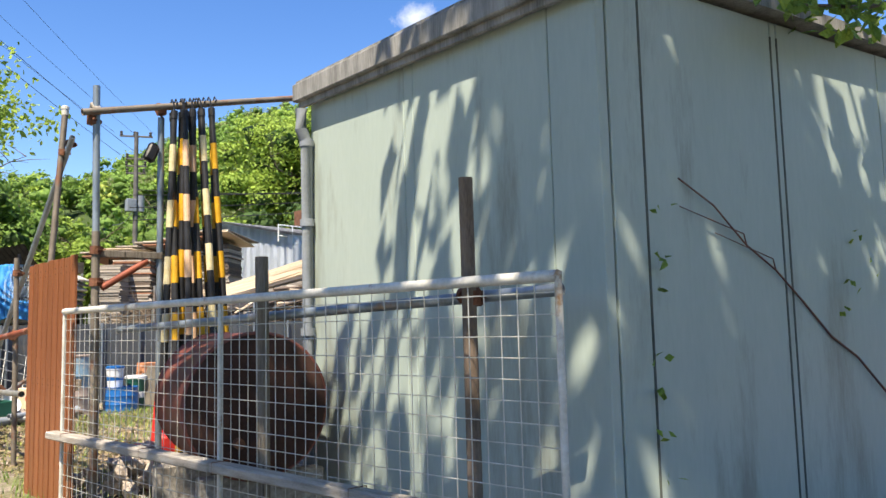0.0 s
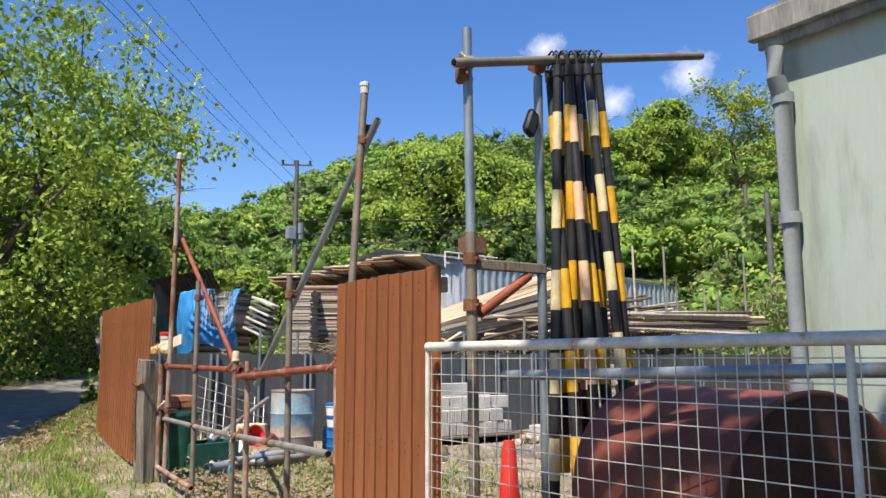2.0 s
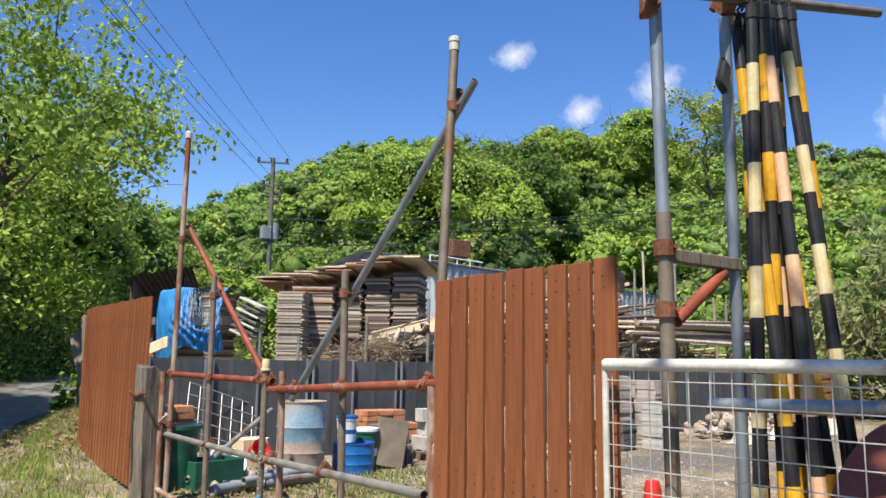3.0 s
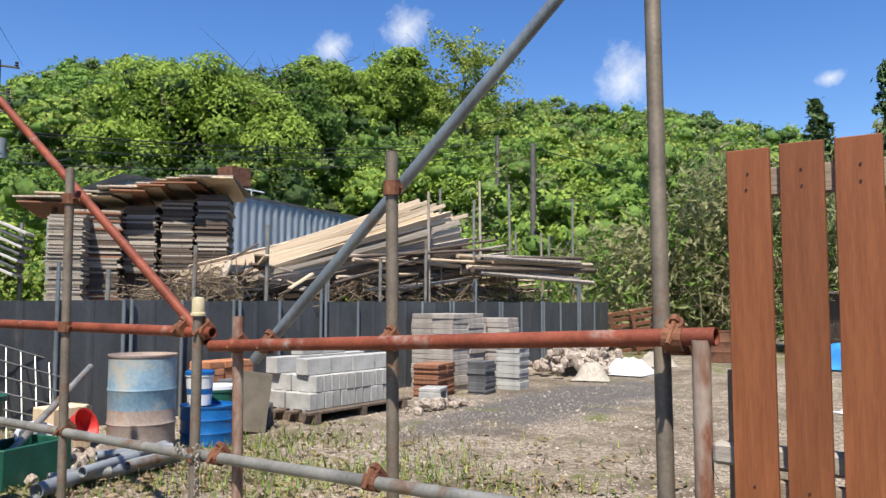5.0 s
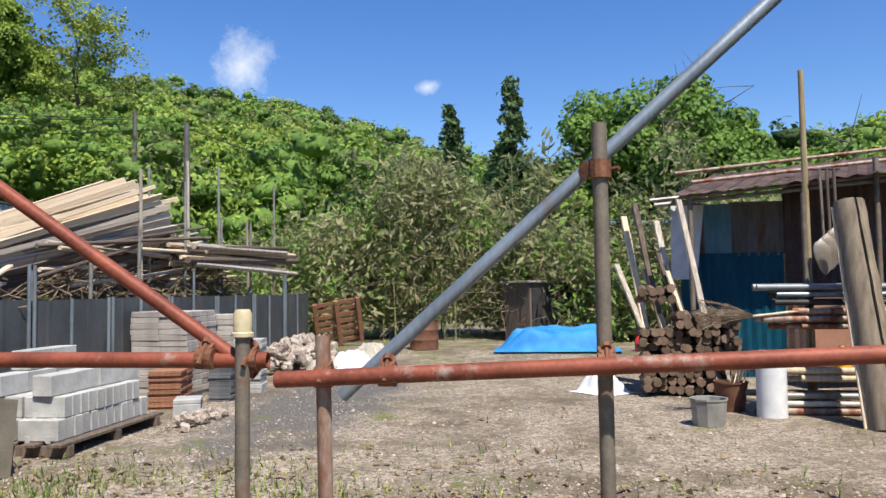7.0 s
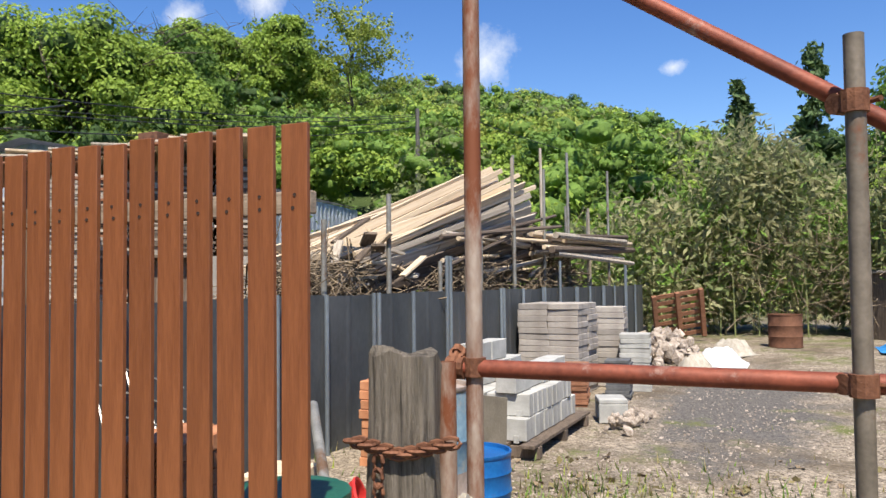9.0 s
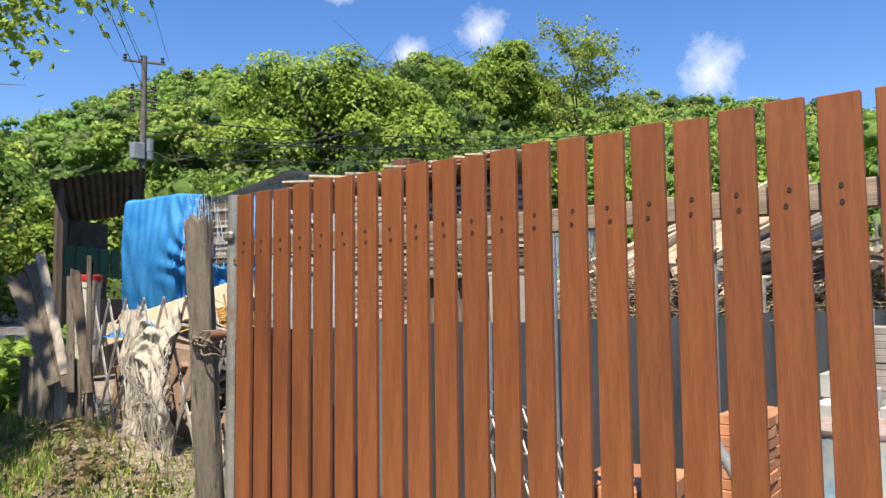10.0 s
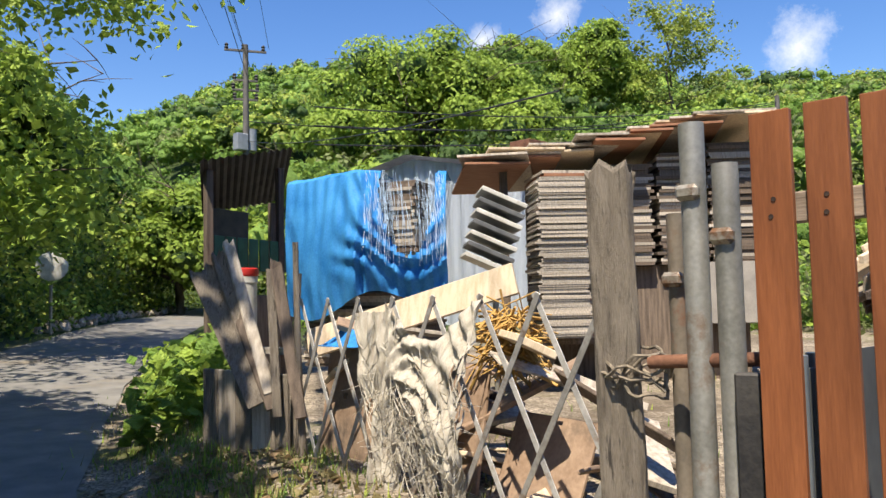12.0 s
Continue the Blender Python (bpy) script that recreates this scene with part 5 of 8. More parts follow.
def red_items():
    """Red cans and a cone seen through the mesh, near the pole rack."""
    for k, (x, y) in enumerate(((3.22, 5.78),)):
        z = gz(x, y) + 0.3
        root = thing("traffic_cone", "faded red traffic cone on dark scrap", "traffic cone", pose(x, y, z), group="red cones")
        bm = bm_new()
        lathe(bm, [(0.075, 0.03), (0.04, 0.5), (0.03, 0.54)], 20)
        part("cone", bm, M_red, root, smooth=True)
        bm = bm_new()
        box(bm, (0.34, 0.34, 0.03), pose(0, 0, 0.016), 0.008)
        part("base", bm, M_red, root)
    can = thing("fuel_can", "red fuel can with a blue cap", "can", pose(3.3, 5.7, gz(3.3, 5.7)))
    bm = bm_new()
    box(bm, (0.3, 0.2, 0.42), pose(0, 0, 0.21), 0.03)
    part("body", bm, M_red, can)
    bm = bm_new()
    lathe(bm, [(0.035, 0.41), (0.035, 0.46), (0.02, 0.47)], 12, pose(0.08, 0, 0))
    part("cap", bm, M_blue_strong, can)
    rp = thing("marker_post", "slim red plastic marker post by the gate", "marker post", pose(2.68, 6.26, gz(2.68, 6.26)))
    bm = bm_new()
    tube(bm, (0, 0, 0), (0, 0, 0.86), 0.022, seg=12)
    part("post", bm, M_black_iron, rp, smooth=True)
    bm = bm_new()
    lathe(bm, [(0.026, 0.86), (0.03, 0.88), (0.03, 0.97), (0.018, 1.0)], 14)
    part("cap", bm, M_red, rp, smooth=True)
    rubble_pile("scrap_heap", "heap of dark scrap behind the mesh gate", 3.3, 5.6, 0.9, 0.9, 0.35, 60, 0.16, 34)


red_items()


def stump():
    root = thing("timber_stump", "cracked weathered timber post with a rusty chain", "post", pose(2.385, 11.115, 0.36, 0, 0, 14))
    bm = bm_new()
    rs = random.Random(2)
    box(bm, (0.2, 0.185, 1.35), pose(0, 0, 0.675), 0.02)
    bmesh.ops.subdivide_edges(bm, edges=[e for e in bm.edges if abs(e.verts[0].co.z - e.verts[1].co.z) > 0.5], cuts=14)
    bmesh.ops.subdivide_edges(bm, edges=[e for e in bm.edges if e.calc_length() > 0.12], cuts=2)
    for v in bm.verts:
        q = v.co
        v.co += Vector((noise.noise(Vector((q.x * 30, q.y * 30, q.z * 2))), noise.noise(Vector((q.x * 30, q.y * 30 + 9, q.z * 2))), 0)) * 0.02
        if q.z > 1.3:
            v.co.z += 0.035 * noise.noise(q * 25) - 0.05 * (q.x > 0.05)
        v.co.x += 0.06 * (q.z - 0.7) * -0.3
    part("timber", bm, surface("cracked_timber", (0.08, 0.068, 0.054), (0.34, 0.29, 0.23), 5, 0.9, 0, 0.9, (14, 14, 0.5), 60, (0.04, 0.034, 0.028), 6, 0.3), root)
    links = []
    pts = []
    for k in range(16):
        a = k / 15
        pts.append(Vector((-0.128, 0.12 - 0.27 * a, 1.07 + 0.07 * abs(a - 0.5))))
    for k in range(17):
        pts.append(Vector((-0.13 - 0.006 * (k % 2), 0.05, 1.05 - k * 0.042)))
    for k, p in enumerate(pts):
        bm = bm_new()
        ring = [p + (Vector((0.004 * math.sin(t), 0.014 * math.sin(t), 0.026 * math.cos(t))) if k > 15 else Vector((0, 0.026 * math.cos(t), 0.015 * math.sin(t))) if k % 2 else Vector((0.012 * math.sin(t), 0.026 * math.cos(t), 0))) for t in [i * math.pi / 4 for i in range(9)]]
        chain_tube(bm, ring, 0.0062, 5)
        part("chain_link", bm, M_clamp, root)

stump()


# ---- stores behind the sheet fence ----
def plank(bm_size, mat):
    bm = bm_new()
    box(bm, bm_size, pose(0, 0, bm_size[2] / 2), 0.004)
    return mesh_of(bm, mat)


def along(a, b, roll=0.0):
    m, ln = between(a, b)
    return m @ Matrix.Rotation(roll, 4, "Z") @ Matrix.Diagonal((1, 1, ln, 1))


def plank_pile():
    root = thing("plank_pile", "sloping heap of sawn planks, pale on top, grey below", "plank pile", Matrix.Identity(4))
    rs = random.Random(17)
    meshes = {k: [plank((w, 0.03, 1.0), mt) for w in (0.07, 0.1, 0.15)] for k, mt in (("l", M_plank_light), ("g", M_plank_grey), ("d", M_plank_dark))}
    round_ = []
    for mt in (M_plank_grey, M_plank_dark, M_plank_light):
        bm = bm_new()
        tube(bm, (0, 0, 0), (0, 0, 1), 0.03, 0.026, 8)
        round_.append(mesh_of(bm, mt, True))
    for lay in range(13):
        f = lay / 12
        for k in range(12):
            y = 14.3 + k * 0.113 + rs.uniform(-0.04, 0.04)
            # tone by layer: pale on top, grey midway, dark at the bottom
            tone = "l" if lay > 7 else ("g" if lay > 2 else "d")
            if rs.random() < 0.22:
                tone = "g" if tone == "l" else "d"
            x0 = 7.7 + rs.uniform(-0.35, 0.5) + (0.5 if lay < 4 else 0)
            x1 = 12.3 + rs.uniform(-0.7, 0.7) + (1.8 if lay < 4 else 0) * rs.random()
            z0, z1 = 1.75 + 0.5 * f + rs.uniform(-0.06, 0.06), 2.45 + 1.12 * f + rs.uniform(-0.13, 0.09)
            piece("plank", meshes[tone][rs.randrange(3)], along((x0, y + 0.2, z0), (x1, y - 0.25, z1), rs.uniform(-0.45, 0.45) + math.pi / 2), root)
    for k in range(60):
        x0 = rs.uniform(9, 13.5)
        ln = rs.uniform(2, 4.2)
        z0 = rs.uniform(1.9, 2.7)
        y = rs.uniform(14.0, 15.2)
        piece("pole", round_[rs.randrange(3)], along((x0, y, z0), (x0 + ln, y + rs.uniform(-0.4, 0.3), z0 + rs.uniform(-0.15, 0.55))), root)
    # broken ends that stick out at the low side
    for k in range(26):
        x0 = rs.uniform(7.2, 8.6)
        a = Vector((x0, rs.uniform(14.1, 14.8), rs.uniform(1.85, 2.35)))
        piece("offcut", meshes["gld"[k % 3]][rs.randrange(3)], along(a, a + Vector((rs.uniform(-0.7, 0.7), rs.uniform(-0.3, 0.3), rs.uniform(-0.25, 0.3)))), root)
    rack = thing("pole_shelf", "shelf of round poles on upright stakes behind the fence", "shelf", Matrix.Identity(4))
    for k in range(9):
        x = 11.4 + k * 0.66
        bm = bm_new()
        tube(bm, (x, 13.95 - 0.03 * k + 0.25 * (k % 2), 0.9), (x + rs.uniform(-0.12, 0.05), 13.95 - 0.03 * k + 0.25 * (k % 2), rs.choice((3.3, 3.75, 4.2, 3.9))), 0.03, 0.025, 8)
        part("stake", bm, M_tube_grey if k % 3 else M_plank_grey, rack, smooth=True)
    for k in range(16):
        bm = bm_new()
        y, z = 13.7 + rs.uniform(-0.1, 0.5), 2.28 + (k % 4) * 0.1 + rs.uniform(-0.04, 0.04)
        tube(bm, (12.6 + rs.uniform(-0.5, 0.5), y, z + 0.05), (16.6 + rs.uniform(-0.6, 0.4), y - 0.4, z + rs.uniform(-0.05, 0.2)), rs.uniform(0.03, 0.06), seg=8)
        part("pole", bm, (M_plank_grey, M_plank_dark, M_plank_light)[k % 3], rack, smooth=True)
    for k in range(6):
        x = 5.4 + k * 1.15
        st = thing("stake", "grey upright stake behind the sheet fence", "stake", group="stakes behind the fence")
        bm = bm_new()
        tube(bm, (x, 14.35 - 0.06 * (x - 3), 0.9), (x + 0.02, 14.35 - 0.06 * (x - 3), 2.15 + 0.35 * (k % 3)), 0.028, seg=8)
        part("stake_tube", bm, M_tube_grey, st, smooth=True)
    # dark logs, added to stand in for the shaded hollow under the planks
    under = thing("hollow_fill_logs", "dark logs added to fill the shaded hollow under the planks", "log heap", Matrix.Identity(4))
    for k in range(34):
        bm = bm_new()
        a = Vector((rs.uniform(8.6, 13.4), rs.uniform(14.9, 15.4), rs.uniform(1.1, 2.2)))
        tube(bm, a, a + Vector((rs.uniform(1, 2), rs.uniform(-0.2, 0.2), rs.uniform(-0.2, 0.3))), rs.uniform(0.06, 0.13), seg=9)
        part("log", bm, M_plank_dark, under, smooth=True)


plank_pile()


def brush(name, label, cx, cy, lx, ly, z0, h, n, seed, mat, long=1.0):
    """A tangle of dry twigs."""
    g = np.random.default_rng(seed)
    bm = bm_new()
    for _ in range(n):
        p = Vector((cx + g.normal() * lx * 0.45, cy + g.normal() * ly * 0.4, 0))
        k = max(0.05, 1 - ((p.x - cx) / (lx * 1.3)) ** 2)
        p.z = z0 + g.uniform(0, 1) * h * k
        d = Vector((g.normal(), g.normal() * 0.6, g.normal() * 0.45)).normalized() * g.uniform(0.2, 0.55) * long
        chain_tube(bm, [p - d, p + Vector((0, 0, g.uniform(0, 0.1))), p + d], g.uniform(0.004, 0.011), 4, 0.003)
    ob = part(name, bm, mat)
    tagged(ob, label, "brushwood", kind="stuff")


M_twig = surface("dry_twigs", (0.07, 0.05, 0.033), (0.32, 0.25, 0.17), 8, 0.9, island=0.4)
brush("brushwood", "tangle of dry twigs and vines on the stores", 7.2, 14.55, 1.4, 0.3, 1.6, 0.5, 420, 3, M_twig)
brush("brushwood", "dry brushwood under the plank heap", 10.6, 14.3, 1.9, 0.25, 1.6, 0.6, 520, 4, M_twig)
brush("brushwood", "thin dry stems at the end of the fence", 13.8, 14.0, 1.9, 0.3, 1.55, 0.7, 420, 5, M_twig)


def board_stack(name, label, a, b, depth, z0, h, mats, seed, step=0.03, group=""):
    """Boards laid flat one on another between a and b, ragged at the ends."""
    rs = random.Random(seed)
    a, b = Vector((*a, 0)), Vector((*b, 0))
    d = (b - a).normalized()
    nrm = Vector((-d.y, d.x, 0))
    L = (b - a).length
    ang = math.atan2(d.y, d.x)
    root = thing(name, label, "board stack", Matrix.Identity(4), group)
    mesh = []
    for mt in mats:
        bm = bm_new()
        box(bm, (1, 1, step * 0.94), None, 0.0)
        mesh.append(mesh_of(bm, mt))
    n = int(h / step)
    for i in range(n):
        s = L * rs.uniform(0.96, 1.03)
        p = a + d * (L / 2 + rs.uniform(-0.04, 0.04)) + nrm * (depth / 2 + rs.uniform(-0.018, 0.018))
        piece("board", mesh[rs.randrange(len(mesh))], Matrix.Translation((p.x, p.y, z0 + (i + 0.5) * step)) @ Matrix.Rotation(ang + rs.uniform(-0.01, 0.01), 4, "Z") @ Matrix.Diagonal((s, depth * rs.uniform(0.975, 1.025), 1, 1)), root)
    return root


board_stack("board_stack", "tall stack of grey weathered shuttering boards", (7.0, 18.6), (7.42, 18.25), 0.6, 1.5, 1.75, (M_plank_grey, M_timber_grey_h, M_plank_grey), 1, 0.022, "board stacks")
board_stack("board_stack", "tall stack of brown weathered shuttering boards", (7.5, 18.9), (8.2, 18.4), 0.8, 1.4, 2.0, (M_plank_dark, M_plank_grey, M_pallet), 2, 0.035, "board stacks")
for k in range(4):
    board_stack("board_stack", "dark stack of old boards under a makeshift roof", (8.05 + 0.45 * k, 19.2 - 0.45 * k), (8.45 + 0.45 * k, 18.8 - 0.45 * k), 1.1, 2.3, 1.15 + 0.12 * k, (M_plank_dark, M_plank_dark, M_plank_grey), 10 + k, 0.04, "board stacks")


def store_roof():
    root = thing("board_roof", "makeshift roof of overlapping weathered boards on a frame", "roof", Matrix.Identity(4))
    rs = random.Random(5)
    for k in range(20):
        f = k / 19
        p = Vector((7.55, 19.75, 0)).lerp(Vector((9.75, 17.55, 0)), f)
        bm = bm_new()
        box(bm, (rs.uniform(0.5, 0.95), rs.uniform(1.5, 2.0), 0.03), None, 0.004)
        part("roof_board", bm, M_plank_light if k % 4 == 2 else (M_plank_grey if k % 3 else M_pallet), root).matrix_basis = \
            Matrix.Translation((p.x + 0.35, p.y + 0.4, 3.48 + 0.035 * (k % 3) + 0.5 * f)) @ Matrix.Rotation(radians(-45 + rs.uniform(-9, 9)), 4, "Z") @ Matrix.Rotation(radians(rs.uniform(-4, 0) - 3), 4, "X")
    for p in ((7.7, 19.7), (8.7, 18.7), (9.75, 17.65), (8.9, 20.3), (10.5, 18.6)):
        bm = bm_new()
        tube(bm, (*p, 0.8), (*p, 3.5), 0.05, seg=8)
        part("post", bm, M_plank_dark, root, smooth=True)
    bm = bm_new()
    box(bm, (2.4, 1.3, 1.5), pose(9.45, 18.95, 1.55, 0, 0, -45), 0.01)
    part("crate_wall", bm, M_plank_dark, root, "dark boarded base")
    bm = bm_new()
    box(bm, (1.0, 0.03, 0.75), pose(9.55, 17.55, 1.95, -12, 0, -45), 0.004)
    part("panel", bm, surface("dull_grey_panel", (0.17, 0.155, 0.14), (0.27, 0.25, 0.22), 4, 0.8), root, "flat grey panel")


store_roof()


def white_tiles():
    root = thing("sheet_stack", "slanting stack of white-edged roof sheets", "sheets", pose(6.42, 18.85, 2.3, 0, 0, -40))
    for k in range(7):
        bm = bm_new()
        box(bm, (0.5, 0.6, 0.045), pose(0.03 * k, 0, 0.11 * k, 0, 24, 0), 0.006)
        part("sheet", bm, M_white_paint if k % 2 == 0 else M_rooftile, root)
    st = thing("stake", "grey upright stake beside the roof sheets", "stake", group="stakes behind the fence")
    bm = bm_new()
    tube(bm, (6.82, 19.08, 0.9), (6.82, 19.08, 3.1), 0.035, seg=8)
    part("stake_tube", bm, M_tube_grey, st, smooth=True)


white_tiles()


def tarped_stack():
    board_stack("board_stack", "stack of boards partly covered by a blue tarp", (4.9, 19.75), (5.42, 18.5), 0.7, 1.15, 1.95, (M_plank_dark, M_plank_grey), 31, 0.034, "board stacks")
    a, b = Vector((4.78, 19.85, 0)), Vector((4.86, 18.72, 0))
    c = Vector((5.66, 18.25, 0))

    def path(u):
        return a.lerp(b, u / 0.45) if u < 0.45 else b.lerp(c, (u - 0.45) / 0.55)

    def fn(u, v):
        p = path(u)
        nrm = Vector((-0.75, -0.66, 0))
        hang = 1.45 - 0.25 * u + 0.1 * math.sin(u * 9)
        if v < 0.14:                           # the part lying on top
            q = p - nrm * (0.14 - v) * 5
            return Vector((q.x, q.y, 3.17 + 0.015 * noise.noise(Vector((u * 9, v * 9, 0)))))
        k = (v - 0.14) / 0.86
        fold = 0.05 * noise.noise(Vector((u * 22 + k * 1.5, k * 0.8, 5))) * (0.3 + k) + 0.014 * math.sin(u * 95 + 3 * k + 4 * noise.noise(Vector((u * 5, k * 2, 1))))
        swag = math.hypot((u - 0.78) * 1.7, v * 0.95)          # folds that hang round the opening
        fold += 0.03 * math.sin(swag * 46 + 5 * noise.noise(Vector((u * 3, v * 3, 7)))) * smooth01(0.38, 0.5, swag) * smooth01(0.25, 0.5, u)
        bulge = 0.16 * math.sin(k * math.pi) * (0.5 + u)
        q = p + nrm * (0.06 + fold + bulge)
        return Vector((q.x, q.y, 3.16 - hang * k))

    bm = bm_new()
    nx, ny = 90, 44
    grid = [[bm.verts.new(fn(i / nx, j / ny)) for j in range(ny + 1)] for i in range(nx + 1)]
    for i in range(nx):
        for j in range(ny):
            u, v = i / nx, j / ny
            # a torn opening that shows the boards
            if ((u - 0.76) / 0.17) ** 2 + ((v - 0.2) / 0.5) ** 2 < 1 + 0.2 * noise.noise(Vector((u * 30, v * 20, 1))):
                continue
            bm.faces.new((grid[i][j], grid[i + 1][j], grid[i + 1][j + 1], grid[i][j + 1]))
    bmesh.ops.delete(bm, geom=[v for v in bm.verts if not v.link_faces], context="VERTS")
    bmesh.ops.recalc_face_normals(bm, faces=bm.faces)
    cover = thing("tarp_cover", "torn blue tarpaulin draped over a stack of boards", "tarpaulin", Matrix.Identity(4))
    part("sheet", bm, M_blue_tarp, cover, smooth=True)
    bm = bm_new()
    rs = random.Random(8)
    for k in range(220):
        u = rs.choice((rs.uniform(0.5, 0.64), rs.uniform(0.88, 0.99), rs.uniform(0.56, 0.97)))
        v0 = rs.uniform(0.13, 0.5)
        p = fn(u, v0) + Vector((-0.02, -0.02, 0))
        chain_tube(bm, [p, p + Vector((rs.uniform(-0.02, 0.02), -0.02, -0.15)), p + Vector((rs.uniform(-0.05, 0.05), -0.03, -rs.uniform(0.25, 0.5)))], 0.0025, 3, 0.001)
    part("frayed_threads", bm, surface("pale_blue_thread", (0.36, 0.52, 0.7), (0.62, 0.74, 0.86), 9, 0.8), cover, "pale blue frayed threads")


made = set(bpy.data.objects)
tarped_stack()
shift_new(made, 0.43, 0.8, 0.1)


def black_shed():
    root = thing("lean_to", "open lean-to, black walls standing for its dark inside, tilted roof", "shed", Matrix.Identity(4))
    A, B = Vector((4.12, 20.35, 0.6)), Vector((5.75, 21.1, 0.6))
    d = (B - A).normalized()
    nrm = Vector((0.46, 0.89, 0))
    bm = bm_new()
    r = [A + Vector((0, 0, 2.72)) - nrm * 0.35 - d * 0.15, B + Vector((0, 0, 3.2)) - nrm * 0.35, B + nrm * 1.4 + Vector((0, 0, 2.7)), A + nrm * 1.8 + Vector((0, 0, 2.35)) - d * 0.15]
    n = 26
    rows = [[bm.verts.new(r[0].lerp(r[1], i / n) + Vector((0, 0, 0.03 * (i % 2)))), bm.verts.new(r[3].lerp(r[2], i / n) + Vector((0, 0, 0.03 * (i % 2))))] for i in range(n + 1)]
    for p, q in zip(rows, rows[1:]):
        bm.faces.new((p[0], q[0], q[1], p[1]))
    bmesh.ops.solidify(bm, geom=bm.faces[:], thickness=0.006)
    part("roof", bm, M_black_iron, root)
    for s, h in ((0.0, 2.7), (0.85, 2.95)):
        for back in (0.0, 1.5):
            p = A.lerp(B, s) + nrm * back
            bm = bm_new()
            box(bm, (0.09, 0.09, h - 0.2 * back), Matrix.Translation((p.x, p.y, 0.6 + (h - 0.2 * back) / 2)), 0.006)
            part("post", bm, M_plank_dark, root)
    ang = math.atan2(d.y, d.x)
    # side and back walls are black to stand in for the shaded interior
    bm = bm_new()
    p = A + nrm * 1.0 + Vector((0, 0, 1.4))
    box(bm, (0.03, 1.9, 2.5), Matrix.Translation(p) @ Matrix.Rotation(math.atan2(-0.46, 0.89), 4, "Z"), 0.003)
    part("side_wall", bm, M_black_iron, root)
    p = A.lerp(B, 0.25) + nrm * 1.6 + Vector((0, 0, 1.25))
    bm = bm_new()
    box(bm, ((B - A).length * 0.5, 0.03, 2.4), Matrix.Translation(p) @ Matrix.Rotation(ang, 4, "Z"), 0.003)
    part("back_wall", bm, M_black_iron, root)
    for k in range(7):
        bm = bm_new()
        q = A + d * (0.2 + 0.235 * k) + Vector((0, 0, 1.72))
        box(bm, (0.2, 0.02, 0.42), Matrix.Translation(q) @ Matrix.Rotation(ang, 4, "Z"), 0.008)
        part("green_panel", bm, M_green, root, "dark green corrugated strip")
    bm = bm_new()
    p = A.lerp(B, 0.5) + Vector((0, 0, 0.6))
    box(bm, ((B - A).length, 0.05, 1.2), Matrix.Translation(p) @ Matrix.Rotation(ang, 4, "Z"), 0.01)
    part("low_wall", bm, M_plank_dark, root)
    drumr = thing("striped_bin", "red and white ribbed bin beside the lean-to", "bin", pose(4.35, 19.95, gz(4.3, 19.9)))
    bm = bm_new()
    lathe(bm, [(0.15, 0.0), (0.16, 0.98), (0.17, 0.99), (0.17, 1.06)], 24)
    part("body", bm, M_white_paint, drumr, smooth=True)
    bm = bm_new()
    lathe(bm, [(0.17, 1.06), (0.18, 1.08), (0.18, 1.15), (0.15, 1.16)], 24)
    part("rim", bm, M_red, drumr, smooth=True)


made = set(bpy.data.objects)
black_shed()
shift_new(made, 0.8, 1.6, 0.25)


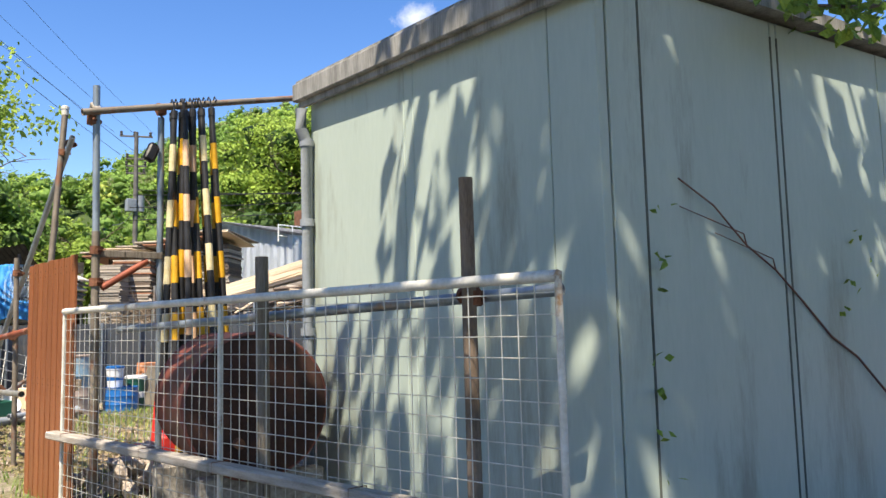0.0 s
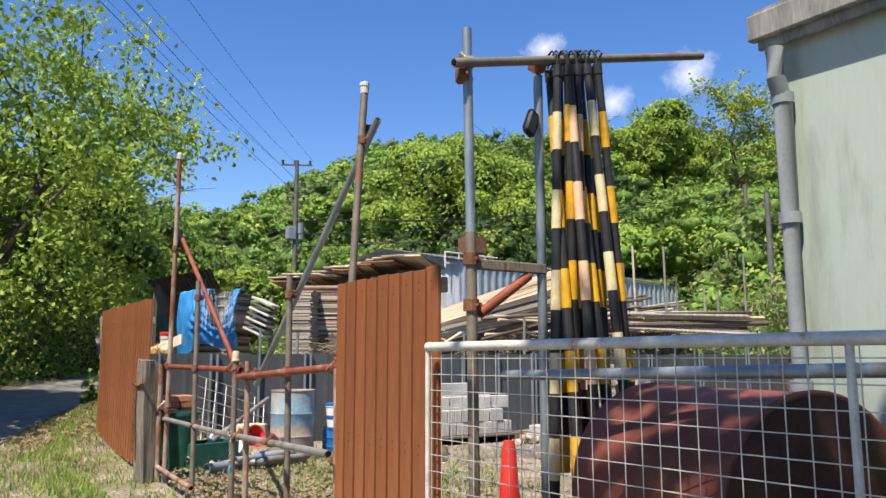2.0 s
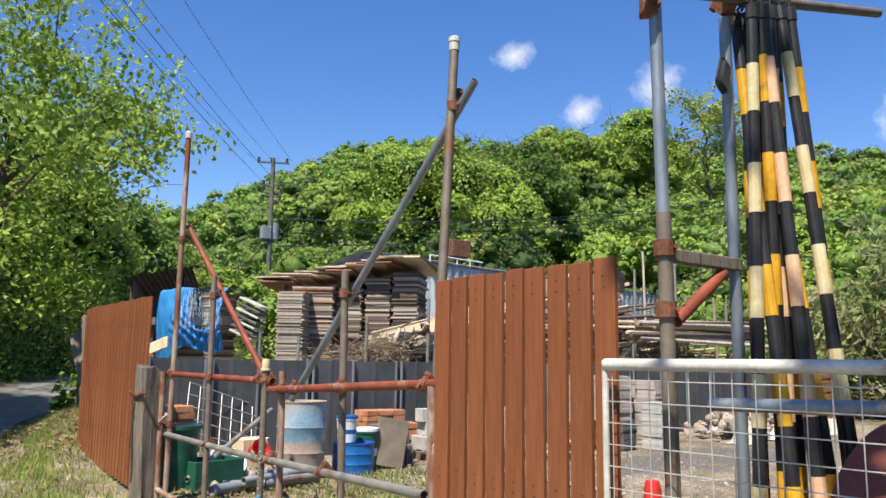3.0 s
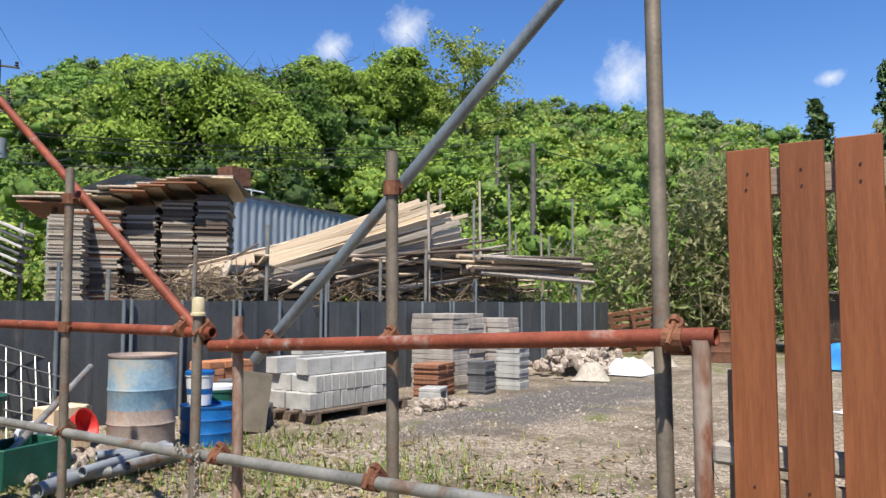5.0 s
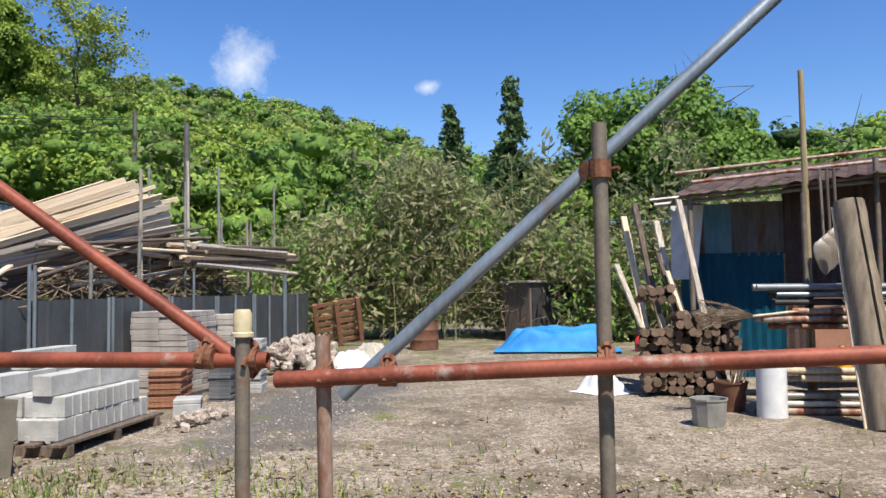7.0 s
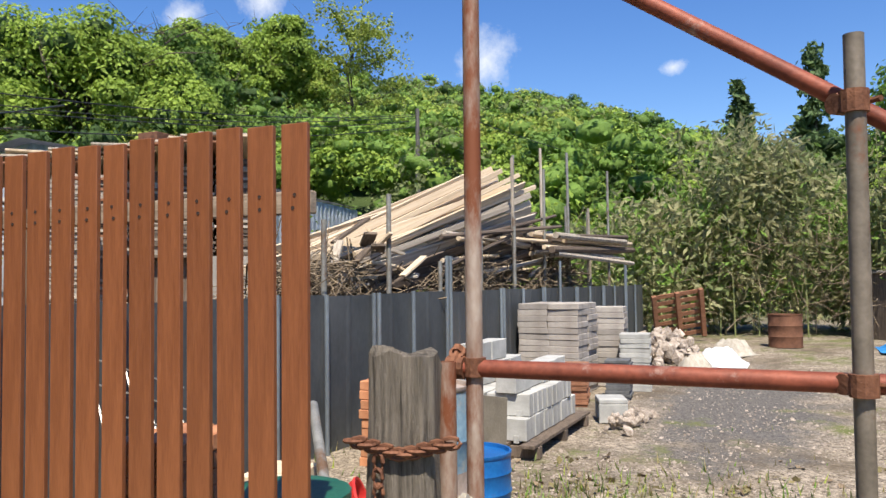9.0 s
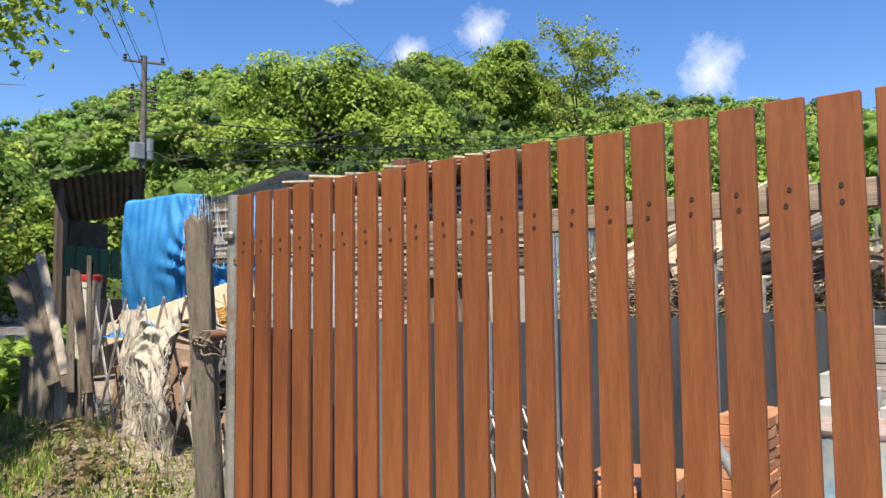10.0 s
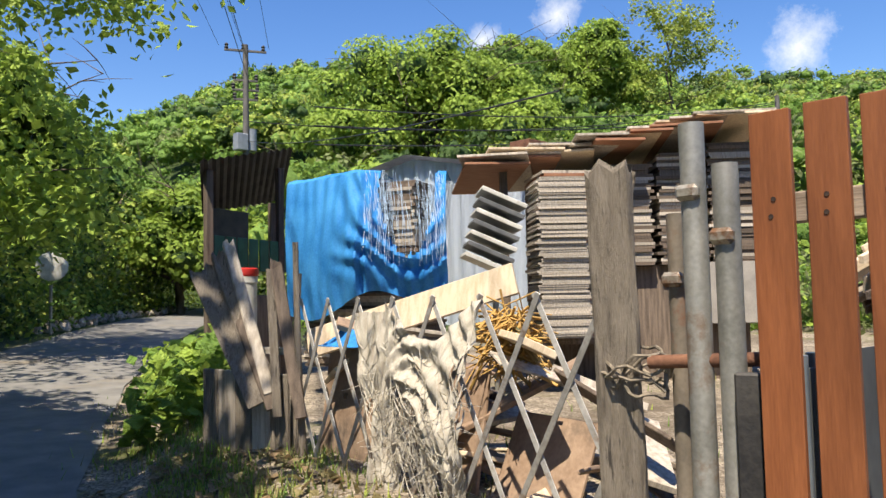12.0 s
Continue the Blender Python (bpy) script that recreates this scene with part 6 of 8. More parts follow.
# ---- junk fence with the folding lattice ----
def lattice_fence():
    P0, P1 = Vector((3.03, 17.15, 0)), Vector((2.62, 14.5, 0))
    d = (P1 - P0).normalized()
    L = (P1 - P0).length
    nrm = Vector((-0.98, -0.16, 0))
    lat = thing("folding_lattice", "folding gate of crossed grey metal strips", "folding gate", Matrix.Identity(4))

    def at(s, z, o=0.0):
        p = P0 + d * s + nrm * o
        return Vector((p.x, p.y, z))

    top, h, cell = 1.96, 1.35, 0.195 * 2
    rise = 0.66
    k = -2
    M_strip = surface("dull_metal_strip", (0.28, 0.27, 0.25), (0.52, 0.5, 0.47), 9, 0.5, 0.4, 0.1, (1, 1, 1), 60, (0.22, 0.14, 0.09), 6, 0.3)
    while k < 9:
        for sgn, off in ((1, 0.0), (-1, 0.012)):
            s0 = k * cell + (0 if sgn > 0 else 0)
            a_s, b_s = (s0, s0 + h / rise * cell / 1.0) if sgn > 0 else (s0 + cell * 0.06, s0 - h / rise * cell)
            za, zb = top, top - h
            pts = []
            ends = []
            lo, hi = -0.02, L + 0.02
            for s, z in ((a_s, za), (b_s, zb)):
                ends.append([s, z])
            (s1, z1), (s2, z2) = ends
            for e, o in ((ends[0], ends[1]), (ends[1], ends[0])):
                lim = lo if e[0] < lo else hi if e[0] > hi else None
                if lim is not None and (o[0] - e[0]):
                    f = (lim - e[0]) / (o[0] - e[0])
                    e[1] += (o[1] - e[1]) * f
                    e[0] = lim
            if abs(ends[0][0] - ends[1][0]) < 0.1 or not (lo - 0.01 <= ends[0][0] <= hi + 0.01) or not (lo - 0.01 <= ends[1][0] <= hi + 0.01):
                continue
            A, B = at(ends[0][0], ends[0][1], off), at(ends[1][0], ends[1][1], off)
            bm = bm_new()
            m, ln = between(A, B)
            # flat strip with its face to the lane
            z_axis = (B - A).normalized()
            x_axis = nrm.cross(z_axis).normalized()
            rot = Matrix((x_axis, nrm, z_axis)).transposed().to_4x4()
            box(bm, (0.026, 0.006, ln + 0.03), Matrix.Translation((A + B) / 2) @ rot, 0.001)
            part("strip", bm, M_strip, lat)
        k += 1
    # weathered post with rope
    post = thing("old_post", "split weathered timber post bound with rope", "post", Matrix.Identity(4))
    bm = bm_new()
    foot, head = Vector((2.24, 14.12, 0.5)), Vector((2.08, 14.05, 2.34))
    m, ln = between(foot, head)
    box(bm, (0.135, 0.07, ln), m @ Matrix.Translation((0, 0, ln / 2)), 0.012)
    bmesh.ops.subdivide_edges(bm, edges=[e for e in bm.edges if e.calc_length() > 0.6], cuts=18)
    bmesh.ops.subdivide_edges(bm, edges=[e for e in bm.edges if 0.04 < e.calc_length() < 0.14 and abs(e.verts[0].co.z - e.verts[1].co.z) < 0.03], cuts=2)
    for v in bm.verts:
        v.co += Vector((noise.noise(Vector((v.co.x * 30, v.co.y * 30, v.co.z * 3))), noise.noise(Vector((v.co.x * 30 + 7, v.co.y * 30, v.co.z * 3))), 0)) * 0.012
        if v.co.z > 2.2:
            v.co.z += 0.07 * noise.noise(Vector((v.co.x * 40, v.co.y * 40, 2)))
    part("timber", bm, M_timber_grey, post)
    M_rope = surface("old_rope", (0.09, 0.075, 0.055), (0.3, 0.25, 0.19), 40, 0.95, 0, 0.5)
    rope = thing("rope", "frayed pale rope tied round post and pipes", "rope", Matrix.Identity(4))
    for k in range(5):
        bm = bm_new()
        pts = []
        for i in range(25):
            a = i / 24 * 2 * math.pi
            c = Vector((2.15, 14.03, 1.70 + 0.013 * k - 0.02 * math.sin(a * 2 + k)))
            pts.append(c + Vector(((0.058 + 0.004 * k) * math.cos(a) + 0.016 * math.sin(3 * a + 2 * k), (0.1 + 0.01 * (k % 3)) * math.sin(a), 0.035 * math.sin(a * (1 + k % 2) + k * 1.9) + 0.015 * math.sin(5 * a + k))))
        chain_tube(bm, pts, 0.0055, 6)
        part("strand", bm, M_rope, rope, smooth=True)
    bm = bm_new()
    chain_tube(bm, [Vector((2.14, 14.0, 2.33)), Vector((2.13, 14.05, 2.05)), Vector((2.16, 14.08, 1.85)), Vector((2.12, 14.0, 1.72))], 0.009, 6)
    part("strand", bm, M_rope, rope, smooth=True)
    for x, y, top_z, r, mt, lab in ((2.13, 13.80, 2.44, 0.036, M_tube_grey, "grey steel pipe post tied with rope"), (2.12, 13.70, 2.31, 0.036, M_tube_grey, "grey steel pipe post beside the slats"), (2.24, 13.92, 2.2, 0.03, M_tube_brown, "weathered pipe post behind the rope")):
        one = thing("pipe_post", lab, "post", Matrix.Identity(4), group="pipe posts")
        pole(one, "pipe", (x, y, 0.5), (x, y, top_z), mt, r)
        bm = bm_new()
        box(bm, (0.035, 0.07, 0.045), pose(x - 0.035, y, top_z - 0.2), 0.012)
        part("fitting", bm, M_clamp_zinc, one)
    bar = thing("rusty_bar", "short rusty bar tied across the pipes", "bar")
    pole(bar, "bar", (2.11, 13.95, 1.76), (2.16, 13.60, 1.78), M_rust, 0.02)
    edge = thing("sheet_edge", "black and blue-grey metal sheet standing at the fence corner", "sheet", Matrix.Identity(4))
    bm = bm_new()
    box(bm, (0.035, 0.07, 1.3), pose(2.06, 13.63, 1.1, 0, 0, 10), 0.006)
    part("black_edge", bm, M_black_iron, edge)
    bm = bm_new()
    box(bm, (0.012, 0.2, 1.3), pose(2.07, 13.50, 1.12, 0, 0, 4), 0.003)
    part("sheet", bm, M_sheet_fence, edge)

    # white netting hung over the lattice
    def cloth(u, v):
        s = 0.8 + 1.2 * u
        sag = 0.2 * math.sin(min(1.0, max(0.0, (u - 0.3) / 0.66)) * math.pi)
        z = 1.95 - sag * (1 - 0.6 * v) - v * (0.95 + 0.3 * math.sin(u * 8 + 0.6)) - 0.06 * (u < 0.3)
        s = 1.4 + (s - 1.4) * (1 - 0.34 * v)
        bend = v * 1.0 - 0.5 * ((u - 0.64) / 0.36) ** 2
        swag = smooth01(0.28, 0.4, u) * (1 - smooth01(0.5, 0.85, v))
        fold = 0.02 * math.sin(bend * 40 + 3 * noise.noise(Vector((u * 5, v * 5, 3)))) * swag
        fold += 0.028 * math.sin(u * 62 + 4 * noise.noise(Vector((u * 4, v * 2.5, 1)))) * (1 - swag) * (0.5 + 0.6 * v)
        fold += 0.05 * noise.noise(Vector((u * 5 + v * 2, v * 6, 12))) + 0.014 * noise.noise(Vector((u * 36, v * 16, 6)))
        return at(s, z + 0.03 * noise.noise(Vector((u * 12, v * 6, 8))), 0.05 + fold + 0.07 * swag * math.sin(v * 3.0))

    net = thing("torn_cloth", "torn dirty white cloth hung over the lattice", "cloth", Matrix.Identity(4))
    bm = bm_new()
    nx, ny = 120, 70
    grid = [[bm.verts.new(cloth(i / nx, j / ny)) for j in range(ny + 1)] for i in range(nx + 1)]
    for i in range(nx):
        for j in range(ny):
            if noise.noise(Vector((i * 0.09, j * 0.03, 4))) + 0.4 * noise.noise(Vector((i * 0.5, j * 0.06, 9))) > 0.06 + 0.75 * (1 - j / ny):
                continue
            bm.faces.new((grid[i][j], grid[i + 1][j], grid[i + 1][j + 1], grid[i][j + 1]))
    bmesh.ops.delete(bm, geom=[v for v in bm.verts if not v.link_faces], context="VERTS")
    part("cloth", bm, M_white_cloth, net, smooth=True)
    bm = bm_new()
    rs = random.Random(6)
    for k in range(300):
        u = rs.random() ** 0.8
        p = cloth(u, rs.uniform(0.25, 1.0))
        ln = rs.uniform(0.06, 0.45) * rs.random()
        chain_tube(bm, [p, p + Vector((rs.uniform(-0.03, 0.03), rs.uniform(-0.03, 0.03), -ln * 0.5)), p + Vector((rs.uniform(-0.12, 0.12), rs.uniform(-0.12, 0.12), -ln))], 0.0028, 3, 0.001)
    for k in range(150):                     # loose strands that sag across the folds
        u, v = rs.random(), rs.random() ** 0.8
        a = cloth(u, v)
        b = cloth(min(1, max(0, u + rs.uniform(-0.3, 0.3))), min(1, max(0, v + rs.uniform(-0.12, 0.12))))
        sag = Vector((-0.02, -0.02, -rs.uniform(0.03, 0.16)))
        chain_tube(bm, [a, a.lerp(b, 0.25) + sag * 0.75, a.lerp(b, 0.5) + sag, a.lerp(b, 0.75) + sag * 0.75, b], 0.0026, 3)
    part("threads", bm, M_white_cloth, net, "hanging frayed threads")

    # boards behind the lattice
    wood = surface("stained_plywood", (0.2, 0.13, 0.085), (0.38, 0.27, 0.19), 3, 0.85, 0, 0.15, (1, 1, 1), 40, (0.12, 0.09, 0.07), 2, 0.4)
    for k, (s, z, w, hh, tilt, o) in enumerate(((0.35, 1.2, 0.75, 0.95, 8, -0.22), (1.25, 1.15, 0.8, 0.85, 10, -0.32), (2.0, 1.0, 0.6, 0.75, 25, -0.42))):
        p = at(s, z, o)
        bm = bm_new()
        box(bm, (w, 0.02, hh), None, 0.004)
        solid("plywood_sheet", bm, wood, "stained brown plywood sheet leaning behind the lattice", "plywood", Matrix.Translation(p) @ Matrix.Rotation(math.atan2(d.y, d.x), 4, "Z") @ Matrix.Rotation(radians(-tilt), 4, "X"), group="leaning panels")
    bm = bm_new()
    m, ln = between((3.15, 17.25, 1.66), (3.72, 15.85, 2.07))
    box(bm, (0.03, 0.2, ln), m @ Matrix.Translation((0, 0, ln / 2)) @ Matrix.Rotation(radians(-12), 4, "Z"), 0.004)
    solid("long_board", bm, M_plank_light, "long pale plank lying across the junk", "board")
    rs = random.Random(15)
    for k in range(46):
        p = at(rs.uniform(0.2, 2.6), rs.uniform(0.75, 1.75), rs.uniform(-1.3, -0.35))
        bm = bm_new()
        box(bm, (rs.uniform(0.06, 0.22), rs.uniform(0.3, 0.9), rs.uniform(0.015, 0.05)), None, 0.004)
        solid("scrap_board", bm, (M_plank_grey, M_plank_dark, M_plank_light, wood)[k % 4], "broken board in a heap of scrap timber", "board",
              Matrix.Translation(p) @ Euler((rs.uniform(-0.6, 0.6), rs.uniform(-0.6, 0.6), rs.uniform(0, 3.1))).to_matrix().to_4x4(), group="scrap boards")
    for k, (a, b, w, tone) in enumerate((((2.84, 17.30, 1.30), (2.70, 17.86, 2.20), 0.24, M_timber_grey), ((2.86, 17.28, 1.35), (2.82, 17.76, 2.38), 0.075, M_plank_grey),
                                        ((2.88, 17.22, 1.2), (2.90, 17.32, 2.16), 0.06, M_timber_grey), ((2.85, 17.30, 1.3), (2.76, 17.80, 2.30), 0.09, M_timber_grey),
                                        ((2.86, 17.25, 1.25), (2.80, 17.55, 1.85), 0.07, M_plank_dark), ((2.95, 17.05, 1.2), (2.93, 17.30, 2.22), 0.08, M_plank_dark))):
        bm = bm_new()
        m, ln = between(a, b)
        face = Vector((-0.5, -0.85, 0))
        z_axis = (Vector(b) - Vector(a)).normalized()
        x_axis = face.cross(z_axis).normalized()
        rot = Matrix((x_axis, z_axis.cross(x_axis), z_axis)).transposed().to_4x4()
        box(bm, (w, 0.028, ln), Matrix.Translation((Vector(a) + Vector(b)) / 2) @ rot, 0.005)
        bmesh.ops.subdivide_edges(bm, edges=[e for e in bm.edges if e.calc_length() > 0.05 and max(v.co.z for v in e.verts) > max(a[2], b[2]) - 0.12 and abs(e.verts[0].co.z - e.verts[1].co.z) < 0.12], cuts=5)
        for v in bm.verts:
            if v.co.z > b[2] - 0.1:
                v.co.z += 0.09 * noise.noise(Vector((v.co.x * 60, v.co.y * 60, k)))
        solid("leaning_plank", bm, tone, "split grey plank leaning at the fence end", "plank", group="leaning planks")
    for k, (s, ln, lx) in enumerate(((-0.04, 1.45, 0.0), (-0.12, 1.3, 0.06), (0.05, 1.5, -0.05))):
        one = thing("fence_stake", "rough wooden stake at the end of the lattice", "stake", Matrix.Identity(4), group="fence stakes")
        bm = bm_new()
        a = at(s, 0.85, 0.02)
        chain_tube(bm, [a, a + Vector((lx * 0.5, 0.02, ln * 0.5)), a + Vector((lx, 0.0, ln))], 0.028, 8, 0.02)
        part("wood", bm, M_timber_grey, one, smooth=True)
    bm = bm_new()
    box(bm, (0.05, 0.4, 0.05), Matrix.Translation(at(-0.25, 1.62, 0.05)) @ Matrix.Rotation(0.2, 4, "Z"), 0.006)
    solid("cross_piece", bm, M_timber_grey_h, "short weathered timber nailed across the stakes", "timber")
    sheet_over("blue_scrap", "scrap of blue tarpaulin on the boards", "tarpaulin", M_blue_tarp, heap(0.22, 0.2, 0.12, 5, 0.3), 14, 14, Matrix.Translation(at(0.45, 1.66, -0.25)))
    brush("dry_stalks", "bundle of orange dry stalks in the junk", 3.2, 15.45, 0.12, 0.16, 1.55, 0.3, 150, 9, surface("orange_stalks", (0.3, 0.16, 0.04), (0.5, 0.32, 0.1), 8, 0.9), 0.45)
    low = thing("low_boards", "row of grey boards under the leaning planks", "boards", Matrix.Identity(4))
    for k in range(5):
        bm = bm_new()
        p = Vector((2.95 - 0.02 * k, 17.3 + 0.2 * k, 1.1))
        box(bm, (0.03, 0.18, 0.75), Matrix.Translation(p) @ Matrix.Rotation(0.15, 4, "Z"), 0.006)
        part("board", bm, M_plank_grey if k % 2 else M_timber_grey, low)


made = set(bpy.data.objects)
lattice_fence()
shift_new(made, 0.42, 0.62)


# ---- blue-grey hall ----
def hall():
    root = thing("metal_hall", "pale blue-grey corrugated metal hall with a low roof", "building", Matrix.Identity(4))
    M_hall = surface("pale_blue_sheet", (0.56, 0.62, 0.71), (0.68, 0.74, 0.82), 1, 0.45, 0.0, 0.05, (1, 1, 0.2), 12)
    A, B = Vector((17.7, 27.3, 0.6)), Vector((33.5, 29.9, 0.6))
    d = (B - A).normalized()
    nrm = Vector((-d.y, d.x, 0))
    top = 5.5
    n = 150
    for start, vec, ln, nn in ((A, d, (B - A).length, n), (A, nrm, 9.0, 80)):
        bm = bm_new()
        rows = []
        side = Vector((d.y, -d.x, 0)) if vec is d else -d
        for i in range(nn + 1):
            p = start + vec * ln * i / nn + side * (0.05 if (i // 2) % 2 else 0)
            z1 = top if vec is d else top + 0.9 * (1 - abs(i / nn - 0.5) * 2)
            rows.append((bm.verts.new((p.x, p.y, 0.4)), bm.verts.new((p.x, p.y, z1))))
        for p, q in zip(rows, rows[1:]):
            bm.faces.new((p[0], q[0], q[1], p[1]))
        bmesh.ops.solidify(bm, geom=bm.faces[:], thickness=0.05)
        part("wall", bm, M_hall, root)
    bm = bm_new()
    e0, e1 = A - d * 0.4 - nrm * 0.1, B - nrm * 0.1
    r0, r1 = A - d * 0.4 + nrm * 4.5, B + nrm * 4.5
    b0, b1 = A - d * 0.4 + nrm * 9.4, B + nrm * 9.4
    for p, q, r, s, z0, z1 in ((e0, e1, r1, r0, top + 0.1, top + 1.0), (r0, r1, b1, b0, top + 1.0, top + 0.1)):
        bm.faces.new([bm.verts.new((v.x, v.y, z)) for v, z in ((p, z0), (q, z0), (r, z1), (s, z1))])
    bmesh.ops.solidify(bm, geom=bm.faces[:], thickness=0.14)
    part("roof", bm, surface("grey_roof_sheet", (0.2, 0.21, 0.23), (0.3, 0.31, 0.33), 2, 0.6, 0.1), root)
    bm = bm_new()
    box(bm, (0.95, 0.8, 0.7), Matrix.Translation(A + d * 2.2 + nrm * 1.5 + Vector((0, 0, top + 0.42))), 0.02)
    part("roof_tank", bm, M_rust, root, "dark brown roof tank")
    for k in range(4):
        for z in (5.45, 5.9):
            bm = bm_new()
            p = A - d * 0.5 + d * 0.75 * k + nrm * 0.3
            tube(bm, (p.x, p.y, z), (p.x + d.x * 0.75, p.y + d.y * 0.75, z), 0.03, seg=6)
            part("railing", bm, M_white_pl, root)
        bm = bm_new()
        tube(bm, (p.x, p.y, 5.2), (p.x, p.y, 5.92), 0.03, seg=6)
        part("railing_post", bm, M_white_pl, root)


hall()


# ---- tool shed and pipe rack ----
def tool_shed():
    root = thing("tool_shed", "open shed with teal corrugated walls and rusty sheet roof", "shed", Matrix.Identity(4))
    M_teal = surface("teal_corrugated", (0.008, 0.1, 0.17), (0.02, 0.17, 0.26), 3, 0.5, 0.1, 0.06, (1, 1, 0.3), 20)
    M_teal_light = surface("pale_blue_corrugated", (0.16, 0.34, 0.42), (0.26, 0.44, 0.52), 3, 0.5)
    M_greyc = surface("grey_corrugated", (0.2, 0.19, 0.18), (0.36, 0.34, 0.32), 3, 0.6, 0.1, 0.1, (1, 1, 0.3), 20, (0.22, 0.13, 0.09), 2, 0.4)
    M_roofs = surface("rust_brown_roof_sheet", (0.11, 0.07, 0.06), (0.24, 0.17, 0.15), 2, 0.75, 0.1, 0.15, (1, 1, 1), 30)

    def corr(name, p, q, z0, z1, mat, amp=0.018):
        p, q = Vector((*p, 0)), Vector((*q, 0))
        v = (q - p)
        nn = max(6, int(v.length / 0.035))
        side = Vector((-v.y, v.x, 0)).normalized()
        bm = bm_new()
        rows = []
        for i in range(nn + 1):
            w = p + v * i / nn + side * amp * math.sin(i * 1.5708)
            rows.append((bm.verts.new((w.x, w.y, z0)), bm.verts.new((w.x, w.y, z1))))
        for a, b in zip(rows, rows[1:]):
            bm.faces.new((a[0], b[0], b[1], a[1]))
        bmesh.ops.solidify(bm, geom=bm.faces[:], thickness=0.004)
        part(name, bm, mat, root)

    corr("wall_sheet", (12.75, 5.72), (12.65, 4.2), 0.4, 2.35, M_teal)
    corr("wall_sheet", (12.72, 5.35), (12.69, 4.95), 2.35, 3.12, M_teal_light)
    corr("wall_sheet", (12.72, 4.95), (12.62, 3.6), 2.3, 3.14, M_greyc)
    # maroon-brown wall; its tone also carries the shade inside the shed
    corr("wall_sheet", (12.62, 4.2), (12.35, 0.6), 0.4, 3.5, M_roofs)
    corr("wall_sheet", (12.75, 5.72), (14.5, 4.5), 0.4, 3.2, M_greyc)
    sheet_over("white_sheet", "white plastic sheet hung on the shed corner", "sheet", M_white_pl, lambda u, v: Vector((0.03 * math.sin(u * 9 + v * 2), (0.5 - 0.12 * v) * (0.5 - u) + 0.08 * v, -1.15 * v)), 14, 14, pose(12.6, 5.62, 3.1))
    bm = bm_new()
    rows = []
    nn = 90
    for i in range(nn + 1):
        y = 6.0 - 6.2 * i / nn
        o = 0.02 * math.sin(i * 1.5708)
        rows.append((bm.verts.new((11.8 - 0.2 * i / nn, y, 3.16 + o + 0.085 * (6 - y))), bm.verts.new((15.0, y - 1.3, 3.9 + o + 0.085 * (6 - y)))))
    for a, b in zip(rows, rows[1:]):
        bm.faces.new((a[0], b[0], b[1], a[1]))
    bmesh.ops.solidify(bm, geom=bm.faces[:], thickness=0.006)
    part("roof", bm, M_roofs, root)
    for x, z in ((12.05, 3.14), (12.5, 3.26)):
        bm = bm_new()
        tube(bm, (x, 6.2, z - 0.08), (x - 0.1, -0.2, z + 0.45), 0.03, seg=8)
        part("purlin", bm, M_tube_grey, root, smooth=True)
    for x, z in ((12.3, 3.36), (13.7, 3.7)):
        bm = bm_new()
        tube(bm, (x, 5.6, z + 0.06), (x - 0.05, 0.5, z + 0.5), 0.03, seg=8)
        part("roof_pipe", bm, M_tube_rust, root, "pale tube lying on the roof", smooth=True)
    for y in (5.7, 3.1, 0.9):
        bm = bm_new()
        tube(bm, (11.95, y, 0.3), (11.95, y, 3.15 + 0.5 * (y < 4)), 0.04, seg=10)
        part("post", bm, M_tube_brown, root, smooth=True)
    for y, w in ((3.6, 1.3), (2.2, 1.2), (0.9, 1.2)):
        bm = bm_new()
        box(bm, (0.03, w, 1.1), pose(11.6, y, 1.15, 0, 6, 4), 0.004)
        part("panel", bm, surface("red_brown_panel", (0.2, 0.09, 0.055), (0.33, 0.17, 0.11), 3, 0.75), root, "red-brown board panel")


tool_shed()


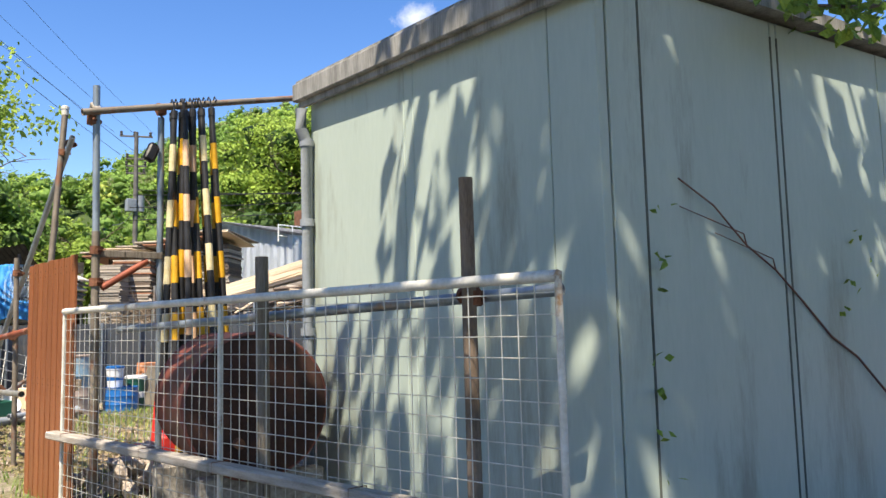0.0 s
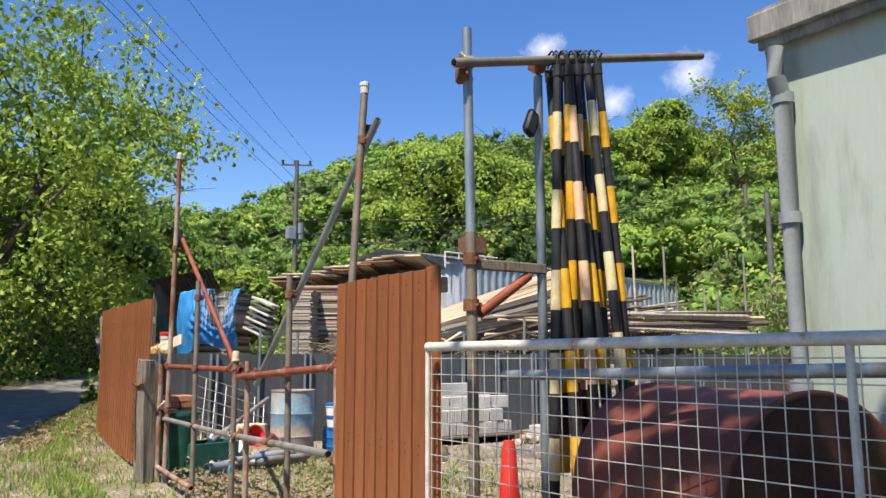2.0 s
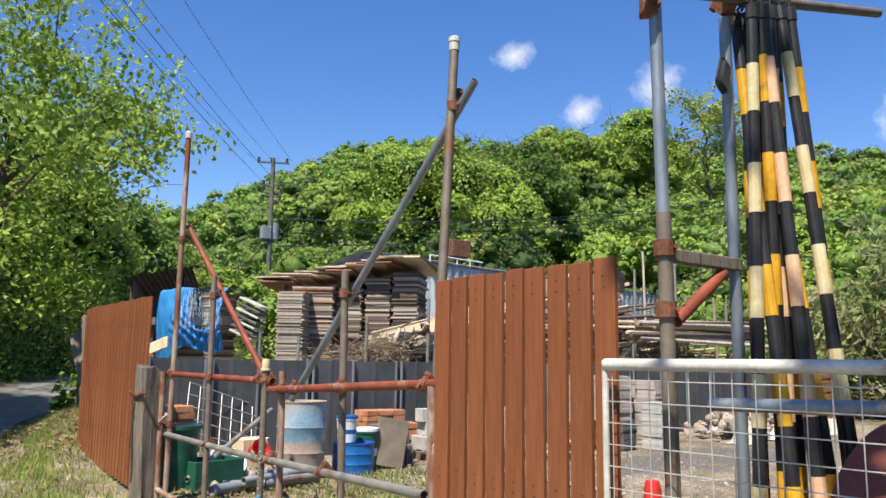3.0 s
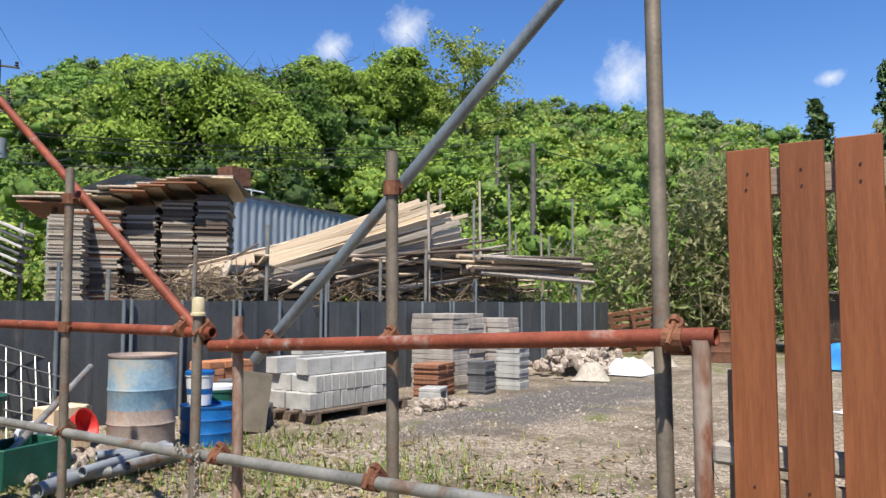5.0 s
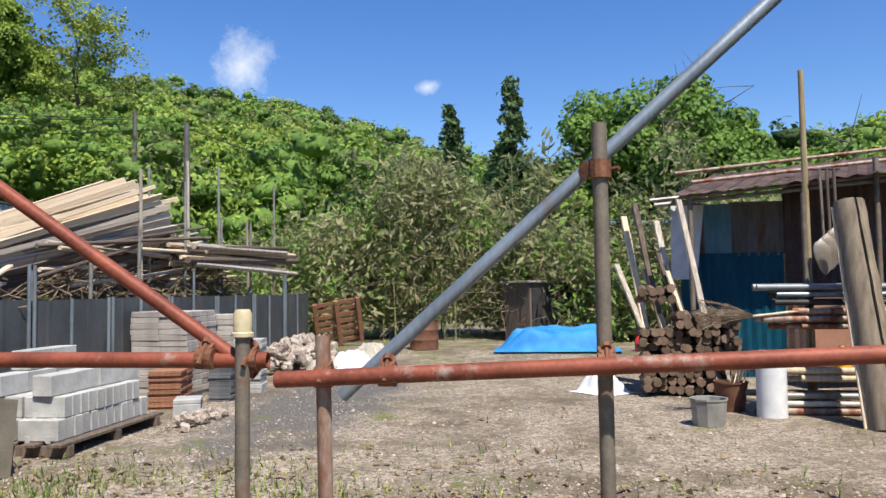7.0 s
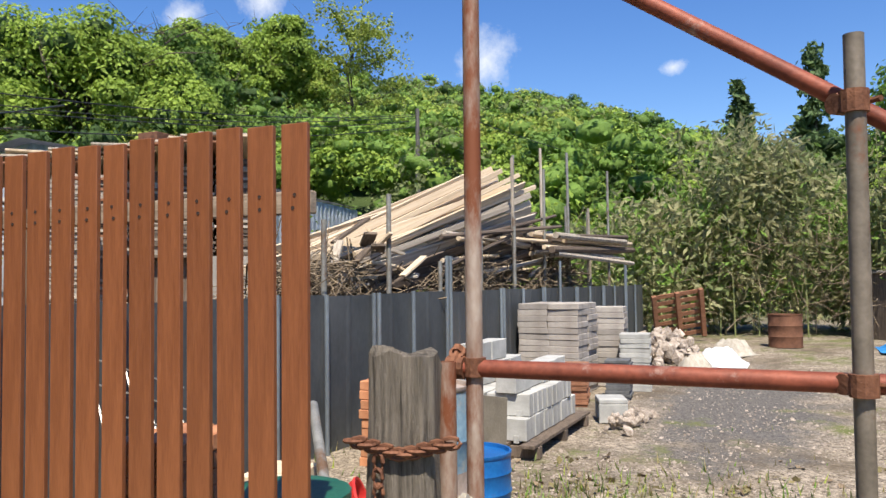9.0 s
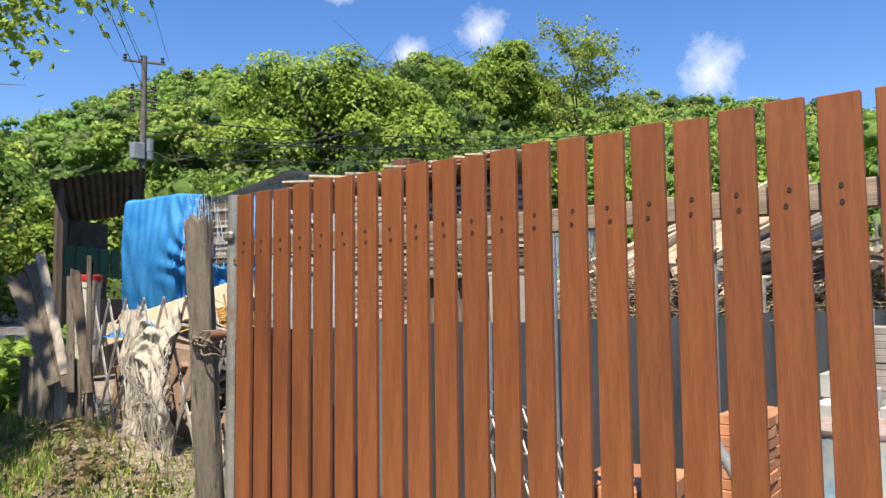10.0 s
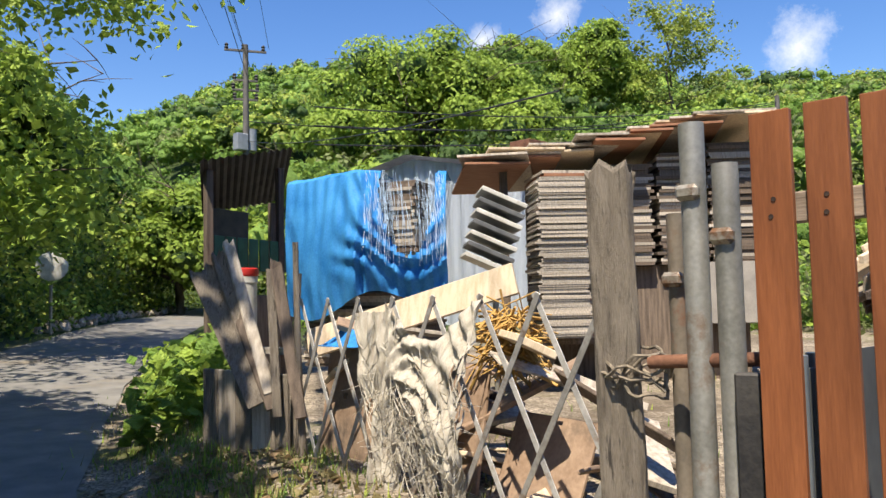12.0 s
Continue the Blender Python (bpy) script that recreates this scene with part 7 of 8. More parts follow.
def pipe_rack():
    rs = random.Random(9)
    root = thing("pipe_rack", "rack of steel pipes on posts before the shed", "rack", Matrix.Identity(4))
    for y in (4.9, 3.3, 1.9):
        bm = bm_new()
        tube(bm, (9.5, y, 0.3), (9.5, y, 2.9), 0.03, seg=10)
        part("post", bm, M_tube_brown, root, smooth=True)
    for z0, n, mats in ((1.62, 12, (M_tube_steel, M_pvc_grey, M_black_iron)), (1.35, 9, (M_tube_rust, M_tube_grey)), (0.42, 12, (M_tube_grey, M_tube_rust, M_white_paint)), (0.78, 7, (M_tube_grey, M_plank_light))):
        for k in range(n):
            bm = bm_new()
            x, z = 9.25 + (k % 4) * 0.09, z0 + (k // 4) * 0.085
            tube(bm, (x, 5.45 + rs.uniform(-0.4, 0.2), z + 0.03), (x, 1.3 + rs.uniform(-0.5, 0.5), z), rs.uniform(0.03, 0.042), seg=10, hollow=0.06)
            part("pipe", bm, mats[rs.randrange(len(mats))], root, smooth=True)
    tall = thing("tall_pole", "tall weathered wooden pole at the pipe rack", "pole", Matrix.Identity(4))
    bm = bm_new()
    tube(bm, (9.52, 4.86, 0.3), (9.55, 4.86, 4.33), 0.045, 0.033, 10)
    part("wood", bm, surface("yellowed_pole", (0.2, 0.15, 0.08), (0.42, 0.34, 0.2), 5, 0.8, 0, 0.2, (5, 5, 0.5)), tall, smooth=True)
    for k in range(3):
        sh = thing("shovel", "old shovel hung blade down on the rack", "shovel", Matrix.Identity(4), group="hung shovels")
        y = 4.72 - 0.07 * k
        bm = bm_new()
        tube(bm, (9.42, y, 2.35), (9.42 - 0.02 * k, y + 0.02, 3.15), 0.017, seg=8)
        part("handle", bm, M_plank_dark if k else M_timber_grey, sh, smooth=True)
        bm = bm_new()
        lathe(bm, [(0.012, 0), (0.06, 0.06), (0.115, 0.2), (0.13, 0.3), (0.11, 0.36), (0.03, 0.42)], 14, Matrix.Translation((9.40, y, 1.95 + 0.06 * k)) @ Matrix.Diagonal((0.25, 1, 1, 1)))
        part("blade", bm, surface("worn_blade", (0.3, 0.25, 0.2), (0.5, 0.44, 0.38), 6, 0.45, 0.6), sh, smooth=True)
        bm = bm_new()
        tube(bm, (9.42, y - 0.06, 3.15), (9.42, y + 0.08, 3.15), 0.014, seg=8)
        part("grip", bm, M_black_iron, sh)
    # hollowed log stood on end
    log = thing("hollow_log", "split hollow log leaning upright against the rack", "log", Matrix.Identity(4))
    bm = bm_new()
    foot, head = Vector((8.35, 4.55, gz(8.3, 4.5))), Vector((8.95, 4.62, 2.72))
    m, ln = between(foot, head)
    n, seg = 16, 14
    rows = []
    for i in range(n + 1):
        ring = []
        for r in (0.16, 0.125):
            for j in range(seg + 1):
                a = math.pi * (0.03 + 1.94 * j / seg)
                rad = r * (1.06 - 0.12 * i / n) * (1 + 0.05 * noise.noise(Vector((j * 0.4, i * 0.5, r))) + (0.06 if i % 5 == 0 and r > 0.13 else 0))
                ring.append(bm.verts.new(m @ Vector((rad * math.sin(a), rad * math.cos(a), ln * i / n))))
        rows.append(ring)
    w = seg + 1
    for p, q in zip(rows, rows[1:]):
        for j in range(seg):
            bm.faces.new((p[j], p[j + 1], q[j + 1], q[j]))
            bm.faces.new((p[w + j], q[w + j], q[w + j + 1], p[w + j + 1]))
        bm.faces.new((p[0], q[0], q[w], p[w]))
        bm.faces.new((p[seg], p[w + seg], q[w + seg], q[seg]))
    part("shell", bm, surface("grey_stripped_log", (0.12, 0.095, 0.07), (0.32, 0.26, 0.19), 4, 0.8, 0, 0.25, (4, 4, 0.6)), log, smooth=True)
    for dy in (-0.19, 0.19):
        bm = bm_new()
        a, b = foot + Vector((0.05, dy, 0)), head + Vector((0.03, dy * 0.75, -0.05))
        mm, l2 = between(a, b)
        box(bm, (0.05, 0.03, l2), mm @ Matrix.Translation((0, 0, l2 / 2)), 0.006)
        part("edge_board", bm, M_plank_light, log)
    pvc = thing("white_pipe", "short thick white plastic pipe standing upright", "pipe", pose(9.15, 5.42, gz(9.1, 5.4)))
    bm = bm_new()
    lathe(bm, [(0.16, 0), (0.16, 0.72), (0.148, 0.72), (0.148, 0.5), (0.02, 0.5)], 28)
    part("body", bm, M_white_pl, pvc, smooth=True)
    bk = thing("stick_bucket", "dark bucket of sticks beside the rack", "bucket", pose(9.6, 5.75, gz(9.6, 5.7)))
    bm = bm_new()
    lathe(bm, [(0.15, 0), (0.19, 0.32), (0.2, 0.32), (0.2, 0.34), (0.17, 0.33), (0.14, 0.05), (0.02, 0.05)], 20)
    part("body", bm, M_rust, bk, smooth=True)
    for k in range(9):
        bm = bm_new()
        tube(bm, (rs.uniform(-0.08, 0.08), rs.uniform(-0.08, 0.08), 0.06), (rs.uniform(-0.25, 0.25), rs.uniform(-0.25, 0.25), rs.uniform(0.45, 0.62)), 0.008, seg=5)
        part("stick", bm, M_plank_light, bk)
    bn = thing("grey_bin", "square grey cut-off can on the gravel", "bin", pose(8.62, 6.2, gz(8.6, 6.2), 0, 0, 20))
    bm = bm_new()
    lathe(bm, [(0.165, 0), (0.19, 0.26), (0.198, 0.262), (0.198, 0.28), (0.182, 0.275), (0.155, 0.04), (0.02, 0.04)], 10)
    part("body", bm, surface("grey_can", (0.2, 0.2, 0.19), (0.34, 0.33, 0.31), 5, 0.6, 0.1), bn)
    # firewood
    fw = thing("firewood_stack", "stack of split firewood and roots", "firewood", pose(11.0, 5.95, gz(11, 6)))
    wood_end = surface("cut_wood_end", (0.06, 0.04, 0.028), (0.22, 0.15, 0.1), 9, 0.9, 0, 0.3, objrand=0.3)
    bm = bm_new()
    tube(bm, (-0.25, 0, 0), (0.25, 0, 0), 0.06, 0.055, 7)
    me = mesh_of(bm, wood_end)
    for k in range(110):
        i, j = k % 11, k // 11
        piece("log", me, pose(rs.uniform(-0.08, 0.08), -0.55 + i * 0.115 + rs.uniform(-0.02, 0.02), 0.1 + j * 0.105 + (0.35 if i > 6 else 0) * (j > 7), rs.uniform(0, 360), rs.uniform(-6, 6), rs.uniform(-8, 8)), fw)
    for k in range(8):
        one = thing("leaning_pole", "rough board leaning on the firewood", "board", Matrix.Identity(4), group="leaning boards")
        bm = bm_new()
        a = Vector((10.8 + 0.12 * k, 5.6 + 0.1 * k, 0.5))
        b = a + Vector((0.5 + 0.03 * k, 0.25 + rs.uniform(0, 0.35), rs.uniform(1.2, 2.6)))
        mm, l2 = between(a, b)
        box(bm, (0.1, 0.035, l2), mm @ Matrix.Translation((0, 0, l2 / 2)), 0.005)
        part("board", bm, (M_plank_grey, M_plank_light, M_plank_dark)[k % 3], one)
    gt = sheet_over("green_sheet", "folded green tarpaulin on the pipe rack", "tarpaulin", M_green, heap(0.3, 0.5, 0.16, 8, 0.5), 14, 18, pose(9.4, 2.6, 1.9))
    for k, (y, z, mt, lab) in enumerate(((4.6, 0.86, M_yellow_band, "small yellow can on the rack"), (3.5, 1.5, M_red, "red plastic can on the rack"), (7.1, 0.85, M_red, "red can beside the tarp"))):
        c = thing("small_can", lab, "can", pose(9.35 if k < 2 else 15.9, y if k < 2 else 6.0, z if k < 2 else gz(15.9, 6.0)))
        bm = bm_new()
        lathe(bm, [(0.07, 0), (0.09, 0.02), (0.09, 0.22), (0.05, 0.27), (0.03, 0.3)], 16)
        part("body", bm, mt, c, smooth=True)
    brm = thing("twig_broom", "twig broom lying on the pipes", "broom", Matrix.Identity(4))
    bm = bm_new()
    for k in range(60):
        a = Vector((9.2, 5.55, 1.5))
        chain_tube(bm, [a, a + Vector((rs.uniform(-0.1, 0.1), 0.3, rs.uniform(-0.1, 0.14))), a + Vector((rs.uniform(-0.16, 0.16), 0.6, rs.uniform(-0.16, 0.2)))], 0.004, 3, 0.002)
    part("brush_head", bm, M_twig, brm)
    bm = bm_new()
    tube(bm, (9.2, 5.58, 1.5), (9.25, 4.6, 1.6), 0.014, seg=8)
    part("stick", bm, M_plank_light, brm)


pipe_rack()


# ---- trees, thickets, grass ----
build_list = (
    # roadside trees on the left of the lane
    ((0.9, 29.0), 10.5, 4.8, 0.26, M_leaf_light, 18000, 0.13, 41, "leafy roadside tree with yellow-green spring leaves and bare limbs", 0.25, (2.6, 0), False),
    ((4.2, 38.5), 9.5, 4.4, 0.24, M_leaf_light, 14000, 0.14, 42, "spreading roadside tree in fresh leaf", 0.28, (0.8, 0), True),
    ((-3.4, 20.5), 10.0, 4.0, 0.22, M_leaf_light, 9000, 0.12, 43, "dense green tree beside the lane", 0.2, (0.6, 0), True),
    ((-2.2, 31.0), 11.0, 4.4, 0.25, M_leaf_light, 7000, 0.14, 44, "tall green tree beside the lane", 0.25, (0, 0), True),
    ((9.5, 46.0), 8.0, 4.4, 0.25, M_leaf_mid, 6000, 0.17, 45, "green tree at the bend of the lane", 0.2, (0, 0), True),
    ((14.0, 42.0), 5.0, 3.2, 0.2, M_leaf_light, 5000, 0.16, 46, "low bright green tree behind the lean-to", 0.15, (0, 0), True),
    # trees that stand tall behind the stores
    ((29.5, 44.0), 12.6, 6.4, 0.32, M_leaf_light, 22000, 0.16, 51, "broad bright green tree standing tall on the slope", 0.15, (0, 0), True),
    ((57.0, 61.0), 14.5, 6.2, 0.34, M_leaf_light, 16000, 0.24, 52, "tall fresh green tree on the slope", 0.15, (0, 0), True),
    ((69.4, 61.0), 17.0, 6.0, 0.34, M_leaf_light, 15000, 0.26, 53, "tall yellow-green tree on the slope", 0.15, (0, 0), True),
    ((73.0, 54.0), 17.5, 5.0, 0.3, M_leaf_yellow, 6500, 0.24, 54, "thin-leaved pale tree on the slope", 0.25, (0, 0), False),
    ((43.0, 52.0), 13.0, 5.6, 0.32, M_leaf_mid, 15000, 0.2, 56, "round green tree below the ridge", 0.15, (0, 0), True),
    ((21.5, 43.5), 7.2, 4.2, 0.28, M_leaf_mid, 8000, 0.135, 55, "round green tree on the slope", 0.15, (0, 0), True),
    # behind the shed
    ((42.5, 1.7), 12.0, 5.6, 0.34, M_leaf_mid, 16000, 0.19, 61, "broad dense green tree behind the shed", 0.12, (0, 0), True),
    ((31.0, -2.5), 6.6, 4.0, 0.28, M_leaf_mid, 9000, 0.135, 62, "broad green tree behind the shed roof", 0.12, (0, 0), True),
    ((27.0, -8.0), 6.4, 4.2, 0.28, M_leaf_light, 9000, 0.135, 63, "light green tree behind the shed roof", 0.12, (0, 0), True),
    # the tree over the lane, out of view, that dapples the office wall
    ((-3.4, -0.75), 9.5, 3.0, 0.24, M_leaf_mid, 3800, 0.16, 71, "tall tree arching over the lane by the office", 0.5, (3.5, 1.1), False),
    # out-of-view trees added to shade the office end wall, the verge and the lane
    ((3.1, -3.0), 8.2, 2.6, 0.2, M_leaf_mid, 8000, 0.15, 74, "unseen leafy tree placed to shade the office end wall", 0.5, (-0.7, 1.1), False),
    ((-3.4, 15.3), 8.6, 2.5, 0.2, M_leaf_mid, 9000, 0.15, 75, "unseen leafy tree placed to shade the verge of the lane", 0.45, (1.5, 2.7), False),
    ((-5.4, 17.2), 10.5, 4.2, 0.22, M_leaf_mid, 7000, 0.15, 73, "unseen green tree placed to shade the lane", 0.35, (1.2, 0.0), True),
)
for base, height, crown, trunk, leaf, n_leaf, size, seed, label, low, lean, full in build_list:
    tree(base, height, crown, trunk, leaf, n_leaf, size, seed, label, low, lean, group="trees", full=full)
conifer((40.0, 9.2), 11.4, 2.3, 81)
conifer((42.5, 12.6), 10.2, 1.9, 82)


def scatter(name, label, cat, pts_fn, n_clumps, per, spread, size, mats, seed, up=0.3, long=1.5):
    g = np.random.default_rng(seed)
    c = np.array([pts_fn(g) for _ in range(n_clumps)])
    p = np.repeat(c, per, axis=0) + g.normal(size=(n_clumps * per, 3)) * np.array(spread)
    idx = np.repeat(g.integers(0, len(mats), n_clumps), per)
    me = leaf_mesh(name, p, size * g.uniform(0.55, 1.35, len(p)), mats, idx, seed, up=up, long=long)
    return tagged(new(name, me), label, cat, kind="stuff")


def thicket(g):
    k = g.uniform()
    x = 18.3 + 3.6 * g.uniform() ** 0.8 + 0.9 * math.sin(k * 12)
    y = 1.0 + 13.5 * k + g.normal() * 0.3
    h = 2.3 + 2.3 * (0.5 + 0.5 * math.sin(k * 9 + 1)) * (1 if 0.35 < k < 0.8 else 0.45)
    return x, y, gz(x, y) + g.uniform(0.1, 1.0) * h


scatter("bamboo_thicket", "dense thicket of dwarf bamboo, green and straw coloured", "bamboo", thicket, 1500, 26, (0.22, 0.22, 0.24), 0.075, [M_bamboo_leaf, M_bamboo_leaf, M_leaf_olive, M_leaf_mid], 91, 0.1, 3.4)
brush("bamboo_stems", "thin dry bamboo stems in the thicket", 19.0, 8.0, 1.2, 8.5, 0.9, 2.4, 900, 92, M_twig)


def culms():
    rs = random.Random(77)
    for k in range(24):
        y = rs.uniform(3.5, 12.8)
        x = rs.uniform(18.6, 20.5)
        c = thing("bamboo_culm", "arching green bamboo stem with narrow leaves", "bamboo", pose(x, y, gz(x, y)), group="bamboo stems")
        h = rs.uniform(3.6, 5.4)
        ox, oy = rs.uniform(-0.5, 0.2), rs.uniform(-0.4, 0.4)
        pts = [Vector((ox * t * t, oy * t * t, h * t)) for t in (0, 0.25, 0.5, 0.75, 0.9, 1.0)]
        bm = bm_new()
        chain_tube(bm, pts, 0.018, 6, 0.005)
        part("stem", bm, surface("bamboo_green", (0.16, 0.19, 0.07), (0.3, 0.32, 0.14), 5, 0.5) if k == 0 else bpy.data.materials["bamboo_green"], c)
        g = np.random.default_rng(k)
        t = g.uniform(0.35, 1.0, 170)
        p = np.stack([ox * t * t, oy * t * t, h * t], 1) + g.normal(size=(170, 3)) * np.array([0.22, 0.22, 0.16])
        ob = new("leaves", leaf_mesh("leaves", p, 0.075 * g.uniform(0.6, 1.3, 170), [M_leaf_olive, M_bamboo_leaf], g.integers(0, 2, 170), k, up=0.0, long=4.0))
        ob.parent = c


culms()


def hedge_left(g):
    y = g.uniform(13, 50)
    x = road_mid(y) - 2.3 - abs(g.normal()) * (1.6 if y < 24 else 3.5)
    return x, y, gz(x, y) + g.uniform(0.0, 1.0) ** 1.3 * (1.6 + 0.12 * (y - 13) * 0.8)


scatter("roadside_bushes", "green bushes and undergrowth along the lane", "bushes", hedge_left, 2300, 24, (0.3, 0.3, 0.26), 0.1, [M_leaf_mid, M_leaf_light, M_leaf_dark, M_leaf_yellow], 93)


def slope_base(g):
    az = g.uniform(2, 118)
    r = g.uniform(29, 42)
    x, y = r * math.sin(radians(az)), 8 + r * math.cos(radians(az))
    if abs(x - road_mid(y)) < 3.0:
        x = road_mid(y) - 4
    if 16.5 < x < 34 and 26 < y < 38:
        y = 40.0
    return x, y, gz(x, y) + g.uniform(0, 1) ** 1.5 * 2.6


scatter("slope_shrubs", "mixed shrubs at the foot of the wooded slope", "shrubs", slope_base, 1900, 34, (0.5, 0.5, 0.42), 0.13, [M_leaf_mid, M_leaf_light, M_leaf_olive, M_leaf_yellow], 94)


def back_slope(g):
    y = g.uniform(15.5, 24)
    x = g.uniform(16.5, 34)
    return x, y, gz(x, y) + g.uniform(0, 1) * (1.0 + 0.06 * (x - 16))


scatter("weed_bank", "tall weeds and shrubs behind the plank heap", "shrubs", back_slope, 1300, 22, (0.35, 0.35, 0.3), 0.13, [M_leaf_light, M_leaf_olive, M_leaf_mid], 95)


def verge_plants(g):
    y = g.uniform(19.6, 22.0)
    x = road_mid(y) + 2.2 + g.uniform(0, 0.8)
    return x, y, gz(x, y) + g.uniform(0.02, 0.65)


scatter("broad_leaf_weeds", "broad-leaved bright green weeds on the verge", "weeds", verge_plants, 120, 7, (0.11, 0.11, 0.06), 0.15, [M_leaf_light, M_leaf_mid], 96, 0.9, 1.15)


def blades(name, label, pts, h, mats, seed, width=0.007):
    """Grass: thin upright blades."""
    g = np.random.default_rng(seed)
    n = len(pts)
    a = g.uniform(0, 6.28, n)
    d = np.stack([np.cos(a), np.sin(a), np.zeros(n)], 1)
    hh = h * g.uniform(0.4, 1.3, n)
    w = width * g.uniform(0.7, 1.4, n)[:, None]
    tip = pts + np.stack([np.cos(a + 1.2), np.sin(a + 1.2), np.zeros(n)], 1) * (hh * g.uniform(0.1, 0.7, n))[:, None]
    tip[:, 2] += hh
    v = np.stack([pts - d * w, pts + d * w, tip], 1)
    me = bpy.data.meshes.new(name)
    me.vertices.add(n * 3)
    me.vertices.foreach_set("co", v.reshape(-1).astype(np.float32))
    me.loops.add(n * 3)
    me.loops.foreach_set("vertex_index", np.arange(n * 3, dtype=np.int32))
    me.polygons.add(n)
    me.polygons.foreach_set("loop_start", np.arange(n, dtype=np.int32) * 3)
    for one in mats:
        me.materials.append(one)
    me.polygons.foreach_set("material_index", g.integers(0, len(mats), n).astype(np.int32))
    me.update(calc_edges=True)
    tagged(new(name, me), label, "grass", kind="stuff")


M_dry = foliage("dry_grass", (0.2, 0.17, 0.07), (0.42, 0.36, 0.18), 0.4)


def grass_points():
    g = np.random.default_rng(12)
    out = []
    while len(out) < 14000:
        x, y = g.uniform(0.8, 10), g.uniform(4.5, 18)
        edge = road_mid(y) + 1.75
        if x < edge:
            continue
        near_fence = math.exp(-abs(x - edge - 1.0) * 1.1) + 0.9 * math.exp(-((x - 4.8) ** 2) / 1.5 - ((y - 10.5) ** 2) / 4)
        patch = 0.5 + 0.9 * noise.noise(Vector((x * 0.9, y * 0.9, 7)))
        if g.uniform() < near_fence * patch + 0.06 * max(0, patch - 0.6):
            out.append((x, y, gz(x, y)))
    return np.array(out)


blades("grass", "tufts of green and dry grass on the gravel", grass_points(), 0.085, [M_leaf_olive, M_dry, M_leaf_mid, M_leaf_yellow], 13)


def verge_grass():
    g = np.random.default_rng(14)
    out = []
    while len(out) < 6500:
        y = g.uniform(9.0, 24)
        x = road_mid(y) + 2.75 - abs(g.normal()) * 0.4
        if noise.noise(Vector((x, y * 0.8, 3))) > -0.15:
            out.append((x, y, gz(x, y)))
    return np.array(out)


blades("verge_grass", "longer grass along the edge of the lane", verge_grass(), 0.1, [M_leaf_mid, M_leaf_light, M_dry], 15, 0.007)


def loose_stones():
    """Gravel lying on the yard, and leaves on the verge."""
    g = np.random.default_rng(18)
    base = [Vector((math.cos(a) * (1 + 0.2 * math.sin(3 * a)), math.sin(a), 0)) for a in (0, 1.2, 2.3, 3.6, 5.0)]
    verts, faces = [], []
    for _ in range(16000):
        x, y = 3.2 + abs(g.normal()) * 4.5, g.uniform(4.2, 12.2)
        if x > 16:
            continue
        s = g.uniform(0.005, 0.015) * (2.0 if g.uniform() < 0.08 else 1)
        a = g.uniform(0, 6.28)
        z = gz(x, y)
        k = len(verts)
        for b in base:
            verts.append((x + s * (b.x * math.cos(a) - b.y * math.sin(a)), y + s * (b.x * math.sin(a) + b.y * math.cos(a)), z - 0.002))
        verts.append((x, y, z + s * 0.7))
        faces += [(k + i, k + (i + 1) % 5, k + 5) for i in range(5)]
    me = raw("gravel", verts, faces, M_rubble)
    tagged(new("gravel", me), "loose pale gravel stones on the yard", "gravel", kind="stuff")


loose_stones()


def litter(g):
    y = g.uniform(13.8, 19)
    x = road_mid(y) + 1.8 + g.uniform(0, 1.3)
    return x, y, gz(x, y) + 0.02


scatter("leaf_litter", "dry brown leaves lying on the verge", "leaves", litter, 400, 4, (0.06, 0.06, 0.008), 0.06, [foliage("dead_leaves", (0.16, 0.1, 0.05), (0.4, 0.3, 0.18), 0.2), M_dry], 97, 1.5, 1.4)


# ---- overhead line ----
def yard_litter(g):
    x = 2.6 + abs(g.normal()) * 1.6
    y = g.uniform(6.0, 12.4)
    return x, y, gz(x, y) + 0.015


scatter("yard_litter", "dry leaves and bark scraps lying on the yard's edge", "litter", yard_litter, 1500, 4, (0.07, 0.07, 0.006), 0.045, [foliage("bark_scraps", (0.1, 0.07, 0.045), (0.36, 0.27, 0.17), 0.1), M_dry], 98, 1.5, 1.6)


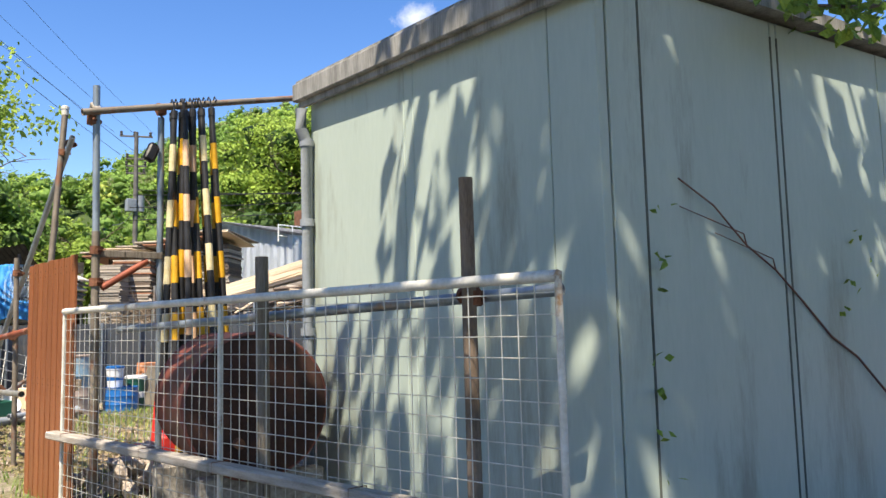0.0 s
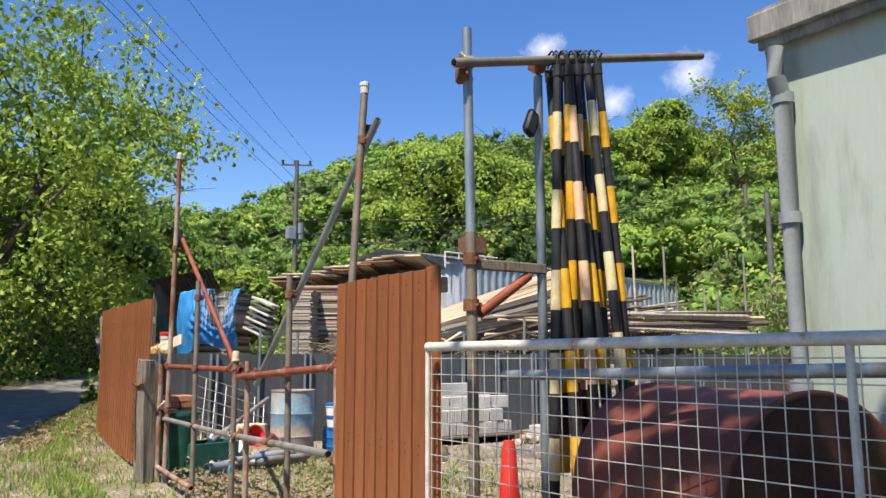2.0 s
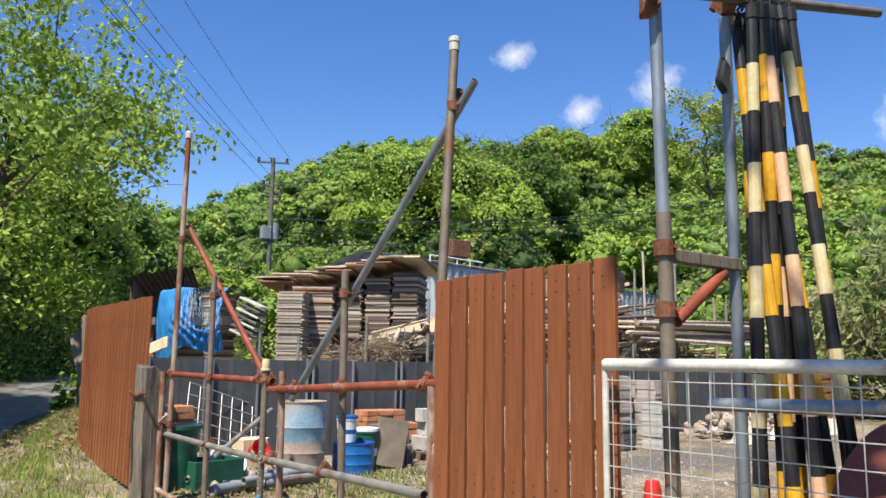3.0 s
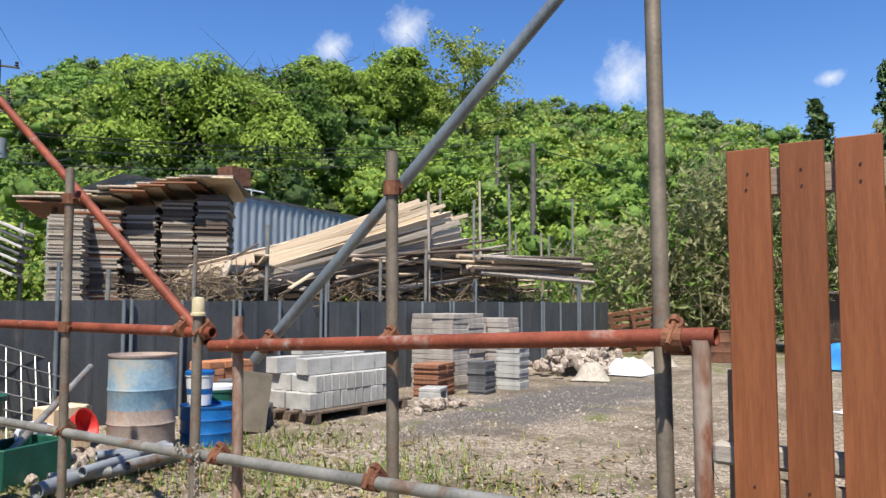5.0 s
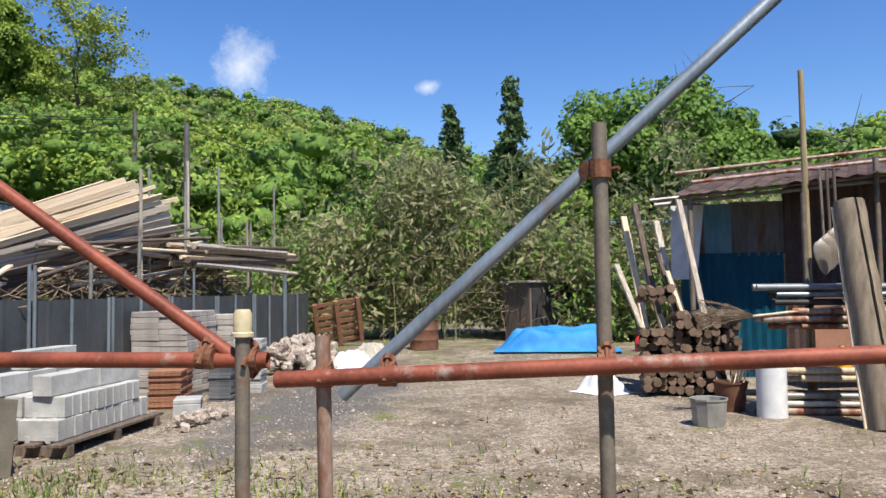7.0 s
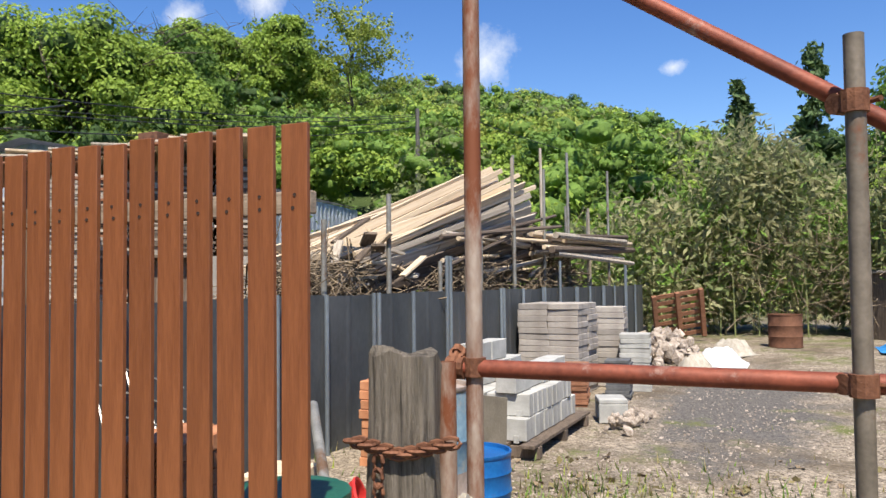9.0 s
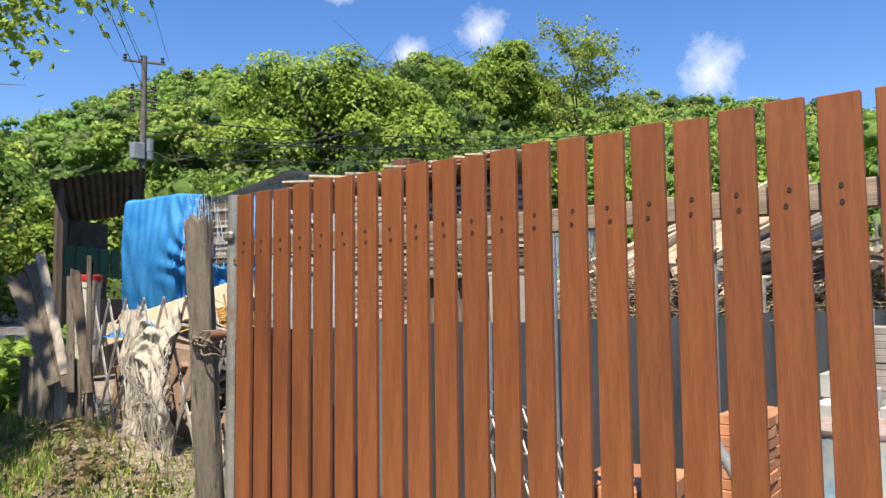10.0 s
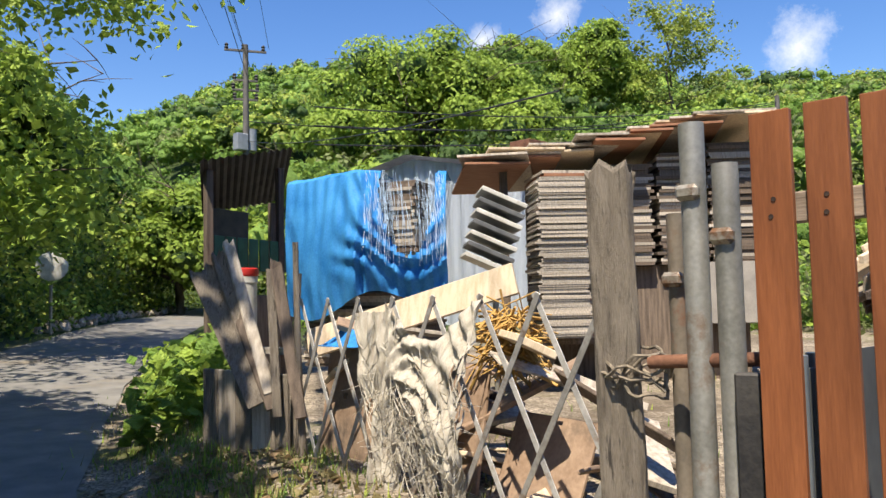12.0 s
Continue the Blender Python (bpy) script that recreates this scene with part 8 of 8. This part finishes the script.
def power_pole(x, y, top, label, arms=True):
    root = thing("power_pole", label, "power pole", pose(x, y, gz(x, y) - 0.2))
    h = top - gz(x, y) + 0.2
    M_pole = bpy.data.materials.get("dark_pole") or surface("dark_pole", (0.07, 0.065, 0.06), (0.15, 0.14, 0.13), 3, 0.8)
    bm = bm_new()
    tube(bm, (0, 0, 0), (0, 0, h), 0.16, 0.11, 12)
    part("pole", bm, M_pole, root, smooth=True)
    if arms:
        for k, (z, w) in enumerate(((h - 0.25, 0.85), (h - 1.5, 0.5), (h - 1.9, 0.55), (h - 2.3, 0.5))):
            bm = bm_new()
            box(bm, (2 * w, 0.09, 0.09), pose(0, 0, z, 0, 0, -25), 0.01)
            arm = part("crossarm", bm, M_pole, root)
            for s in (-0.9, -0.1, 0.85):
                bm = bm_new()
                p = Vector((s * w * math.cos(radians(-25)), s * w * math.sin(radians(-25)), z + 0.04))
                lathe(bm, [(0.05, 0), (0.09, 0.06), (0.05, 0.12), (0.09, 0.18), (0.04, 0.24)], 10, Matrix.Translation(p))
                part("insulator", bm, M_black_iron, arm)
        bm = bm_new()
        tube(bm, (0.28, 0.1, h - 4.4), (0.28, 0.1, h - 3.5), 0.24, seg=16)
        part("transformer", bm, M_pvc_grey, root, "grey cylindrical transformer")
        bm = bm_new()
        box(bm, (0.5, 0.4, 0.7), pose(-0.25, 0, h - 4.1), 0.03)
        part("switch_box", bm, M_pvc_grey, root)
    return root


power_pole(16.7, 41.7, 12.6, "dark utility pole with crossarms and a transformer")
power_pole(39.0, 29.2, 11.6, "slender utility pole on the slope", False)
power_pole(31.0, 22.5, 9.0, "slender pole behind the bamboo", False)


def wire(a, b, sag, r=0.012, group="overhead wires"):
    a, b = Vector(a), Vector(b)
    bm = bm_new()
    n = 24
    chain_tube(bm, [a.lerp(b, i / n) - Vector((0, 0, sag * 4 * (i / n) * (1 - i / n))) for i in range(n + 1)], r, 4)
    ob = solid("overhead_wire", bm, M_black_band, "thin black overhead wire between utility poles", "wire", group=group)


for k, (dx, dz) in enumerate(((-1.0, 0.0), (-0.1, 0.0), (0.9, 0.0), (0.3, -1.3), (0.3, -2.0))):
    wire((16.7 + dx, 41.7 - dx * 0.4, 12.5 + dz), (-8.0 + dx * 1.1, 6 - dx, 12.8 + dz * 0.9), 0.5, 0.009 if k < 3 else 0.013)
wire((16.7, 41.7, 8.6), (7.3, 18.5, 4.2), 0.3, 0.012)
wire((16.7, 41.7, 9.4), (39.0, 29.2, 11.2), 0.8, 0.02)
for k in range(3):
    wire((39.0, 29.2, 11.3 - 0.35 * k), (12.0, 30.0, 7.0 - 0.5 * k), 0.5, 0.018)
wire((31.0, 22.5, 8.8), (60, 14, 10.0), 1.0, 0.02)


# a slim pole with two service wires beyond the thicket
side_pole = thing("utility_pole", "slim grey service pole beyond the thicket", "pole", Matrix.Identity(4))
pole(side_pole, "shaft", (31.4, 2.0, gz(31.4, 2.0) - 0.1), (31.4, 2.0, 6.0), M_tube_grey, 0.09)
wire((31.4, 2.0, 5.7), (36.0, 12.0, 4.6), 0.3, 0.015)
wire((31.4, 2.0, 5.3), (36.0, 12.0, 4.2), 0.3, 0.015)


def traffic_mirror():
    x, y = 6.75, 33.6
    root = thing("traffic_mirror", "round convex road mirror on a thin post", "mirror", pose(x, y, gz(x, y)))
    bm = bm_new()
    tube(bm, (0, 0, 0), (0, 0, 1.8), 0.04, seg=10)
    part("post", bm, M_tube_grey, root, smooth=True)
    bm = bm_new()
    m = look(Vector((0, -0.08, 1.65)), Vector((-6.7, -21, 1.3)))
    lathe(bm, [(0.335, -0.01), (0.36, 0.0), (0.36, 0.05), (0.28, 0.08)], 28, m @ Matrix.Rotation(math.pi, 4, "X"))
    part("back", bm, M_white_paint, root, smooth=True)
    bm = bm_new()
    lathe(bm, [(0.333, 0.0), (0.28, 0.015), (0.17, 0.035), (0.01, 0.045)], 28, m)
    mm = bpy.data.materials.new("mirror")
    mm.use_nodes = True
    mm.node_tree.nodes["Principled BSDF"].inputs["Metallic"].default_value = 1
    mm.node_tree.nodes["Principled BSDF"].inputs["Roughness"].default_value = 0.05
    mm.node_tree.nodes["Principled BSDF"].inputs["Base Color"].default_value = (0.8, 0.8, 0.8, 1)
    part("mirror_face", bm, mm, root, "convex mirror face", smooth=True)


traffic_mirror()


def overhang():
    """A leafy branch that hangs over the office roof."""
    b = thing("leafy_branch", "leafy green branch hanging over the office roof", "branch", Matrix.Identity(4))
    bm = bm_new()
    pts = [Vector(p) for p in ((7.6, -0.6, 3.3), (6.4, 0.1, 3.42), (5.3, 0.55, 3.32), (4.5, 0.78, 3.06), (4.0, 0.9, 2.98))]
    chain_tube(bm, pts, 0.03, 6, 0.005)
    part("limb", bm, M_bark, b, smooth=True)
    g = np.random.default_rng(21)
    k = g.uniform(0, 1, 420)
    idx = np.minimum((k * 4).astype(int), 3)
    P = np.array([tuple(p) for p in pts])
    c = P[idx] + (P[idx + 1] - P[idx]) * (k * 4 - idx)[:, None] + g.normal(size=(420, 3)) * np.array([0.12, 0.1, 0.07])
    ob = new("leaves", leaf_mesh("leaves", c, 0.055 * g.uniform(0.6, 1.3, 420), [M_leaf_light, M_leaf_mid], g.integers(0, 2, 420), 22, long=1.7))
    ob.parent = b


overhang()


def stone_edge():
    rs = random.Random(44)
    root = thing("stone_edge", "row of rough grey stones along the lane's bend", "stones", Matrix.Identity(4))
    for k in range(110):
        y = 34 + k * 0.095
        x = road_mid(y) - 2.3 + rs.uniform(-0.5, 0.2)
        s = rs.uniform(0.15, 0.42)
        piece("stone", STONES[rs.randrange(6)], Matrix.Translation((x, y, gz(x, y) + s * 0.2)) @ Euler((rs.uniform(0, 6), rs.uniform(0, 6), rs.uniform(0, 6))).to_matrix().to_4x4() @ Matrix.Diagonal((s, s, s, 1)), root)


stone_edge()


def far_house():
    """A small hut at the foot of the slope beyond the thicket."""
    root = thing("hut", "small grey hut with a blue sheet roof beyond the thicket", "hut", pose(36.9, 3.45, gz(36.9, 3.45), 0, 0, 4))
    bm = bm_new()
    for y, w in ((-1.05, 0.35), (1.05, 0.35)):
        box(bm, (2.0, w, 3.7), pose(0, y, 1.85), 0.01)
    box(bm, (2.0, 1.8, 2.75), pose(0.0, 0, 1.37), 0.01)
    part("wall", bm, surface("grey_boards", (0.16, 0.16, 0.17), (0.3, 0.3, 0.31), 3, 0.8, 0, 0.2, (1, 8, 1)), root)
    # solid black block in place of the shade inside the open front
    bm = bm_new()
    box(bm, (1.4, 1.7, 0.9), pose(0.25, 0, 3.25), 0.01)
    part("opening", bm, M_black_iron, root, "black block standing for the dark open front")
    bm = bm_new()
    box(bm, (2.9, 2.8, 0.14), pose(0, 0, 3.8, 0, -5, 0), 0.02)
    part("roof", bm, surface("blue_roof_sheet", (0.14, 0.22, 0.36), (0.24, 0.34, 0.5), 4, 0.5), root, "blue sheet roof")


far_house()


# ---- clouds: thin sheets far off ----
def cloud_material():
    m = bpy.data.materials.new("cloud_vapour")
    m.use_nodes = True
    nt = m.node_tree
    n = nt.nodes
    for x in list(n):
        if x.type == "BSDF_PRINCIPLED":
            n.remove(x)
    co = n.new("ShaderNodeTexCoord")
    ns = n.new("ShaderNodeTexNoise")
    ns.inputs["Scale"].default_value, ns.inputs["Detail"].default_value, ns.inputs["Roughness"].default_value = 0.05, 10, 0.7
    link(nt, co.outputs["Object"], ns.inputs["Vector"])
    g = n.new("ShaderNodeTexGradient")
    g.gradient_type = "SPHERICAL"
    mp = n.new("ShaderNodeMapping")
    mp.inputs["Location"].default_value, mp.inputs["Scale"].default_value = (-1, -1, 0), (2, 2, 1)
    link(nt, co.outputs["UV"], mp.inputs[0])
    link(nt, mp.outputs[0], g.inputs[0])
    mul = n.new("ShaderNodeMath")
    mul.operation = "MULTIPLY_ADD"
    link(nt, ns.outputs["Fac"], mul.inputs[0])
    mul.inputs[1].default_value = 1.5
    add = n.new("ShaderNodeMath")
    add.operation = "ADD"
    link(nt, g.outputs["Fac"], add.inputs[0])
    add.inputs[1].default_value = -1.12
    link(nt, add.outputs[0], mul.inputs[2])
    r = n.new("ShaderNodeMapRange")
    r.inputs[1].default_value, r.inputs[2].default_value, r.inputs[4].default_value = -0.05, 0.85, 0.9
    link(nt, mul.outputs[0], r.inputs[0])
    tr = n.new("ShaderNodeBsdfTransparent")
    # the sheets glow by themselves, in place of sunlight on the vapour
    em = n.new("ShaderNodeEmission")
    em.inputs[0].default_value, em.inputs[1].default_value = (0.93, 0.96, 1.0, 1), 0.75
    mix = n.new("ShaderNodeMixShader")
    link(nt, r.outputs[0], mix.inputs[0])
    link(nt, tr.outputs[0], mix.inputs[1])
    link(nt, em.outputs[0], mix.inputs[2])
    link(nt, mix.outputs[0], n["Material Output"].inputs[0])
    return m


M_cloud = cloud_material()
for az, el, w, h in ((67.6, 16.3, 54, 62), (51.5, 20.0, 44, 40), (46.0, 18.5, 36, 30), (81.0, 15.0, 26, 14), (41.0, 22.5, 40, 26), (58.0, 13.5, 30, 16)):
    r = 480
    p = Vector((r * math.sin(radians(az)) * math.cos(radians(el)), r * math.cos(radians(az)) * math.cos(radians(el)), r * math.sin(radians(el))))
    bm = bm_new()
    uv = bm.loops.layers.uv.new()
    f = bm.faces.new([bm.verts.new(v) for v in ((-w / 2, -h / 2, 0), (w / 2, -h / 2, 0), (w / 2, h / 2, 0), (-w / 2, h / 2, 0))])
    for lp, c in zip(f.loops, ((0, 0), (1, 0), (1, 1), (0, 1))):
        lp[uv].uv = c
    ob = solid("cloud", bm, M_cloud, "small thin white cloud in a blue sky", "cloud", look(p, Vector((0, 8, 1.8))), kind="structure")
    ob.visible_shadow = False
